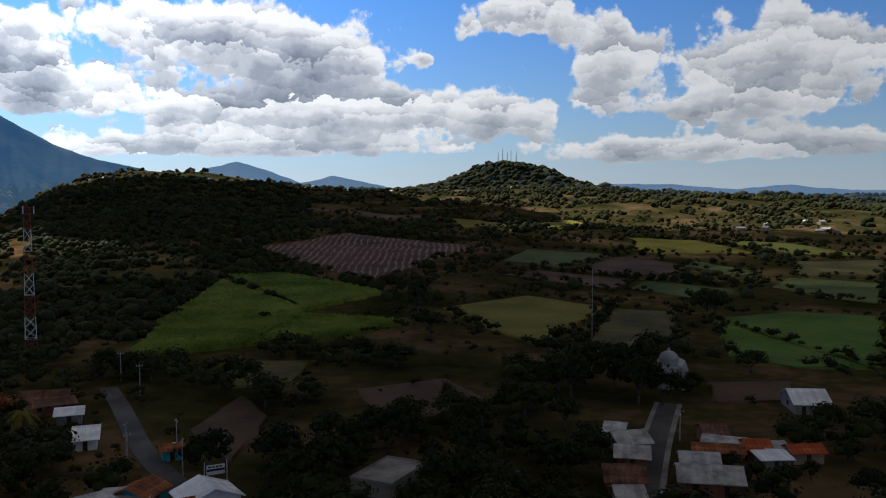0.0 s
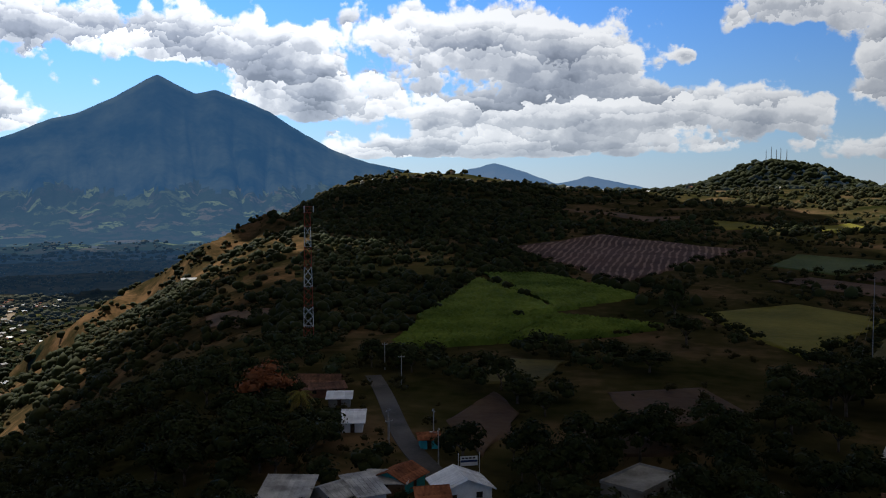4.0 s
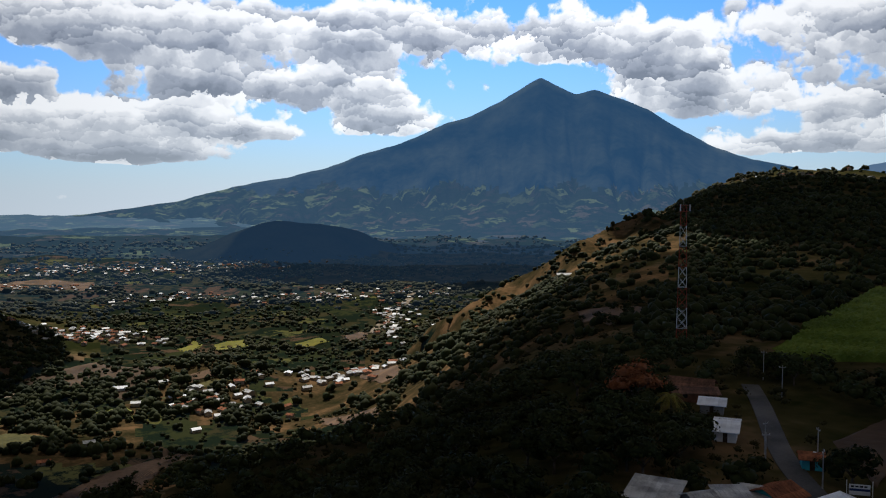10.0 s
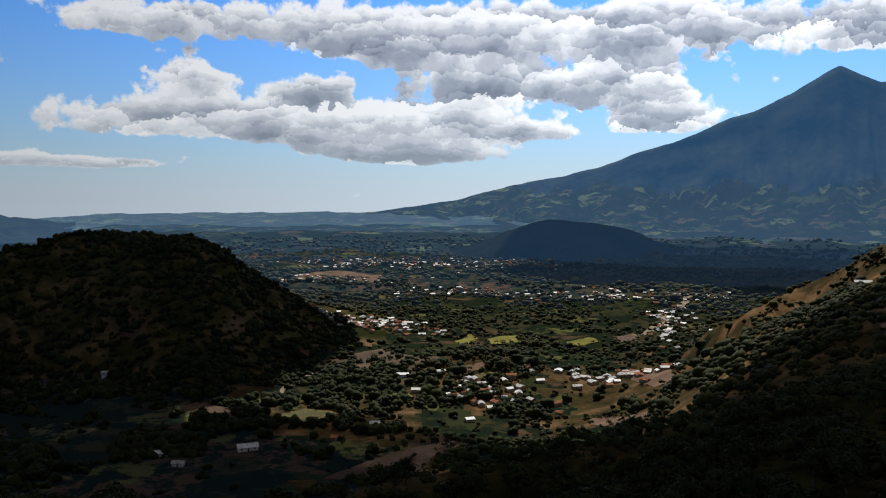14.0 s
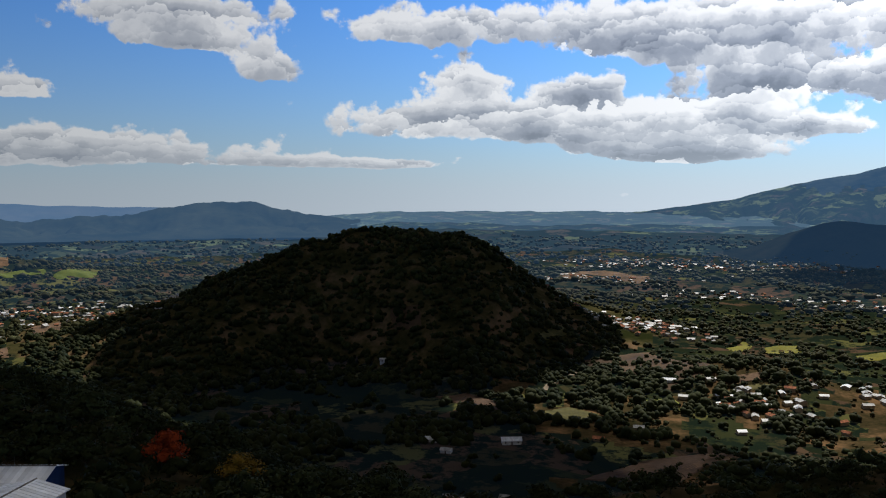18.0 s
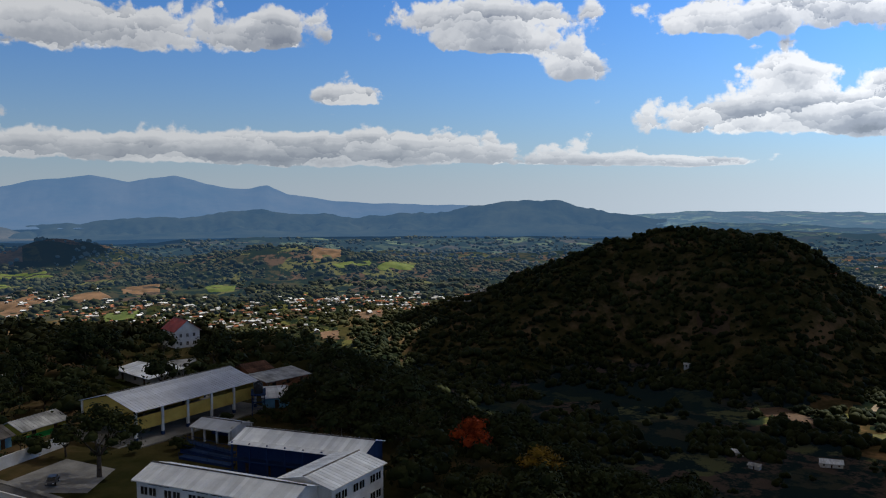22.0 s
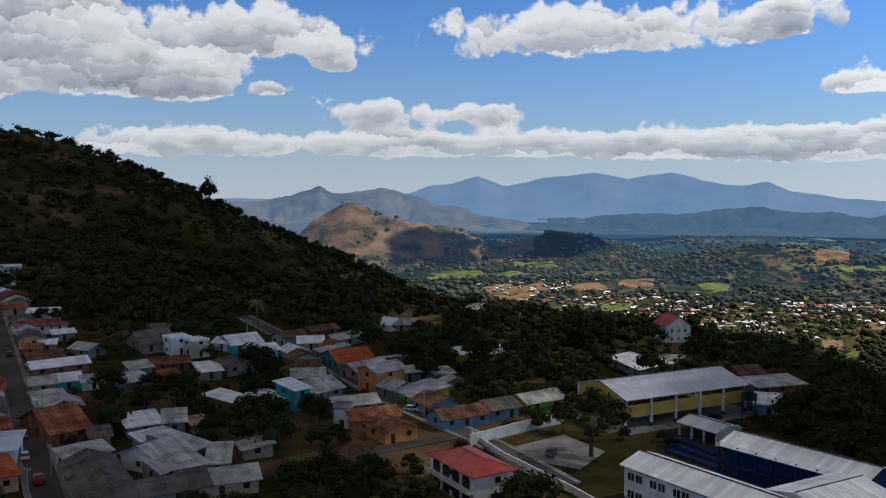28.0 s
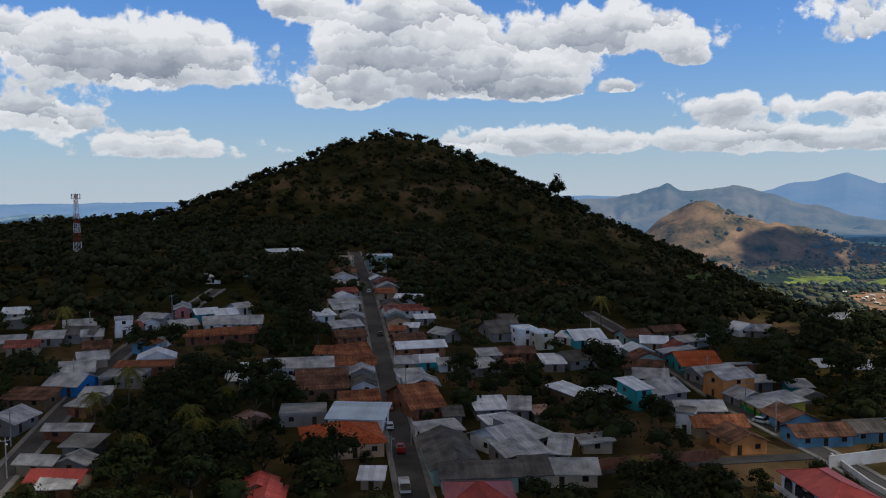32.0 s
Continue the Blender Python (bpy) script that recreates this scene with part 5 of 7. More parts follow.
def field(kind, *c):
    """A planted or bare plot between four corners, laid over the ground."""
    q = [Vector((c[i], c[i + 1])) for i in (0, 2, 4, 6)]
    n = 54 if kind == "cane" else 26
    tall = 1.8 if kind == "cane" else 0.5
    v = []
    for i in range(n + 1):
        for j in range(n + 1):
            a, b = i / n, j / n
            p = q[0].lerp(q[1], a).lerp(q[3].lerp(q[2], a), b)
            rim = i in (0, n) or j in (0, n)
            wob = 4.0 * math.sin(p.x * 0.31 + p.y * 0.27) + 3.0 * math.sin(p.x * 0.11) * math.cos(p.y * 0.13) if rim else 0
            x, y = p.x + wob, p.y + wob * 0.6
            z = float(height(x, y)) + (-1.5 if rim else tall)
            if kind == "cane":
                z += random.uniform(-0.8, 0.8)
            elif kind == "plowed" and not rim:
                z += 0.25 * (j % 2)
            v.append((x, y, z))
    names = {"cane": "tall green sugar cane standing in a field", "plowed": "ploughed red-brown field with pale furrows", "soil": "bare dark brown plot", "yellow": "yellow-green grass field", "green": "green crop field",
             "darkgreen": "dark green crop field", "lime": "bright lime green crop field", "drygreen": "half-dry olive pasture", "dry": "dry brown pasture", "hillside": "scorched brown hillside pasture"}
    ob = new("field", mesh_from("field", v, grid_faces(n + 1, n + 1).tolist(), (FIELD[kind],), kind != "cane"))
    if kind != "hillside":
        HEDGED.append(kind != "cane")
        PLOTS.append([(p.x, p.y) for p in q])
    return tagged(ob, names[kind], "field", kind="structure")


PLOTS, HEDGED = [], []
field("plowed", -138, 624, -84, 733, 39, 688, -44, 487)
field("cane", -129, 503, -95, 513, -30, 448, -62, 391)
field("cane", -120, 350, -127, 489, -62, 391, -109, 337)
field("cane", -108, 284, -117, 343, -61, 382, -73, 309)
field("cane", -73, 309, -61, 379, -14, 364, -32, 337)
field("yellow", -4, 406, 45, 447, 80, 412, 35, 304)
field("drygreen", 82, 409, 110, 397, 90, 327, 44, 286)
field("green", 39, 587, 65, 669, 129, 643, 79, 548)
field("soil", 81, 536, 128, 629, 169, 583, 139, 514)
field("soil", 33, 524, 60, 543, 116, 502, 97, 470)
field("green", 101, 470, 119, 502, 163, 466, 137, 423)
field("green", 159, 576, 180, 606, 198, 545, 190, 514)
field("green", 181, 476, 207, 513, 258, 494, 215, 412)
field("darkgreen", 120, 382, 163, 396, 202, 385, 141, 268)
field("darkgreen", 120, 382, 141, 268, 114, 275, 100, 294)
field("yellow", 161, 743, 213, 719, 237, 630, 147, 641)
field("lime", 225, 711, 254, 700, 318, 611, 256, 626)
field("drygreen", 246, 598, 311, 598, 275, 527, 215, 520)
field("drygreen", -69, 284, -43, 286, -45, 251, -63, 244)
field("hillside", -27, 244, 1, 259, 16, 225, -12, 209)
field("hillside", -31, 206, -12, 211, -3, 190, -24, 182)
field("hillside", -61, 204, -57, 237, -44, 214, -45, 174)
field("hillside", 79, 254, 106, 255, 97, 230, 73, 228)
field("dry", -215, 917, -132, 889, -8, 923, -47, 852)
field("yellow", -2, 880, 38, 878, 66, 819, 19, 808)
field("yellow", 88, 852, 136, 905, 158, 865, 107, 786)
field("dry", -229, 371, -212, 381, -193, 369, -200, 339)
field("dry", -544, 282, -568, 345, -547, 339, -534, 241)
field("lime", -719, 342, -718, 375, -702, 374, -700, 340)
field("soil", -806, 162, -801, 198, -738, 223, -718, 202)
field("drygreen", -709, 230, -719, 272, -687, 291, -670, 253)
field("dry", -741, 450, -737, 476, -719, 475, -725, 443)
field("drygreen", -716, 396, -715, 461, -701, 486, -708, 423)
field("soil", -856, 761, -902, 846, -829, 775, -816, 722)
field("dry", -1904, 685, -1982, 843, -1859, 917, -1720, 630)
field("soil", -1865, 779, -1914, 873, -1838, 908, -1640, 773)
field("yellow", -968, 574, -1014, 629, -988, 627, -928, 563)
field("yellow", -976, 633, -986, 692, -916, 646, -913, 597)
field("yellow", -889, 699, -871, 732, -843, 723, -859, 684)
field("dry", -934, 341, -952, 375, -933, 388, -904, 336)
field("drygreen", -955, 322, -1019, 387, -975, 373, -944, 325)
field("dry", -1064, 1357, -1212, 1697, -1149, 1670, -1019, 1325)
field("dry", -260, 403, -221, 383, -199, 359, -229, 360)
field("dry", -682, 622, -618, 618, -488, 510, -625, 577)
field("dry", -569, 473, -459, 441, -416, 403, -526, 443)
field("hillside", -906, 350, -923, 449, -760, 448, -728, 378)
field("dry", -1958, -595, -2748, -726, -1962, -519, -1893, -568)
field("green", -1942, -431, -2113, -367, -1964, -344, -1897, -415)
field("green", -1913, -533, -1990, -456, -1942, -431, -1885, -512)
field("dry", -1329, -333, -1342, -284, -1175, -253, -1202, -292)
field("dry", -1098, -322, -1110, -298, -1064, -285, -1061, -308)
field("dry", -1307, -986, -1501, -1002, -1396, -909, -1164, -858)
field("green", -1274, -736, -1279, -672, -1240, -651, -1183, -678)
field("green", -1675, -741, -1710, -678, -1608, -644, -1593, -692)
field("green", -1583, -1348, -1665, -1313, -1529, -1166, -1439, -1239)
field("green", -1820, -1307, -1886, -1226, -1810, -1170, -1698, -1213)
field("dry", -1607, -887, -1676, -832, -1583, -786, -1509, -827)
field("green", -460, -507, -520, -536, -517, -519, -456, -496)
field("green", -453, -493, -506, -515, -491, -490, -443, -476)
field("green", -1420, -1266, -1568, -1272, -1521, -1201, -1392, -1225)
field("green", -1779, -1284, -1876, -1244, -1826, -1168, -1690, -1194)
field("green", -1579, -1196, -1649, -1165, -1562, -1088, -1524, -1139)
field("dry", -1471, -927, -1504, -868, -1475, -826, -1401, -870)
field("dry", -1326, -1032, -1493, -1084, -1344, -936, -1263, -956)
field("soil", -541, 211, -570, 273, -574, 355, -517, 276)
field("hillside", -999, 151, -982, 185, -942, 181, -965, 149)

# ---- school, sports hall, chapel, towers ----
def gable(ob, a, b, depth, h, rise, roofmat, wallmat, over=0.5, ribs=1.0, wall=True, low=-1.0):
    """A pitched wing in the thing's own space: front eave from a to b, ridge along it."""
    a, b = Vector(a), Vector(b)
    u = (b - a).normalized()
    n = Vector((-u.y, u.x))
    L = (b - a).length
    m = Matrix(((u.x, n.x, 0, a.x), (u.y, n.y, 0, a.y), (0, 0, 1, 0), (0, 0, 0, 1)))
    body = Shape()
    if wall:
        v = [(0, 0, low), (0, depth, low), (0, depth, h), (0, depth / 2, h + rise), (0, 0, h)]
        body.add(v + [(L, q, r) for _, q, r in v], [(4, 3, 2, 1, 0), (5, 6, 7, 8, 9), (0, 5, 9, 4), (1, 2, 7, 6), (4, 9, 8, 3), (3, 8, 7, 2), (0, 1, 6, 5)])
        w = part("wall", body, wallmat, ob)
        w.matrix_basis = m
    k, t = rise / (depth / 2), 0.12
    eave, top, n = h - k * over + t, h + rise + t, max(1, round((L + 2 * over) / ribs))
    step = (L + 2 * over) / n
    for sg in (-1, 1):
        y0, y1 = (-over, depth / 2) if sg < 0 else (depth + over, depth / 2)
        sheet = Shape().slab(*((0, y0, eave), (step, y0, eave), (step, y1, top), (0, y1, top))[::1 if sg < 0 else -1], 0.08)
        sheet.slab(*((-0.05, y0, eave + 0.06), (0.05, y0, eave + 0.06), (0.05, y1, top + 0.06), (-0.05, y1, top + 0.06))[::1 if sg < 0 else -1], 0.07)
        me = mesh_from("roof_panel", sheet.v, sheet.f, (roofmat,), False)
        for i in range(n):
            r = new("roof_panel", me)
            r.parent = ob
            r.matrix_basis = m @ Matrix.Translation((-over + i * step, 0, 0))
    c = part("ridge_cap", Shape().rod((-over, depth / 2, h + rise + 0.15), (L + over, depth / 2, h + rise + 0.15), 0.16, 0.16, 6), ROOFS["dark"], ob, "grey ridge cap")
    c.matrix_basis = m
    g = part("gutter", Shape().box(-over, -over - 0.12, h - k * over - 0.05, L + over, -over, h - k * over + 0.1), TRIM, ob)
    g.matrix_basis = m
    return m, L


def on(m, ob):
    ob.matrix_basis = m @ ob.matrix_basis
    return ob


BLUE = plaster("dark_blue_paint", 0.016, 0.04, 0.115)
SCHOOL_ROOF = sheet_metal("pale_grey_school_roof", (0.6, 0.62, 0.65), (0.76, 0.78, 0.8), 0.5)
school = thing("school", -148, -55, 0, "white two-storey school with pale metal roofs round a blue yard", "school", z=0.0)
S = Vector((-148, -55))


def off(x, y):
    return (x - S.x, y - S.y)




def text_on(parent, words, mat, size, m):
    c = bpy.data.curves.new("lettering", "FONT")
    c.body, c.size, c.extrude = words, size, 0.03
    ob = new("lettering", c)
    deps = bpy.context.evaluated_depsgraph_get()
    me = bpy.data.meshes.new_from_object(ob.evaluated_get(deps))
    bpy.data.objects.remove(ob)
    me.materials.clear()
    me.materials.append(mat)
    ob = new("lettering", me)
    ob.parent = parent
    ob.matrix_basis = m
    return ob


FRONT, LF = gable(school, off(-139.2, -74.6), off(-130.9, -44.0), 9.4, 7.0, 1.5, SCHOOL_ROOF, WALLS["white"], 0.6)
SIDE, LS = gable(school, off(-138.6, -38.8), off(-153.6, -33.0), 11.5, 7.0, 1.3, SCHOOL_ROOF, WALLS["white"], 0.5)
BACK, LB = gable(school, off(-164.6, -66.0), off(-158.6, -38.0), 9.0, 7.0, 1.3, SCHOOL_ROOF, BLUE, 0.6)
for x, y, turn, w, d in ((-140, -58, 75, 32, 11), (-148, -41, 160, 18, 14), (-166, -51, 78, 30, 11), (-152, -55, 77, 30, 16)):
    claim(x, y, turn, w, d)
for m, L in ((FRONT, LF), (SIDE, LS)):
    n = int(L / 5.2)
    for fl in (0, 1):
        for i in range(n):
            for k in (-0.95, 0.95):
                on(m, window(school, (i + 0.5) * L / n + k, 0, 1.8 + 3.3 * fl, 1.7, 1.6, 0))
part("parapet_band", Shape().box(0.1, -0.03, 3.2, LF - 0.1, 0.02, 3.6), TRIM, school).matrix_basis = FRONT
text_on(school, "CENTRO ESCOLAR", GLASS, 0.55, FRONT @ pose(2.6, -0.04, 6.28, 90, 0, 0))
bars = Shape()
for i in range(3):
    bars.box(10.2 + 3.0 * i, -0.04, 6.3, 12.6 + 3.0 * i, 0.0, 6.66)
part("lettering_bar", bars, GLASS, school).matrix_basis = FRONT
base = part("wall_base", Shape().box(0, -0.04, -1, LF, 0.03, 0.9), BLUE, school, "blue painted wall base")
base.matrix_basis = FRONT
gal = Shape()
for i in range(8):
    gal.box(i * LB / 7 - 0.15, -1.9, -0.5, i * LB / 7 + 0.15, -1.6, 7.0)
gal.box(0, -1.9, 3.1, LB, 0, 3.35).box(0, -1.9, 4.1, LB, -1.8, 4.2)
part("gallery", gal, BLUE, school, "blue gallery with posts and rail").matrix_basis = BACK
part("roof_edge", Shape().slab((-0.6, -2.3, 6.75), (LB + 0.6, -2.3, 6.75), (LB + 0.6, -0.5, 7.0), (-0.6, -0.5, 7.0), 0.1), SCHOOL_ROOF, school).matrix_basis = BACK
for i in range(6):
    on(BACK, door(school, 2.5 + i * 4.8, 0, 1.1, 2.1, 0))
yard = tagged(new("pavement_yard", mesh_from("pavement_yard", Shape().box(-166, -72, -0.5, -140, -38, 0.12).v, Shape().box(-166, -72, -0.5, -140, -38, 0.12).f, (BLUE,), False)), "dark blue painted school yard", "pavement", kind="structure")

# sports hall: open sided, on posts, yellow upper wall
hall = thing("sports_hall", -198, -98, 0, "open yellow sports hall with a pale grey metal roof on posts", "sports hall", z=0.0)
S = Vector((-198, -98))
HALL_ROOF = sheet_metal("grey_blue_hall_roof", (0.48, 0.5, 0.55), (0.6, 0.62, 0.68), 0.45, 0.04)
HALL, LH = gable(hall, off(-180.8, -96.6), off(-215.3, -80.9), 20.0, 7.5, 2.6, HALL_ROOF, WALLS["yellow"], 0.6, 1.0, False)
for i in range(6):
    for y in (0.2, 19.8):
        on(HALL, part("post", Shape().box(i * LH / 5 - 0.3, y - 0.25, 1.2, i * LH / 5 + 0.3, y + 0.25, 7.5), TRIM, hall))
        on(HALL, part("post_foot", Shape().box(i * LH / 5 - 0.34, y - 0.29, -0.5, i * LH / 5 + 0.34, y + 0.29, 1.2), BLUE, hall, "dark blue post foot"))
for y in (0.2, 19.6):
    on(HALL, part("upper_wall", Shape().box(0, y, 2.8 if y < 1 else -0.5, LH, y + 0.2, 5.9), WALLS["yellow"], hall))
for x in (0.0, LH - 0.2):
    on(HALL, part("end_wall", Shape().add([(x, 0, 2.8), (x, 20, 2.8), (x, 20, 7.4), (x, 10, 9.9), (x, 0, 7.4), (x + 0.2, 0, 2.8), (x + 0.2, 20, 2.8), (x + 0.2, 20, 7.4), (x + 0.2, 10, 9.9), (x + 0.2, 0, 7.4)],
                                          [(4, 3, 2, 1, 0), (5, 6, 7, 8, 9), (0, 1, 6, 5), (1, 2, 7, 6), (2, 3, 8, 7), (3, 4, 9, 8), (4, 0, 5, 9)]), WALLS["yellow"], hall))
on(HALL, part("floor_slab", Shape().box(-2, -4, -0.6, LH + 2, 21, 0.3), PAVING, hall))
for i in range(6):
    on(HALL, part("stand_step", Shape().box(-3 - 0.9 * i, 0, -0.5, -2.1 - 0.9 * i, 20, 0.25 - 0.08 * i), PAVING, hall, "grey concrete stand"))
claim(-201, -100, 155, 46, 28)

canopy = thing("pavilion", -186, -77, 0, "small open pavilion with a white gabled roof", "pavilion", z=0.0)
S = Vector((-186, -77))
CAN, LC = gable(canopy, off(-185.5, -85.3), off(-182.2, -75.0), 8.2, 3.2, 1.1, SCHOOL_ROOF, WALLS["white"], 0.4, 1.0, False)
for i in range(4):
    for y in (0.2, 8.0):
        on(CAN, part("post", Shape().box(i * LC / 3 - 0.2, y - 0.2, -0.5, i * LC / 3 + 0.2, y + 0.2, 3.2), TRIM, canopy))
on(CAN, part("end_wall", Shape().box(LC - 0.2, 1, -0.5, LC, 7.5, 3.9), TRIM, canopy))
on(CAN, part("counter", Shape().box(1, 5.5, -0.5, LC - 1, 7.8, 1.4), BLUE, canopy, "dark blue counter"))
claim(-187, -78, 72, 13, 11)
for k in range(3):
    ramp = thing("access_ramp", -178 + 4.0 * k, -78 + 1.5 * k, 72, "blue concrete access ramp with handrails", "ramp", "access ramps", 0.0)
    part("slope", Shape().slab((-7, -0.9, 1.4 - 0.4 * k), (-7, 0.9, 1.4 - 0.4 * k), (7, 0.9, 0.5), (7, -0.9, 0.5), 1.2), BLUE, ramp)
    for y in (-0.9, 0.9):
        rail = Shape().rod((-7, y, 2.4 - 0.4 * k), (7, y, 1.5), 0.05)
        for i in range(8):
            rail.rod((-7 + 2 * i, y, 0.4), (-7 + 2 * i, y, 2.4 - 0.4 * k - (0.9 - 0.4 * k) * i / 7), 0.04)
        part("handrail", rail, BLUE, ramp)

# water tanks on a blue frame
tank = thing("water_tank_stand", -211, -78.5, 20, "two black water tanks on a blue steel frame", "water tank", z=0.0)
frame_s = Shape()
for x in (-3.4, 0, 3.4):
    for y in (-1.6, 1.6):
        frame_s.rod((x, y, -0.5), (x, y, 5.5), 0.12)
for z in (1.8, 3.6, 5.4):
    for y in (-1.6, 1.6):
        frame_s.rod((-3.4, y, z), (3.4, y, z), 0.09)
    for x in (-3.4, 0, 3.4):
        frame_s.rod((x, -1.6, z), (x, 1.6, z), 0.09)
part("frame", frame_s, BLUE, tank)
part("platform", Shape().box(-3.7, -1.9, 5.4, 3.7, 1.9, 5.55), BLUE, tank)
BLACK = stained("black_plastic", (0.012, 0.012, 0.013), (0.03, 0.03, 0.032), scale=1, rough=0.5)
for x in (-1.7, 1.7):
    tk = part("tank", Shape().lathe([(1.15, 5.55), (1.2, 5.7), (1.15, 6.3), (1.2, 6.5), (1.15, 7.2), (0.9, 7.6), (0.4, 7.8), (0.38, 7.9)], 18, x, 0), BLACK, tank, smooth=True)
    part("lid", Shape().lathe([(0.42, 7.88), (0.42, 7.98)], 12, x, 0), BLACK, tk)
claim(-211, -78, 20, 9, 6)

# white letters on the slope behind the school
letters = thing("hillside_letters", -186, -52, 150, "white stone letters laid out on the grass bank", "sign", z=0.2)
for i in range(9):
    part("letter", Shape().box(i * 1.25 - 5.5, -0.9, -0.3, i * 1.25 - 4.7, 0.9, 0.35), TRIM, letters)

# white church with a dome among the trees
STONE = plaster("grey_church_stone", 0.42, 0.41, 0.42)
chapel = thing("domed_church", 67.3, 246, -12, "pale grey church with a ribbed dome and small bell tower", "church")
part("nave", Shape().box(-6, 0, -1, 6, 22, 8).add([(-6, 0, 8), (6, 0, 8), (0, 0, 10.5), (-6, 22, 8), (6, 22, 8), (0, 22, 10.5)], [(0, 1, 2), (5, 4, 3), (1, 4, 5, 2), (3, 0, 2, 5)]), STONE, chapel)
part("crossing", Shape().box(-6.5, -2, -1, 2, 7, 9.2), STONE, chapel)
part("drum", Shape().lathe([(4.0, 9.0), (4.0, 11.6), (4.3, 11.7), (4.3, 12.0)], 16, -2, 2.5), STONE, chapel)
part("dome", Shape().lathe([(4.1 * math.cos(a), 12.0 + 3.7 * math.sin(a)) for a in (i * math.pi / 20 for i in range(10))], 20, -2, 2.5), ROOFS["concrete"], chapel, smooth=True)
part("lantern", Shape().lathe([(0.55, 15.5), (0.55, 16.4), (0.2, 16.9)], 10, -2, 2.5), STONE, chapel)
for i in range(8):
    a = i * math.tau / 8
    on(Matrix.Translation((-2 + 4.0 * math.cos(a), 2.5 + 4.0 * math.sin(a), 0)) @ pose(0, 0, 0, 0, 0, math.degrees(a) + 90), window(chapel, 0, 0, 10.3, 1.0, 1.2, 0))
part("bell_tower", Shape().box(3.2, -2.2, -1, 5.4, 0, 9.5).add([(3.2, -2.2, 9.5), (5.4, -2.2, 9.5), (5.4, 0, 9.5), (3.2, 0, 9.5), (4.3, -1.1, 12)], [(0, 1, 4), (1, 2, 4), (2, 3, 4), (3, 0, 4)]), STONE, chapel)
for x in (-4.5, -1.5, 4.3):
    window(chapel, x, -2 if x < 2 else -2.2, 4.5, 1.2, 2.2, 0)
door(chapel, 1.0, -2, 1.6, 3.0, 0)
chapel.scale = (0.7, 0.7, 0.7)
claim(67, 253, -12, 12, 20)


def lattice_tower(x, y, tall, foot, head, bands, label, top=True):
    ob = thing("radio_tower", x, y, 25, label, "radio tower")
    seg = tall / bands
    for i in range(bands):
        z0, z1 = i * seg, (i + 1) * seg
        h0, h1 = foot + (head - foot) * i / bands, foot + (head - foot) * (i + 1) / bands
        mat = STEEL_WHITE if i % 2 else STEEL_RED
        c0 = [(-h0, -h0, z0), (h0, -h0, z0), (h0, h0, z0), (-h0, h0, z0)]
        ring = Shape()
        for k in range(4):
            ring.rod(c0[k], c0[(k + 1) % 4], 0.06, 0.06, 4)
        section = part("mast_section", ring, mat, ob, "white lattice section" if i % 2 else "red lattice section")
        for cell in range(2):
            a0, a1 = z0 + seg * cell / 2, z0 + seg * (cell + 1) / 2
            r0, r1 = h0 + (h1 - h0) * cell / 2, h0 + (h1 - h0) * (cell + 1) / 2
            c0 = [(-r0, -r0, a0), (r0, -r0, a0), (r0, r0, a0), (-r0, r0, a0)]
            c1 = [(-r1, -r1, a1), (r1, -r1, a1), (r1, r1, a1), (-r1, r1, a1)]
            for k in range(4):
                j = (k + 1) % 4
                part("leg", Shape().rod(c0[k], c1[k], 0.11, 0.11, 5), mat, section)
                part("brace", Shape().rod(c0[k], c1[j], 0.06, 0.06, 4), mat, section)
                part("brace", Shape().rod(c0[j], c1[k], 0.06, 0.06, 4), mat, section)
    if top:
        for k in range(3):
            a = k * math.tau / 3
            part("antenna_panel", Shape().box(-0.2, -0.1, 0, 0.2, 0.1, 2.4), STEEL_WHITE, ob).matrix_basis = pose(2.2 * math.cos(a), 2.2 * math.sin(a), tall - 2.2, 0, 0, math.degrees(a))
            part("antenna_arm", Shape().rod((0, 0, tall - 1), (2.2 * math.cos(a), 2.2 * math.sin(a), tall - 1), 0.06), STEEL_RED, ob)
        part("head_frame", Shape().box(-1.6, -1.6, tall - 2.4, 1.6, 1.6, tall - 2.2).box(-1.6, -1.6, tall - 0.2, 1.6, 1.6, tall), STEEL_RED, ob)
    part("lightning_rod", Shape().rod((0, 0, tall), (0, 0, tall + 2.5), 0.04, 0.02), STEEL, ob)
    return ob


lattice_tower(-140, 287, 52, 1.9, 0.95, 7, "tall red and white lattice telephone mast on the slope")
lattice_tower(-27, -456, 33, 1.6, 0.6, 7, "red and white lattice mast at the edge of town")
slim = thing("slender_mast", 51.7, 293.7, 0, "thin grey guyed radio mast standing in a field", "mast")
part("pole", Shape().rod((0, 0, -1), (0, 0, 31), 0.16, 0.07), STEEL, slim)
for k in range(3):
    a = k * math.tau / 3
    part("guy_wire", Shape().rod((0, 0, 24), (12 * math.cos(a), 12 * math.sin(a), 0), 0.02, 0.02, 3), STEEL, slim)
for az, tall in ((-3.7, 14), (-4.0, 20), (-4.3, 15), (-4.55, 19), (-4.9, 16)):
    x, y = polar(az, 1985)
    m = thing("hilltop_mast", x, y, 0, "thin radio mast on the wooded hilltop", "mast", "hilltop masts")
    part("pole", Shape().rod((0, 0, -3), (0, 0, tall + 16), 0.9, 0.5), STEEL, m)

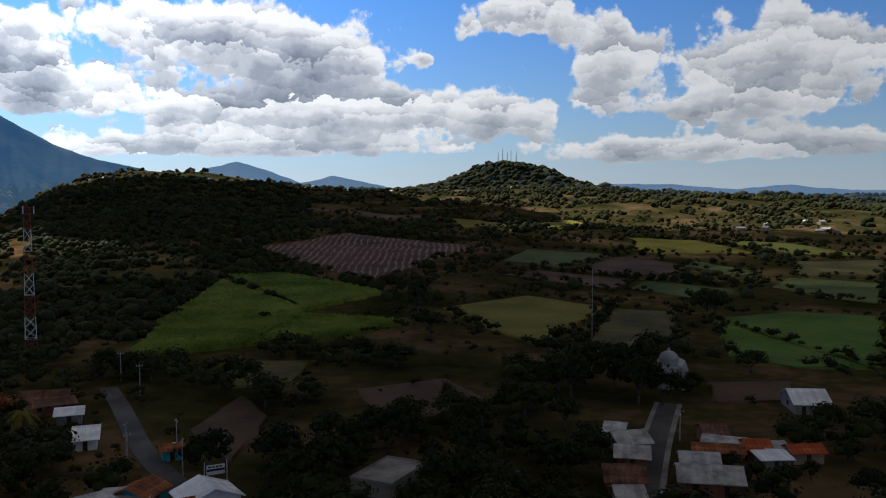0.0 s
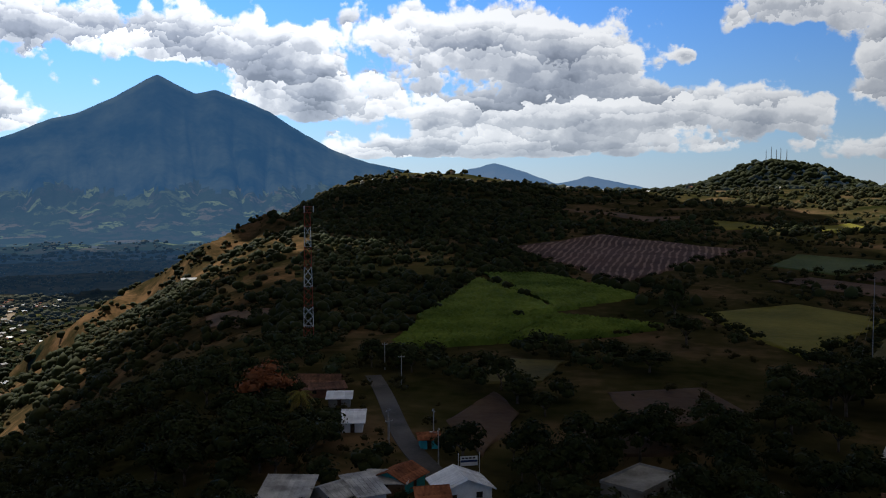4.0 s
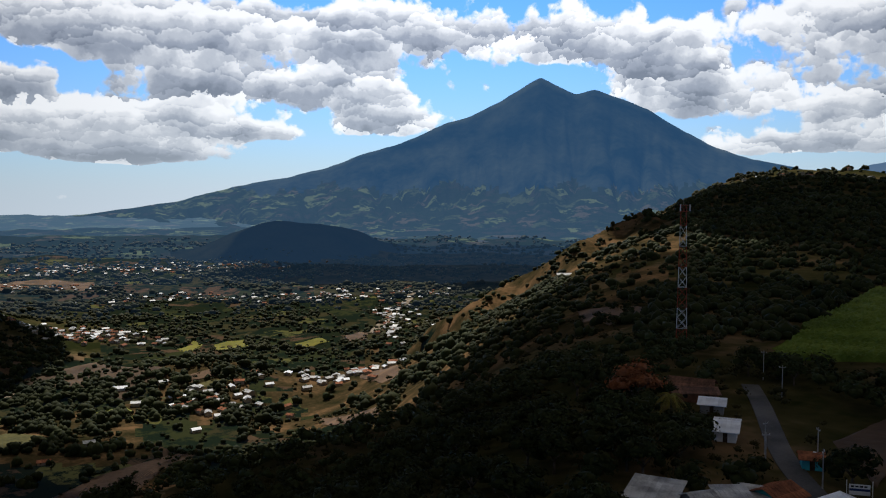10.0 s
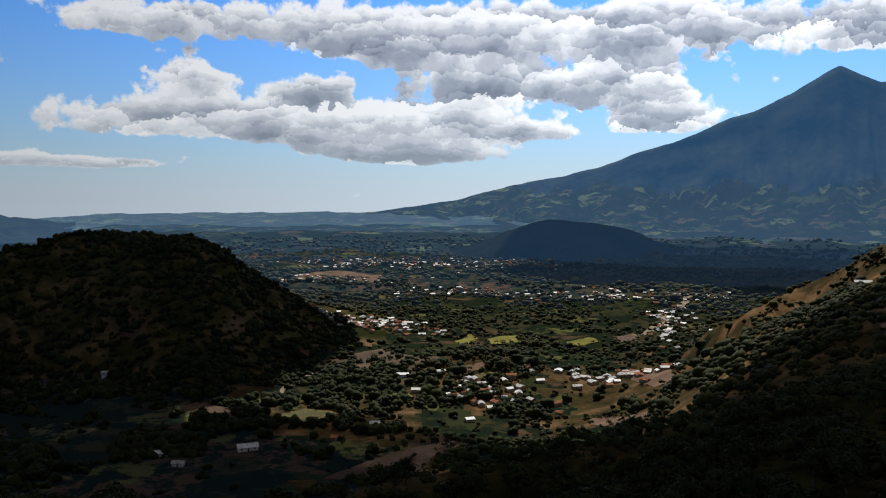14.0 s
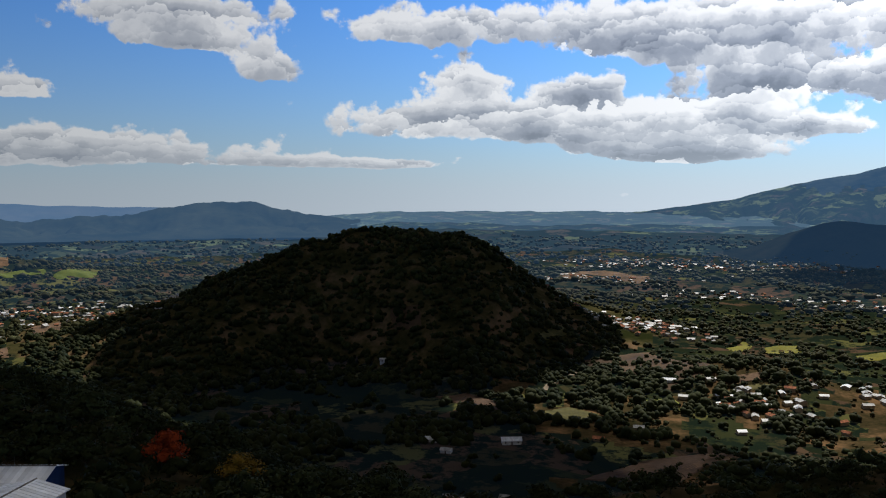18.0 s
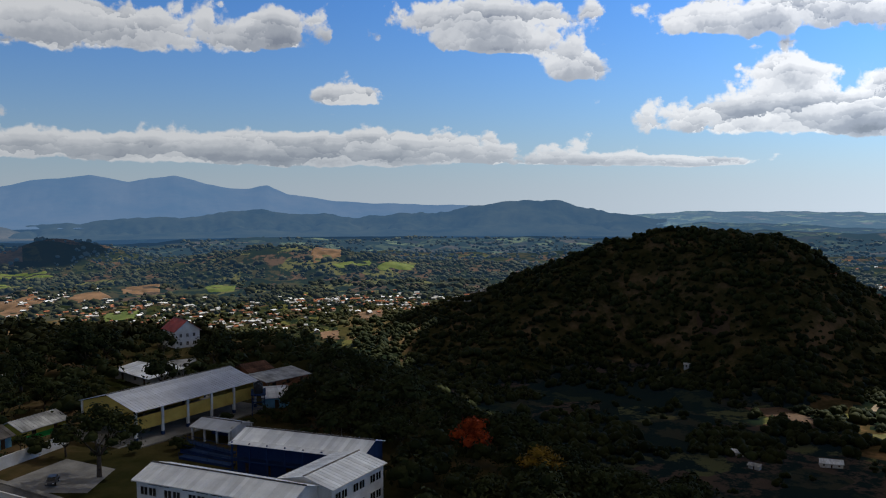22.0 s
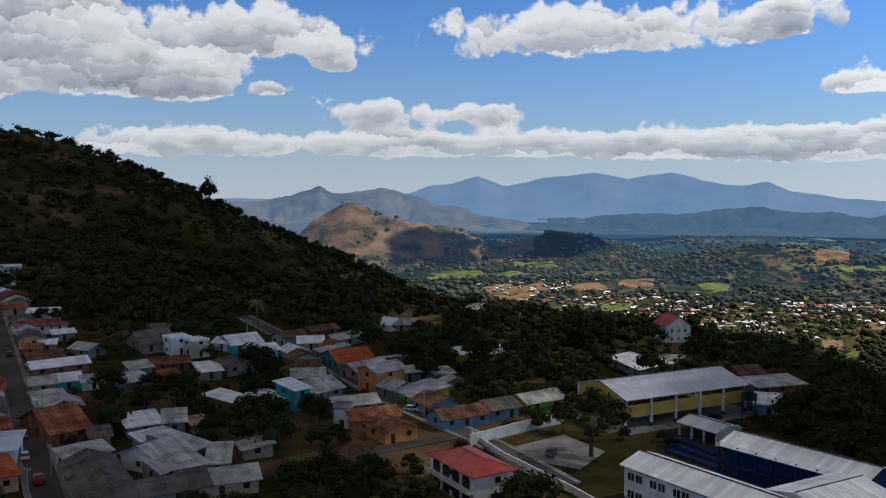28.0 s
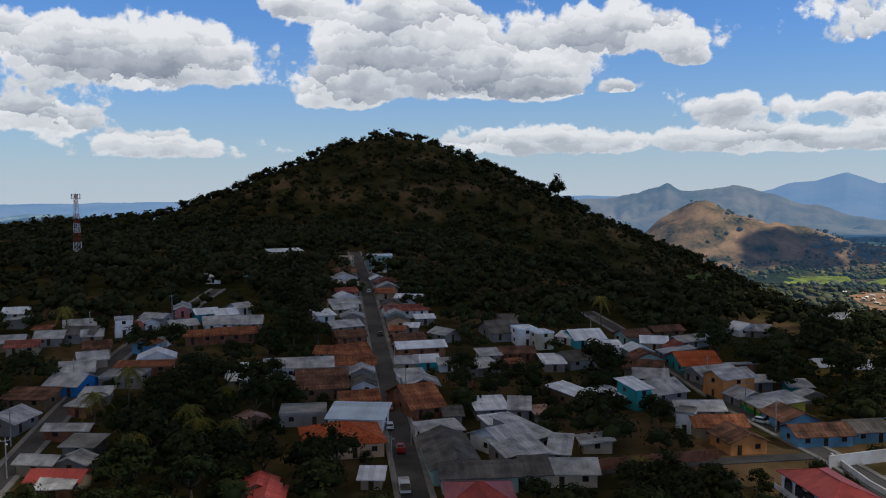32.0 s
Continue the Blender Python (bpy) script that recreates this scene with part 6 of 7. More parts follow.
# ---- walls, poles, cars and signs ----
def wall_run(name, label, points, tall, thick, mat, pier=0.0, piermat=None):
    """A free-standing wall in straight lengths, with piers where it has them."""
    x0, y0 = points[0]
    ob = thing(name, x0, y0, 0, label, "wall")
    z0 = float(height(x0, y0))
    for a, b in zip(points, points[1:]):
        L = math.dist(a, b)
        turn = math.degrees(math.atan2(b[1] - a[1], b[0] - a[0]))
        seg = part("wall_length", Shape().box(0, -thick / 2, -1.0, L, thick / 2, tall).box(0, -thick / 2 - 0.06, tall, L, thick / 2 + 0.06, tall + 0.1), mat, ob)
        seg.matrix_basis = pose(a[0] - x0, a[1] - y0, float(height(*a)) - z0, 0, 0, turn)
        if pier:
            n = max(1, round(L / pier))
            for i in range(n + 1):
                pr = part("pier", Shape().box(-0.22, -0.22, -1, 0.22, 0.22, tall + 0.35), piermat or mat, ob)
                pr.matrix_basis = pose(a[0] - x0 + (b[0] - a[0]) * i / n, a[1] - y0 + (b[1] - a[1]) * i / n, float(height(*a)) - z0, 0, 0, turn)
    return ob


wall_run("boundary_wall", "plain white plastered wall along the school lane", [(-147.1, -117.4), (-160.2, -115.4), (-177.4, -111.5)], 2.6, 0.25, WALLS["white"])
wall_run("boundary_wall", "low white wall beside the car park", [(-152.5, -121.2), (-144.8, -106.5), (-136.5, -84.4), (-131, -72)], 1.4, 0.25, WALLS["white"])
wall_run("brick_garden_wall", "red brick garden wall with piers along the lane", [(-100.3, -138.7), (-106.8, -137.1), (-122.1, -133.5), (-130.7, -131.8)], 2.4, 0.22, WALLS["brick"], 3.2)
wall_run("field_wall", "low grey block wall at the field's edge", [(4, 148), (9.1, 157.8), (15.4, 168.9)], 1.6, 0.2, WALLS["grey"])
for az, d0, d1 in ((108.5, 182, 214), (104.5, 190, 216)):
    a, b = polar(az, d0), polar(az - 6, d1)
    fence = thing("wire_fence", *a, 0, "wire fence on thin grey posts up the grass bank", "fence", "wire fences")
    n = 9
    pts = [(a[0] + (b[0] - a[0]) * i / n - a[0], a[1] + (b[1] - a[1]) * i / n - a[1]) for i in range(n + 1)]
    z0 = float(height(*a))
    for i, q in enumerate(pts):
        part("post", Shape().rod((*q, -0.5), (*q, 2.0), 0.06, 0.06, 5), STEEL, fence)
        if i:
            for z in (0.6, 1.2, 1.9):
                part("wire", Shape().rod((*pts[i - 1], z), (*q, z), 0.025, 0.025, 3), STEEL, fence)

lot_s = Shape().add([(-150.5, -110, 0.14), (-147.5, -102, 0.14), (-149, -90, 0.14), (-163, -92, 0.14), (-168, -106, 0.14)], [(4, 3, 2, 1, 0)])
tagged(new("pavement_car_park", mesh_from("pavement_car_park", lot_s.v, lot_s.f, (PAVING,), False)), "pale concrete car park inside the school wall", "pavement", kind="structure")
claim(-156, -100, 0, 20, 22)


def utility_pole(x, y, tall, lamp=False):
    ob = thing("utility_pole", x, y, random.uniform(0, 180), "grey concrete utility pole beside the street", "utility pole", "utility poles")
    part("shaft", Shape().rod((0, 0, -0.5), (0, 0, tall), 0.17, 0.1, 7), POLE, ob)
    part("crossarm", Shape().box(-0.9, -0.06, tall - 0.7, 0.9, 0.06, tall - 0.55), STEEL, ob)
    for k in (-0.8, 0, 0.8):
        part("insulator", Shape().rod((k, 0, tall - 0.55), (k, 0, tall - 0.3), 0.06, 0.05, 5), TRIM, ob)
    if lamp:
        arm = part("lamp_arm", Shape().rod((0, 0, tall - 1.2), (0, 1.4, tall - 0.9), 0.05, 0.04, 5), STEEL, ob)
        part("lamp_head", Shape().box(-0.15, 1.3, tall - 1.0, 0.15, 1.9, tall - 0.85), TRIM, arm)


for i, (x, y, tall) in enumerate(((-84.7, 235.1, 9.5), (-58.6, 184.2, 8), (-69.5, 183.5, 7.5), (-52.8, 169.3, 8), (-66.1, 175.1, 7.5), (-97.6, 255.1, 9), (54.8, 194.3, 7.5), (2.6, -206.5, 8), (-12.6, -245.6, 8.5), (3.3, -185.2, 8.5), (-67.4, -158.2, 7),
                                  (-77.1, -169.8, 6.5), (-180.5, -243.5, 8.5), (-21.2, -306.2, 7.5), (-50, -320.2, 8), (-157.5, -140.5, 8), (-178, -184, 8), (-100.5, -233, 8), (-118, -280, 8), (-135, -330, 8), (-150, -375, 8), (-92, -206, 8), (-191, -100, 8), (-166, -158, 8))):
    utility_pole(x, y, tall, i % 3 == 0)


def car(x, y, turn, kind, paint, label):
    ob = thing("pickup_truck" if kind == "pickup" else "lorry" if kind == "lorry" else "car", x, y, turn, label, "truck" if kind == "lorry" else "car", "parked vehicles", float(height(x, y)) + 0.22)
    long = {"car": 4.3, "pickup": 5.1, "lorry": 6.5}[kind]
    w, s = 0.88 if kind != "lorry" else 1.05, long / 2
    b = Shape()
    prof = [(-s, 0.35), (-s, 0.85), (-s + 0.15, 0.95), (s - 1.15, 0.98), (s - 0.1, 0.85), (s, 0.6), (s, 0.35)] if kind != "lorry" else [(-s, 0.5), (-s, 1.1), (s - 1.7, 1.15), (s - 0.1, 1.2), (s, 1.0), (s, 0.5)]
    n = len(prof)
    b.add([(px_, -w, pz) for px_, pz in prof] + [(px_, w, pz) for px_, pz in prof], [tuple(range(n)), tuple(range(2 * n - 1, n - 1, -1))] + [(i, n + i, n + (i + 1) % n, (i + 1) % n) for i in range(n)])
    part("body", b, paint, ob)
    c0, c1 = {"car": (-1.7, 0.75), "pickup": (-0.5, 1.2), "lorry": (1.5, 3.1)}[kind]
    top = 1.5 if kind != "lorry" else 2.3
    base = 0.95 if kind != "lorry" else 1.15
    g = Shape().add([(c0, -w * 0.95, base), (c1 + 0.45, -w * 0.95, base), (c1 + 0.45, w * 0.95, base), (c0, w * 0.95, base), (c0 + 0.3, -w * 0.8, top - 0.08), (c1 - 0.2, -w * 0.8, top - 0.08), (c1 - 0.2, w * 0.8, top - 0.08), (c0 + 0.3, w * 0.8, top - 0.08)],
                    [(0, 1, 5, 4), (1, 2, 6, 5), (2, 3, 7, 6), (3, 0, 4, 7), (4, 5, 6, 7)])
    part("cab_glass", g, GLASS, ob)
    part("roof", Shape().box(c0 + 0.25, -w * 0.82, top - 0.08, c1 - 0.15, w * 0.82, top), paint, ob)
    if kind != "car":
        for y0, y1 in ((-w, -w + 0.08), (w - 0.08, w)):
            part("bed_side", Shape().box(-s, y0, 0.9, c0 - 0.1, y1, 1.45), paint, ob)
        part("tailgate", Shape().box(-s, -w + 0.08, 0.9, -s + 0.08, w - 0.08, 1.45), paint, ob)
    for wx in (-s + 0.85, s - 0.9):
        for wy in (-w, w):
            wh = part("wheel", Shape().rod((wx, wy - 0.1, 0.33), (wx, wy + 0.1, 0.33), 0.33, 0.33, 12), TYRE, ob)
            part("rim", Shape().rod((wx, wy - 0.12, 0.33), (wx, wy + 0.12, 0.33), 0.18, 0.18, 8), STEEL, wh)
    for wy in (-w * 0.7, w * 0.7):
        part("headlight", Shape().box(s - 0.03, wy - 0.16, 0.62, s + 0.02, wy + 0.16, 0.78), TRIM, ob)
        part("tail_light", Shape().box(-s - 0.02, wy - 0.12, 0.65, -s + 0.03, wy + 0.12, 0.82), STEEL_RED, ob)


TYRE = stained("tyre_rubber", (0.012, 0.012, 0.012), (0.025, 0.025, 0.025), scale=2)


def paint(name, r, g, b):
    return stained(name, (r * 0.85, g * 0.85, b * 0.85), (r, g, b), scale=0.6, rough=0.3, bump=0, spec=0.5)


RED_CAR, WHITE_CAR, DARK_CAR, RUST_CAR = paint("red_car_paint", 0.4, 0.02, 0.02), paint("white_car_paint", 0.65, 0.65, 0.65), paint("dark_car_paint", 0.03, 0.03, 0.035), paint("orange_car_paint", 0.4, 0.1, 0.03)
ALONG = math.degrees(math.atan2(-68, -25))
car(-73.4, -167.3, ALONG, "pickup", RED_CAR, "red pickup truck standing on the street")
car(-64.6, -145.5, ALONG + 180, "lorry", WHITE_CAR, "small lorry with a white cab on the street")
car(-87.6, -201.6, ALONG, "car", DARK_CAR, "dark car parked along the street")
car(-83.5, -197.5, ALONG + 180, "pickup", RUST_CAR, "orange loaded pickup by the kerb")
car(-77.6, -183.2, ALONG, "car", WHITE_CAR, "white car parked by the kerb")
car(-111.5, -271, ALONG, "car", DARK_CAR, "dark car parked further up the street")
car(-133.5, -337, ALONG, "car", WHITE_CAR, "white car parked further up the street")
car(-152.7, -99.6, 20, "car", DARK_CAR, "dark car with a pale roof in the car park")
car(-160.6, -147.5, 110, "car", WHITE_CAR, "white car standing by the blue house")

# banner at the roadside
banner = thing("roadside_banner", -45, 165.2, 27, "white roadside banner with blue stripe between two posts", "sign")
for x in (-2.2, 2.2):
    part("post", Shape().rod((x, 0, -0.5), (x, 0, 4.6), 0.08, 0.07, 6), TRIM, banner)
part("panel", Shape().box(-1.8, -0.04, 1.9, 1.8, 0.04, 3.9), TRIM, banner)
part("stripe", Shape().box(-1.75, -0.07, 2.65, 1.75, -0.03, 3.1), BLUE, banner, "blue stripe without readable writing")
for i in range(4):
    part("lettering_bar", Shape().box(-1.5 + 0.75 * i, -0.06, 3.35, -0.95 + 0.75 * i, -0.03, 3.65), GLASS, banner)

# round-headed arches of the red-roofed house: dark sheets stand in for shaded openings
ARCH_HOUSE = [o for o in bpy.data.objects if o.get("label") == "large white building with a red metal roof"]
for ob in ARCH_HOUSE[:1]:
    for fl in (0, 1):
        for i in range(4):
            x = -5.4 + 3.6 * i
            s = Shape()
            ring = [(1.3 * math.cos(a), 1.3 * math.sin(a)) for a in (k * math.pi / 10 for k in range(11))]
            v = [(x - 1.3, -4.52, 0.2), *[(x - c, -4.52, 1.5 + q) for c, q in ring], (x + 1.3, -4.52, 0.2)]
            s.add([(a, b, c + 3.1 * fl) for a, b, c in v], [tuple(range(len(v)))[::-1]])
            part("arch_opening", s, GLASS, ob, "dark arched sheet in place of a shaded opening")
    part("balcony", Shape().box(-8, -5.7, 2.9, 8, -4.4, 3.1).box(-8, -5.75, 3.1, 8, -5.6, 3.95), TRIM, ob)
    for i in range(14):
        part("baluster", Shape().rod((-7.8 + 1.2 * i, -5.68, 3.0), (-7.8 + 1.2 * i, -5.68, 4.0), 0.1, 0.1, 6), TRIM, ob)


# tall white house with a red roof at the edge of the valley
wx, wy = polar(115.2, 332)
white_house = thing("white_gabled_house", wx, wy, 115.2 + 24, "tall white gabled house with a red roof above the valley", "house")
claim(wx, wy, 115.2 + 24, 14, 12)
gable(white_house, (4.8, -5), (4.8, 6), 9.6, 6.4, 3.6, ROOFS["red"], WALLS["white"])
for x in (-2.6, 0.0, 2.6):
    for z in (1.6, 4.6):
        window(white_house, x, -5, z, 1.0, 1.4, 0)

# ---- trees ----
rng = np.random.default_rng(7)


def ico(level):
    b = bmesh.new()
    bmesh.ops.create_icosphere(b, subdivisions=level, radius=1.0)
    v = np.array([p.co[:] for p in b.verts])
    f = np.array([[p.index for p in q.verts] for q in b.faces])
    b.free()
    return v, f


ICO2, ICO1 = ico(2), ico(1)


def lobes(n, spread, size, r):
    """Centres and radii of the clumps of one crown, about 1 across, standing on 0."""
    out = []
    for i in range(n):
        a, d = i * 2.4 + r.uniform(-0.4, 0.4), spread * math.sqrt((i + 0.3) / n)
        z = 0.55 + 0.38 * (1 - (d / spread) ** 2) * r.uniform(0.6, 1.15) + r.uniform(-0.12, 0.1)
        out.append((np.array([math.cos(a) * d, math.sin(a) * d, z]), size * r.uniform(0.75, 1.2)))
    return out


def lump(c, rad, r, squash=0.8, ball=None):
    v, f = ball or ICO2
    j = 1 + r.normal(0, 0.19, len(v))
    return np.stack([v[:, 0] * j, v[:, 1] * j, v[:, 2] * j * squash], -1) * rad + c, f


def leaves(c, rad, count, size, r, squash=0.8):
    """Small four-cornered leaf sprays on the skin of a clump."""
    d = r.normal(size=(count, 3))
    d /= np.linalg.norm(d, axis=1)[:, None]
    d[:, 2] = np.where(d[:, 2] < -0.5, -d[:, 2], d[:, 2])
    p = c + d * rad * r.uniform(0.72, 1.32, (count, 1)) * np.array([1, 1, squash])
    t = np.cross(d, r.normal(size=(count, 3)))
    t /= np.linalg.norm(t, axis=1)[:, None]
    u = np.cross(d, t) * 0.75 + d * r.uniform(-0.6, 0.6, (count, 1))
    s = size * r.uniform(0.6, 1.3, (count, 1))
    v = np.stack([p - t * s, p - u * s * 0.6, p + t * s, p + u * s * 0.6], 1).reshape(-1, 3)
    return v, np.arange(count * 4).reshape(-1, 4)


def gather(parts_):
    vs, fs, k = [], [], 0
    for v, f in parts_:
        vs.append(v)
        fs += (f + k).tolist()
        k += len(v)
    return np.concatenate(vs), fs


def crown_mesh(seed, n, spread, size, sprays, leaf, mat):
    r = np.random.default_rng(seed)
    bits = []
    for c, rad in lobes(n, spread, size, r):
        bits += [lump(c, rad * 0.62, r, 0.8, ICO1), leaves(c, rad, int(sprays * 1.15), leaf * 1.1, r)]
    v, f = gather(bits)
    return mesh_from("crown", v.tolist(), f, (mat,), False)


def trunk_mesh(seed, bare=False):
    r = random.Random(seed)
    s = Shape().rod((0, 0, -0.15), (0.02, 0.01, 0.32), 0.035, 0.024, 7)
    for i in range(5):
        a = i * math.tau / 5 + r.uniform(-0.4, 0.4)
        mid = (0.14 * math.cos(a), 0.14 * math.sin(a), 0.5)
        s.rod((0.02, 0.01, 0.3), mid, 0.018, 0.011, 5).rod(mid, (0.3 * math.cos(a + 0.3), 0.3 * math.sin(a + 0.3), 0.72), 0.011, 0.004, 4)
    return mesh_from("trunk", s.v, s.f, (BARK,), True)


CROWNS = [crown_mesh(20 + i, n, sp, sz, 36, 0.046, LEAF) for i, (n, sp, sz) in enumerate(((13, 0.36, 0.19), (10, 0.3, 0.2), (16, 0.42, 0.17), (9, 0.26, 0.22), (12, 0.33, 0.2)))]
TRUNKS = [trunk_mesh(i) for i in range(3)]
SEEN_TREES = []


def tree(x, y, tall, wide, crown=None, label="dark green broad-leaved tree with a dense round crown", name="tree", turn=None):
    ob = new(name)
    ob.matrix_world = Matrix.Translation((x, y, float(height(x, y)))) @ pose(0, 0, 0, 0, 0, random.uniform(0, 360) if turn is None else turn) @ Matrix.Diagonal((wide, wide, tall, 1))
    tagged(ob, label, "tree", "trees of the town")
    t = new("trunk", random.choice(TRUNKS))
    c = new("crown", crown or random.choice(CROWNS))
    t.parent = c.parent = ob
    SEEN_TREES.append((x, y))
    return ob


def crown_of(seed, mat, n=13, sprays=50):
    return crown_mesh(seed, n, 0.37, 0.18, sprays, 0.036, mat)


tree(-110.6, 200.5, 11, 15, crown_of(61, RUST_LEAF, 16), "broad tree with rust-red foliage beside the road")
tree(-178.5, -18.9, 9, 10, crown_of(62, FLAME), "small tree in scarlet blossom on the slope")
tree(-166, -4, 8, 11, crown_of(63, YELLOW_LEAF), "small tree with yellowish foliage on the slope")
tree(-158.1, -92.8, 14.5, 17, crown_mesh(64, 22, 0.45, 0.12, 46, 0.03, LEAF), "airy green tree beside the school car park", turn=20)
tree(-416.5, -612.2, 25, 17, CROWNS[2], "tall lone tree on the flank of the hill")
for x, y, tall, wide in ((48.6, 240, 13, 14), (55, 236, 11, 12), (42, 250, 14, 15), (60, 262, 11, 13), (36, 236, 12, 14), (28, 237.8, 9, 11), (21, 214, 8, 11), (29.5, 203.6, 8, 10), (-11.3, 381, 16, 15), (-5.3, 328, 12, 16), (2.2, 208.6, 8, 13), (9, 203.6, 7, 10),
                         (-27.6, 285, 8, 12), (-15.6, 276, 7, 14), (-47.6, 225, 7, 11), (-38, 213.7, 6, 9), (115, 370, 16, 17), (122, 380, 12, 14), (98, 268, 7, 13), (37, 286, 9, 13), (59, 226, 10, 10), (66, 231, 7, 9), (71, 240, 6, 8), (53, 228, 13, 13), (-103, 257, 9, 11), (-95, 259, 8, 10), (-88, 254, 7, 9)):
    tree(x, y, tall, wide)
BOUGAIN = leafy("bougainvillea_blossom", (0.16, 0.01, 0.06), (0.3, 0.03, 0.12))
tree(-124, -88, 4.5, 5.5, crown_of(65, BOUGAIN, 9), "magenta bougainvillea bush beside the white wall", "bougainvillea_bush")
tree(-205, -55, 11, 16, None, "wide green tree above the grass bank")
tree(-196, -45, 10, 14, None, "wide green tree above the grass bank")


def palm(x, y, tall):
    ob = thing("coconut_palm", x, y, random.uniform(0, 360), "tall coconut palm with yellowing fronds", "palm", "palms")
    part("trunk", Shape().rod((0, 0, -0.5), (0.2, 0.1, tall * 0.5), 0.22, 0.17, 8).rod((0.2, 0.1, tall * 0.5), (0.5, 0.1, tall), 0.17, 0.12, 8), BARK, ob)
    for i in range(15):
        a, lean, reach = i * 2.4, 1.1 - i * 0.1, 3.6 + 0.3 * (i % 4)
        go, s = Vector((math.cos(a), math.sin(a), 0)), Shape()
        side = Vector((-math.sin(a), math.cos(a), 0))

        def rib(k):
            return go * reach * k * math.cos(lean * (1 - k)) + Vector((0, 0, reach * (k * math.sin(lean) - 1.15 * k * k)))

        for k in range(11):
            p, q = rib(k / 11), rib((k + 1) / 11)
            long = 1.35 * math.sin(0.5 + k * 0.24)
            s.add([p - side * 0.03, p + side * 0.03, q + side * 0.02, q - side * 0.02], [(0, 1, 2, 3)])
            for e in (-1, 1):
                tip = p.lerp(q, 0.9) + side * e * long * 0.8 + go * 0.25 - Vector((0, 0, long * 0.55))
                s.add([p, p.lerp(q, 0.8), tip], [(0, 1, 2)])
        part("frond", s, PALM_LEAF, ob).matrix_local = pose(0.5, 0.1, tall)
    SEEN_TREES.append((x, y))


for x, y, tall in ((-22.9, -216.3, 12), (-19.9, -174.2, 9), (-15.1, -211, 8), (-14, -301.7, 10), (-32, -190, 9), (-45, -205, 8), (-40, -178, 8), (-196, -258, 11), (-95, 190, 8), (-34, -183, 8), (-106, -128, 5)):
    palm(x, y, tall)

ROADS = np.array(ROAD_SPOTS)


def free(x, y, gap=0.0):
    if np.any(np.hypot(ROADS[:, 0] - x, ROADS[:, 1] - y) < ROADS[:, 2] + gap):
        return False
    return not occupied(x, y, gap + 1.0)


# broad old trees that stand between the houses
for x, y, tall, wide in ((-17.3, -164, 11, 12), (-23, -178, 12, 13), (-28, -166, 11, 13), (-36, -169, 10, 11), (-30, -198, 9, 11), (-27, -156, 10, 12), (-22, -192, 10, 11), (-36, -157, 11, 13), (-34, -222, 9, 10),
                         (-43, -231, 9, 10), (-49, -226, 10, 12), (-55, -220, 10, 12), (-57, -210, 10, 11), (-50, -200, 11, 13), (-62, -229, 8, 9), (-51, -157, 10, 11), (-56, -160, 9, 10), (-48, -147, 9, 11), (-44, -151, 8, 10),
                         (-94, -306, 11, 13), (-91, -290, 12, 14), (-80, -269, 11, 13), (-92, -325, 11, 13), (-86, -262, 10, 11), (-112, -330, 9, 11), (-76, -290, 9, 11), (-64, -302, 8, 10), (-42, -272, 10, 12), (-33, -272, 9, 11),
                         (-68, -255, 10, 12), (-70, -243, 10, 12), (-155, -205, 11, 12), (-150, -194, 10, 12), (-128, -178, 9, 11), (-119, -160, 10, 12), (-127, -163, 9, 11), (-130, -186, 8, 10), (-211, -217, 9, 11), (-203, -205, 9, 10),
                         (-199, -186, 10, 12), (-206, -160, 13, 14), (-214, -152, 12, 13), (-224, -155, 12, 14), (-200, -145, 11, 12), (-232, -190, 11, 13), (-252, -206, 12, 14), (-262, -196, 11, 13), (-240, -200, 10, 12), (-197, -292, 10, 12),
                         (-180, -252, 8, 10), (-158, -262, 9, 11), (-104, -197, 9, 10), (-110, -190, 9, 10), (-100, -122, 7, 9), (-106, -119, 8, 9), (-112, -114, 7, 9), (-137, -134, 7, 8), (-83, -158, 8, 9), (-262, -150, 12, 14),
                         (-250, -150, 13, 14), (-270, -165, 12, 13), (-272, -135, 11, 13), (-225, -112, 11, 12), (-262, -112, 11, 13), (-220, -60, 11, 14), (-212, -40, 11, 14), (-200, -28, 10, 13)):
    if free(x, y, 0.5):
        tree(x, y, tall, wide)


def in_the_way(x, y, tall):
    """Whether a tree here would stand before a house or street, seen from the hovering camera's side."""
    d = math.hypot(x, y)
    reach = d * (tall - 2.6) / (EYE - 4)
    n = max(1, int(reach / 3.5))
    for i in range(1, n + 1):
        k = 1 + reach * i / n / d
        if occupied(x * k, y * k, 0.3):
            return True
    k = 1 + d * tall * 0.7 / EYE / d
    for i in (0.35, 0.7, 1.0):
        q = 1 + (k - 1) * i
        if np.any(np.hypot(ROADS[:, 0] - x * q, ROADS[:, 1] - y * q) < ROADS[:, 2] + 0.5):
            return True
    return False


def inside(px, py, poly):
    ok = np.zeros(len(px), bool)
    j = len(poly) - 1
    for i in range(len(poly)):
        (xi, yi), (xj, yj) = poly[i], poly[j]
        ok ^= ((yi > py) != (yj > py)) & (px < (xj - xi) * (py - yi) / ((yj - yi) or 1e-9) + xi)
        j = i
    return ok


def scatter(count, d0, d1, az0, az1, power=2.0):
    d = (d0 ** power + (d1 ** power - d0 ** power) * rng.random(count)) ** (1 / power)
    a = np.radians(rng.uniform(az0, az1, count))
    x, y = -np.sin(a) * d, np.cos(a) * d
    keep = np.ones(count, bool)
    for poly in PLOTS:
        keep &= ~inside(x, y, poly)
    return x[keep], y[keep]


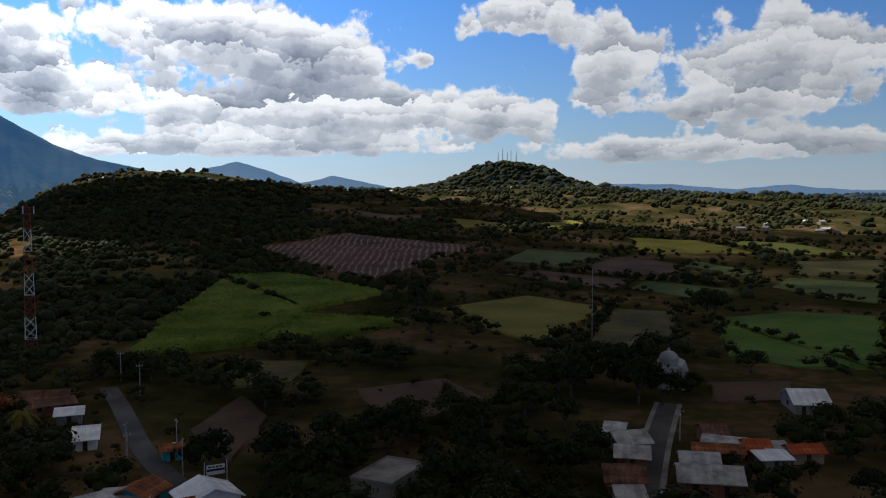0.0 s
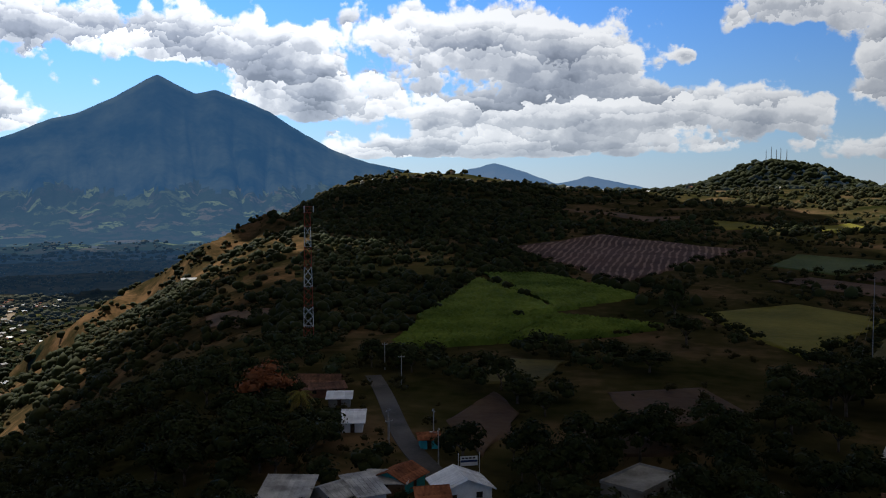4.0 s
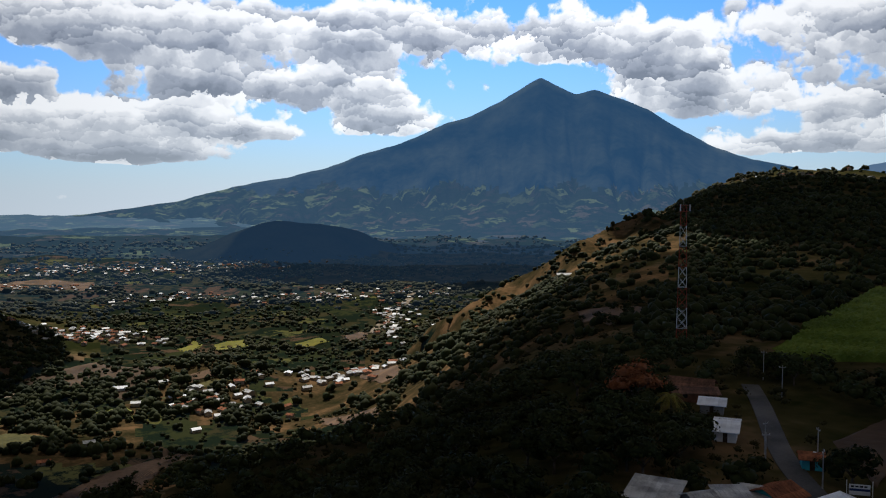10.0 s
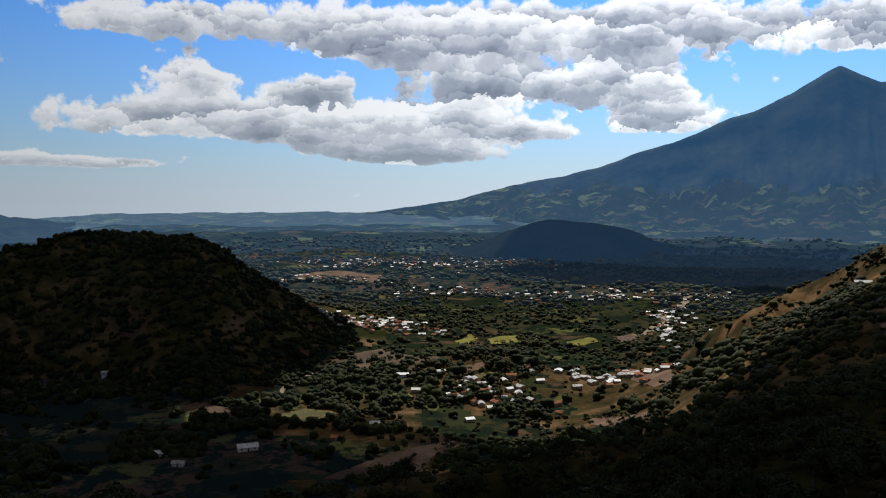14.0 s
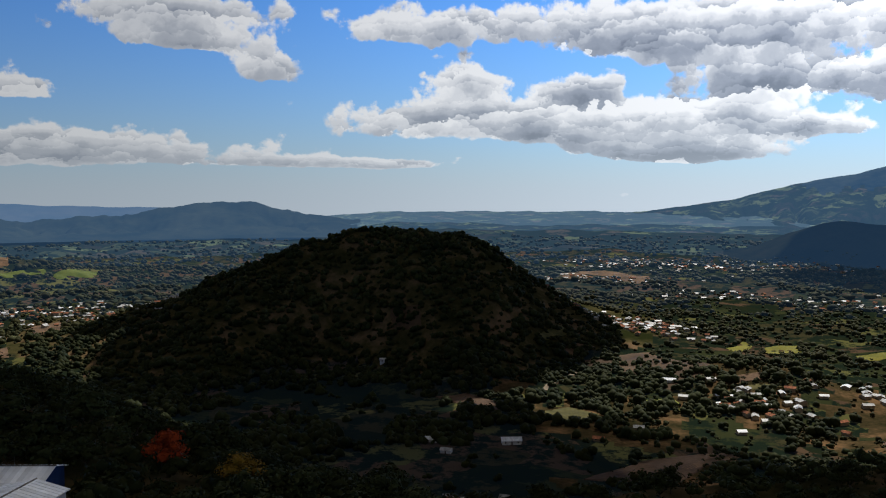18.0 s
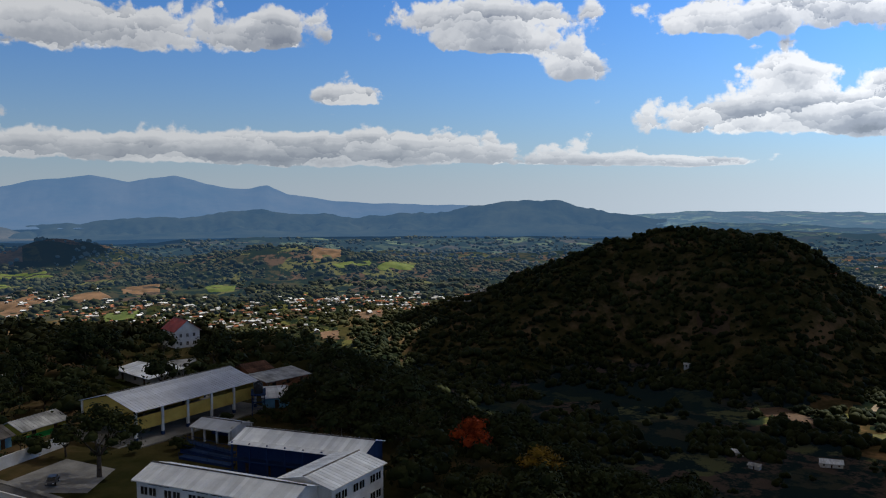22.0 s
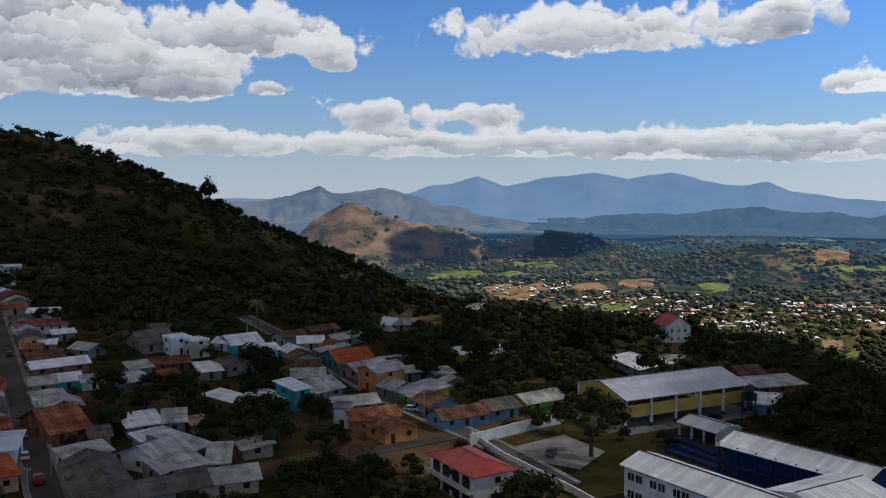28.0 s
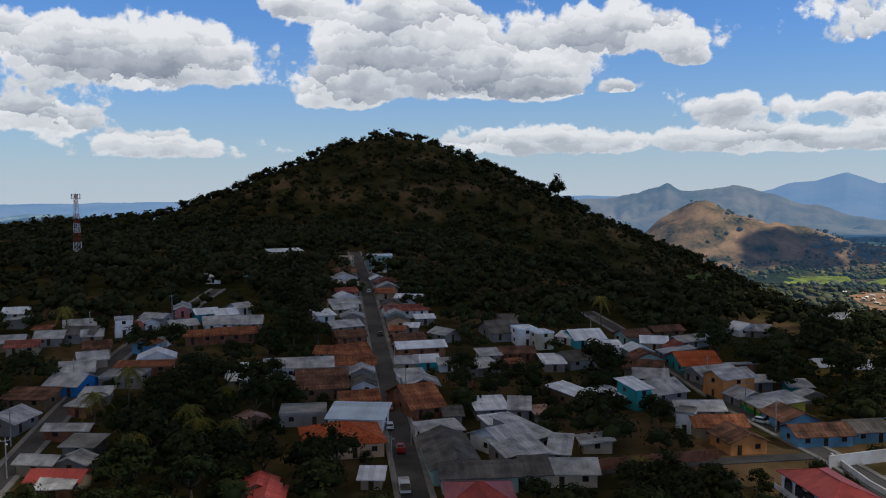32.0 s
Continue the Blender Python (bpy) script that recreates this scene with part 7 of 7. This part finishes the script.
def bearing(x, y):
    return np.degrees(np.arctan2(-x, y)) % 360


# sheds and small houses that fill the blocks
fill_rng = random.Random(11)
fillers = 0
for _ in range(1400):
    az, d = fill_rng.uniform(126, 181), fill_rng.uniform(185, 330)
    x, y = polar(az, d)
    w, dd = fill_rng.uniform(4.5, 8.5), fill_rng.uniform(4, 6.5)
    close = min((math.hypot(x - q[0], y - q[1]) for q in FOOTPRINTS), default=99)
    if close > 15 or occupied(x, y, 4.2) or not free(x, y, 3.6) or in_the_way(x, y, 3.4):
        continue
    spin = fill_rng.choice((158, 68, -22, 175, 140)) + fill_rng.uniform(-6, 6)
    house(round(x, 1), round(y, 1), spin, w, dd, fill_rng.uniform(2.6, 3.3), fill_rng.choice(("metal", "metal", "tilebrown", "tile", "tilebrown", "dark", "rust")), fill_rng.choice(("grey", "brick", "brick", "tan", "brown", "grey")), fill_rng.choice(("s", "gw", "gd", "s")))
    fillers += 1
    if fillers >= 8:
        break

# rows of low houses that line the streets
LINED = (([(-89, -209), (-109.4, -267.9), (-140.4, -358.5)], 2.7), ([(-8.6, -227.2), (-28, -278.4), (-47.7, -312.2)], 2.2), ([(-160.5, -147), (-172, -178), (-186.7, -215), (-197, -245)], 2.3))
rows = 0
for line, half in LINED:
    for (x0, y0), (x1, y1) in zip(line, line[1:]):
        long = math.dist((x0, y0), (x1, y1))
        ux, uy = (x1 - x0) / long, (y1 - y0) / long
        for i in range(int(long / 3)):
            for sg in (-1, 1):
                w, deep_ = fill_rng.uniform(6.5, 9.5), fill_rng.uniform(6, 9)
                out = half + 1.5 + deep_ / 2
                x, y = x0 + ux * i * 3 - uy * out * sg, y0 + uy * i * 3 + ux * out * sg
                spans = [(x + ux * a - uy * b * sg, y + uy * a + ux * b * sg) for a in (-w / 2, 0, w / 2) for b in (-deep_ / 2, 0, deep_ / 2)]
                if rows >= 34 or any(occupied(p, q, 0.4) for p, q in spans) or min(math.hypot(x - a, y - b) for a, b in SEEN_TREES) < 5:
                    continue
                house(round(x, 1), round(y, 1), math.degrees(math.atan2(uy, ux)) + (0 if sg > 0 else 180), w, deep_, fill_rng.uniform(3.2, 3.9), fill_rng.choice(("metal", "tilebrown", "tile", "white", "metal", "redtile", "dark")), fill_rng.choice(("white", "tan", "cream", "mint", "grey", "brick", "blue", "peach")), "gw")
                rows += 1

# trees that stand in town, one by one
px, py = scatter(5200, 132, 330, -34, 188)
placed = [p for p in SEEN_TREES]
singles, crowd = 0, []
for x, y in zip(px, py):
    az, d = float(bearing(x, y)), math.hypot(x, y)
    az = az - 360 if az > 200 else az
    open_land = -34 < az < 24 and d > 185
    if open_land and rough_noise(x, y, 30, 3.0) < 0.45:
        continue
    if 108 < az < 122 and d < 190:
        continue
    near = min((math.hypot(x - a, y - b) for a, b in placed[-900:]), default=99)
    if near < (5.2 if 24 < az < 104 else 6.0) or not free(x, y, 1.2):
        continue
    big = rng.uniform(0.7, 1.3)
    if in_the_way(x, y, 7.4 * big):
        big = 0.48
        if in_the_way(x, y, 7.4 * big):
            continue
    placed.append((x, y))
    if singles < 270 and d < 262:
        tree(x, y, 8.0 * big, 9.5 * big)
        singles += 1
    else:
        crowd.append((x, y, 9.0 * big, 7.5 * big))


def wood_template(seed, n, sprays, leaf, ball=None):
    r = np.random.default_rng(seed)
    bits = []
    for c, rad in lobes(n, 0.3, 0.27 if n > 1 else 0.5, r):
        c = c * np.array([1, 1, 0.8]) if sprays else c * np.array([1.1, 1.1, 0.85]) - np.array([0, 0, 0.2 + 0.1 * r.random()])
        bits.append(lump(c, rad * (0.66 if sprays else r.uniform(0.75, 1.15)), r, 0.9 if sprays else 1.15, ball))
        if sprays:
            bits.append(leaves(c, rad, sprays, leaf, r, 0.9))
    v, f = [], []
    k = 0
    tri, quad = [], []
    for a, b in bits:
        (tri if b.shape[1] == 3 else quad).append(b + k)
        v.append(a)
        k += len(a)
    return np.concatenate(v), np.concatenate(tri), np.concatenate(quad) if quad else np.zeros((0, 4), int)


def stand(name, label, spots, templates, mat):
    """Many crowns as one mesh."""
    vs, loops, sizes, k = [], [], [], 0
    grounds = height([q[0] for q in spots], [q[1] for q in spots])
    for i, (x, y, wide, tall) in enumerate(spots):
        v, t, q = templates[i % len(templates)]
        a = rng.uniform(0, math.tau)
        c, s = math.cos(a), math.sin(a)
        z = float(grounds[i])
        vs.append(np.stack([(v[:, 0] * c - v[:, 1] * s) * wide + x, (v[:, 0] * s + v[:, 1] * c) * wide + y, v[:, 2] * tall + z - 0.12 * tall], -1))
        loops += [(t + k).ravel(), (q + k).ravel()]
        sizes += [np.full(len(t), 3), np.full(len(q), 4)]
        k += len(v)
    verts, loop, size = np.concatenate(vs), np.concatenate(loops), np.concatenate(sizes)
    me = bpy.data.meshes.new(name)
    me.vertices.add(len(verts))
    me.vertices.foreach_set("co", verts.ravel())
    me.loops.add(len(loop))
    me.loops.foreach_set("vertex_index", loop.astype(np.int32))
    me.polygons.add(len(size))
    me.polygons.foreach_set("loop_start", (np.cumsum(size) - size).astype(np.int32))
    me.materials.append(mat)
    me.update(calc_edges=True)
    me.validate()
    return tagged(new(name, me), label, "trees", kind="stuff")


NEAR_WOOD = [wood_template(40 + i, 6, 28, 0.06, ICO1) for i in range(4)]
MID_WOOD = [wood_template(50 + i, 3, 18, 0.09, ICO1) for i in range(4)]
VALE_WOOD = [wood_template(53 + i, 3, 7, 0.125, ICO1) for i in range(4)]
FAR_WOOD = [wood_template(55 + i, 3, 0, 0.1, ICO1) for i in range(7)]
TINY_WOOD = [wood_template(80 + i, 1, 0, 0.1, ICO1) for i in range(9)]
near_crowd = [c for c in crowd if math.hypot(c[0], c[1]) < 240]
stand("town_trees", "dense dark green trees between the houses and down the slope", near_crowd, NEAR_WOOD, LEAF)
stand("outer_town_trees", "dark green trees round the edges of the town", [c for c in crowd if math.hypot(c[0], c[1]) >= 240], MID_WOOD, LEAF)


def woodland(x, y):
    """How thickly trees stand, 0 to 1."""
    az = bearing(x, y)
    az = np.where(az > 200, az - 360, az)
    d = np.hypot(x, y)
    patch = 0.5 + 0.5 * np.clip(rough_noise(x, y, 75, 5.0) + 0.6 * rough_noise(x, y, 28, 6.0), -1, 1)
    upland = (az < 24) & (d < 1500)
    cone = np.hypot(x + 324, y + 764) < 420
    dark_hill = (az > 68) & (az < 98) & (d > 900) & (d < 1260)
    bare_hill = np.hypot(x + 1677, y + 1786) < 330
    valley = (x < -330) | (d > 1500)
    return np.where(cone | dark_hill, 0.95, np.where(upland, np.where(d > 900, 0.9, 0.8) * (patch > 0.25), np.where(grassy(x, y), 0.9 * (patchy(x, y, 60, 1.0) > 0.5), np.where(bare_hill, 0.5 * patch, np.where(valley, 0.45 + 0.55 * patch, 0.8)))))


def groves(x, y, seed=1.0, cover=0.5):
    """Whether a spot lies in one of the groves that leave plots and grass open between them."""
    d = np.hypot(x, y)
    thick = patchy(x, y, 150, seed) * np.clip((d - 300) / 700, 0, 1) + patchy(x, y, 60, seed) * (1 - np.clip((d - 300) / 700, 0, 1))
    return (thick > 1 - cover) & ((~grassy(x, y)) | (thick > 0.52)) | (rng.random(len(d)) < np.where(grassy(x, y), 0.16, 0.06))


def wood(count, d0, d1, power):
    x, y = scatter(count, d0, d1, -34, 190, power)
    keep = rng.random(len(x)) < woodland(x, y)
    return x[keep], y[keep]


SLOPE_LEAF = leafy("slope_leaves", (0.009, 0.015, 0.005), (0.040, 0.044, 0.017), 0.7)
mx, my = wood(5200, 330, 1050, 1.6)
valley_side = (bearing(mx, my) > 26) & (bearing(mx, my) < 118)
ok = ~valley_side | groves(mx, my, 1.0, 0.42)
mx, my = mx[ok], my[ok]
ex, ey = scatter(1500, 325, 540, 112, 190)
mx, my = np.concatenate([mx, ex]), np.concatenate([my, ey])
hx, hy = [], []
for az, d, rad, count in ((157, 830, 340, 1900),):
    cx, cy = polar(az, d)
    r, a = rad * np.sqrt(rng.random(count)), rng.uniform(0, math.tau, count)
    facing = (r * np.cos(a) * cx + r * np.sin(a) * cy) / d < 45
    hx.append((cx + r * np.cos(a))[facing])
    hy.append((cy + r * np.sin(a))[facing])
mx, my = np.concatenate([mx, *hx]), np.concatenate([my, *hy])
mx, my = zip(*[(x, y) for x, y in zip(mx, my) if math.hypot(x, y) > 520 or free(x, y, 1.0)])
stand("hillside_trees", "dark green woods on the hills and slopes", [(x, y, s * 1.25, s) for x, y, s in zip(mx, my, np.where(np.array(my) > 250, 0.62, 1.0) * rng.uniform(5.5, 11, len(mx)))], VALE_WOOD, SLOPE_LEAF)
VALLEY_LEAF = leafy("valley_leaves", (0.012, 0.019, 0.007), (0.052, 0.056, 0.022), 0.7)
ha, hd = np.radians(rng.uniform(66, 104, 3600)), rng.uniform(860, 1230, 3600)
stand("hill_woods", "dark woods on the lone hill in the valley", [(-math.sin(a) * d, math.cos(a) * d, s * 1.25, s) for a, d, s in zip(ha, hd, 4 + 9 * rng.random(len(ha)) ** 2.2)], FAR_WOOD, LEAF)
ba, bd = scatter(6500, 470, 1000, 40, 108, 1.5)
keep = groves(ba, bd, 1.0, 0.42)
stand("vale_trees", "dark trees along the valley between small plots", [(x, y, s * 1.2, s) for x, y, s in zip(ba[keep], bd[keep], 5 + 9 * rng.random(int(keep.sum())) ** 1.6)], FAR_WOOD, LEAF)
vx, vy = wood(10500, 1000, 1500, 1.0)
clump = groves(vx, vy, 1.0, 0.52)
vx, vy = vx[clump], vy[clump]
stand("valley_trees", "green trees scattered over the valley floor", [(x, y, s * 1.25, s) for x, y, s in zip(vx, vy, 4 + 8 * rng.random(len(vx)) ** 1.5)], FAR_WOOD, VALLEY_LEAF)
fx, fy = wood(25000, 1500, 3250, 0.85)
ok = groves(fx, fy, 1.0, 0.6) & (np.hypot(fx - polar(52.4, 2700)[0], fy - polar(52.4, 2700)[1]) > 330)
fx, fy = fx[ok], fy[ok]
sizes, far = rng.uniform(5, 11, len(fx)), np.hypot(fx, fy)
# far leaves carry painted haze glow, stronger with distance
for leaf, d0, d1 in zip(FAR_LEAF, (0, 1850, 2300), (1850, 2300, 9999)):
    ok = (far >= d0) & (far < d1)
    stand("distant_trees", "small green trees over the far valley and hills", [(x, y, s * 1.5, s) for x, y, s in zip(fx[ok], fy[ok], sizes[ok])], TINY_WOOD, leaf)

ux, uy = wood(50000, 400, 1700, 1.2)
ok = (uy > 300) & groves(ux, uy, 2.0, 0.47)
stand("upland_trees", "small dark trees over the upland fields", [(x, y, s * 1.3, s) for x, y, s in zip(ux[ok], uy[ok], rng.uniform(2.2, 6.0, int(ok.sum())))], TINY_WOOD, LEAF)
rx, ry = scatter(4100, 340, 1150, 9, 40, 1.5)
ok = groves(rx, ry, 3.0, 0.62)
ok &= np.array([math.hypot(x, y) > 360 or bool(free(x, y, 1.0)) for x, y in zip(rx, ry)])
stand("ridge_woods", "dense dark woods along the western ridge", [(x, y, s * 1.35, s) for x, y, s in zip(rx[ok], ry[ok], rng.uniform(3, 8.5, int(ok.sum())))], FAR_WOOD, LEAF)
ga, gd = rng.normal(0, 130, 1300), rng.normal(0, 120, 1300)
cx, cy = polar(-4.6, 1960)
stand("mast_hill_trees", "dark woods on the hill with the masts", [(cx + p, cy + q, s * 1.5, s) for p, q, s in zip(ga, gd, rng.uniform(6, 12, 1300))], TINY_WOOD, LEAF)

qx, qy = scatter(16500, 1150, 2500, 40, 150, 1.0)
far = np.hypot(qx, qy)
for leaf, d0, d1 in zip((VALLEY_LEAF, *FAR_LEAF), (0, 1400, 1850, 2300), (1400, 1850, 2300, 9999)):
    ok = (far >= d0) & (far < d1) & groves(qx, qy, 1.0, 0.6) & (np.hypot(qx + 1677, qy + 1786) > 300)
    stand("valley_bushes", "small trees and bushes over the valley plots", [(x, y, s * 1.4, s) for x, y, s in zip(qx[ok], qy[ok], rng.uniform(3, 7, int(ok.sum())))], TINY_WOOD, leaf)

# scrub on the slopes and between the plots
SCRUB = [wood_template(70 + i, 1, 0, 0.1, ICO1) for i in range(5)]
SCRUB_LEAF = leafy("scrub_leaves", (0.010, 0.014, 0.004), (0.046, 0.042, 0.015), 0.7)
sx_, sy_ = scatter(7000, 165, 950, -34, 62, 1.5)
keep = np.where(bearing(sx_, sy_) % 340 > 24, groves(sx_, sy_, 1.0, 0.46), groves(sx_, sy_, 4.0, 0.55))
keep &= (bearing(sx_, sy_) < 200) & (bearing(sx_, sy_) > 20) | (np.hypot(sx_, sy_) > 420) | (rng.random(len(sx_)) < 0.35)
bits = [(x, y) for x, y in zip(sx_[keep], sy_[keep]) if math.hypot(x, y) > 330 or free(x, y, 0.5)]
for az, d, rad, count in ((157, 830, 350, 2600),):
    cx, cy = polar(az, d)
    r, a = rad * np.sqrt(rng.random(count)), rng.uniform(0, math.tau, count)
    ok = (r * np.cos(a) * cx + r * np.sin(a) * cy) / d < 30
    bits += list(zip((cx + r * np.cos(a))[ok], (cy + r * np.sin(a))[ok]))
low = [(x, y, s * 1.15, s) for (x, y), s in zip(bits, rng.uniform(1.2, 5.0, len(bits)))]
close = np.array([math.hypot(q[0], q[1]) < 480 for q in low])
stand("scrub", "low olive scrub between the plots and the houses", [q for q, near in zip(low, close) if near], MID_WOOD, SCRUB_LEAF)
stand("hill_scrub", "low olive scrub on the slopes and hills", [q for q, near in zip(low, close) if not near], SCRUB, SCRUB_LEAF)

# hedgerows between the plots
spots = []
for poly, hedged in zip(PLOTS, HEDGED):
    for (x0, y0), (x1, y1) in zip(poly, poly[1:] + poly[:1]):
        far = math.hypot((x0 + x1) / 2, (y0 + y1) / 2)
        if far > 1500 or not hedged:
            continue
        n = int(math.hypot(x1 - x0, y1 - y0) / (5.5 + far / 250))
        for i in range(n):
            if rng.random() < 0.62:
                t = (i + rng.random()) / n
                s = rng.uniform(2.2, 6.5)
                spots.append((x0 + (x1 - x0) * t + rng.normal(0, 1.5), y0 + (y1 - y0) * t + rng.normal(0, 1.5), s * 1.25, s))
stand("hedgerow_trees", "dark hedges and trees along the edges of the fields", spots, MID_WOOD, LEAF)

# ---- villages in the valley ----
def village(az, d, across, along, count, label, seed):
    """Many small houses too far off to tell apart, as one mesh with roofs and walls."""
    r = random.Random(seed)
    v, f, mi = [], [], []
    for _ in range(count):
        a, b = r.gauss(0, 0.55) * across, r.gauss(0, 0.6) * along
        ca, sa = math.cos(radians(az)), math.sin(radians(az))
        cx, cy = polar(az, d + b)
        x, y = cx + ca * a, cy + sa * a
        t, w, l, h = r.uniform(0, math.pi), r.uniform(2.2, 3.8), r.uniform(2.6, 5), r.uniform(2.4, 3.2)
        z = float(height(x, y))
        c, s = math.cos(t), math.sin(t)

        def at(p, q, zz):
            return (x + p * c - q * s, y + p * s + q * c, z + zz)

        k = len(v)
        v += [at(-w, -l, -1), at(w, -l, -1), at(w, l, -1), at(-w, l, -1), at(-w, -l, h), at(w, -l, h), at(w, l, h), at(-w, l, h), at(0, -l, h + 1.2), at(0, l, h + 1.2)]
        v += [at(-w - 0.5, -l - 0.5, h - 0.1), at(w + 0.5, -l - 0.5, h - 0.1), at(w + 0.5, l + 0.5, h - 0.1), at(-w - 0.5, l + 0.5, h - 0.1), at(0, -l - 0.5, h + 1.35), at(0, l + 0.5, h + 1.35)]
        f += [tuple(k + i for i in q) for q in ((0, 1, 5, 8, 4), (1, 2, 6, 5), (2, 3, 7, 9, 6), (3, 0, 4, 7), (10, 14, 15, 13), (11, 12, 15, 14))]
        pick = r.random()
        roof = 0 if pick < 0.16 else 1 if pick < 0.66 else 2
        mi += [3, 3, 3, 3, roof, roof]
    me = mesh_from("village_houses", v, f, (ROOFS["white"], ROOFS["metal"], ROOFS["tile"], WALLS["tan"]), False)
    me.polygons.foreach_set("material_index", np.array(mi, np.int32))
    return tagged(new("village_houses", me), label, "houses", kind="stuff")


FAR = "distant village of small white-roofed houses among trees"
for i, row in enumerate(((65.6, 1215, 95, 60, 120), (49, 880, 60, 40, 45), (57, 800, 50, 40, 40), (62, 2300, 330, 120, 260), (50, 1620, 130, 60, 70), (43.5, 1650, 60, 90, 60), (45.2, 1330, 24, 170, 70),
                         (42, 1250, 50, 40, 20), (58, 1650, 140, 60, 50), (113, 1330, 160, 110, 150), (104, 1500, 190, 110, 170), (97, 1350, 120, 90, 90), (119, 1500, 170, 120, 90), (110, 1000, 80, 60, 25),
                         (125, 1700, 160, 110, 40), (77, 520, 30, 25, 10), (86, 560, 30, 20, 6), (38, 1050, 40, 40, 14), (132, 620, 50, 40, 22), (68, 1900, 200, 80, 60), (-22, 900, 60, 50, 8), (15, 1250, 220, 80, 18), (5, 1500, 200, 90, 16))):
    village(*row, FAR, i)
ribbon("road_valley", "dusty grey road running down the valley", [polar(46.6, 1180), polar(45.8, 1300), polar(44.6, 1480), polar(43.6, 1640)], 7, 0.8, DIRT)
ribbon("road_track", "pale dirt track curving round a field", [polar(70.9, 830), polar(70.6, 860), polar(69.3, 890), polar(68.6, 930)], 2.5, 0.7, DIRT)
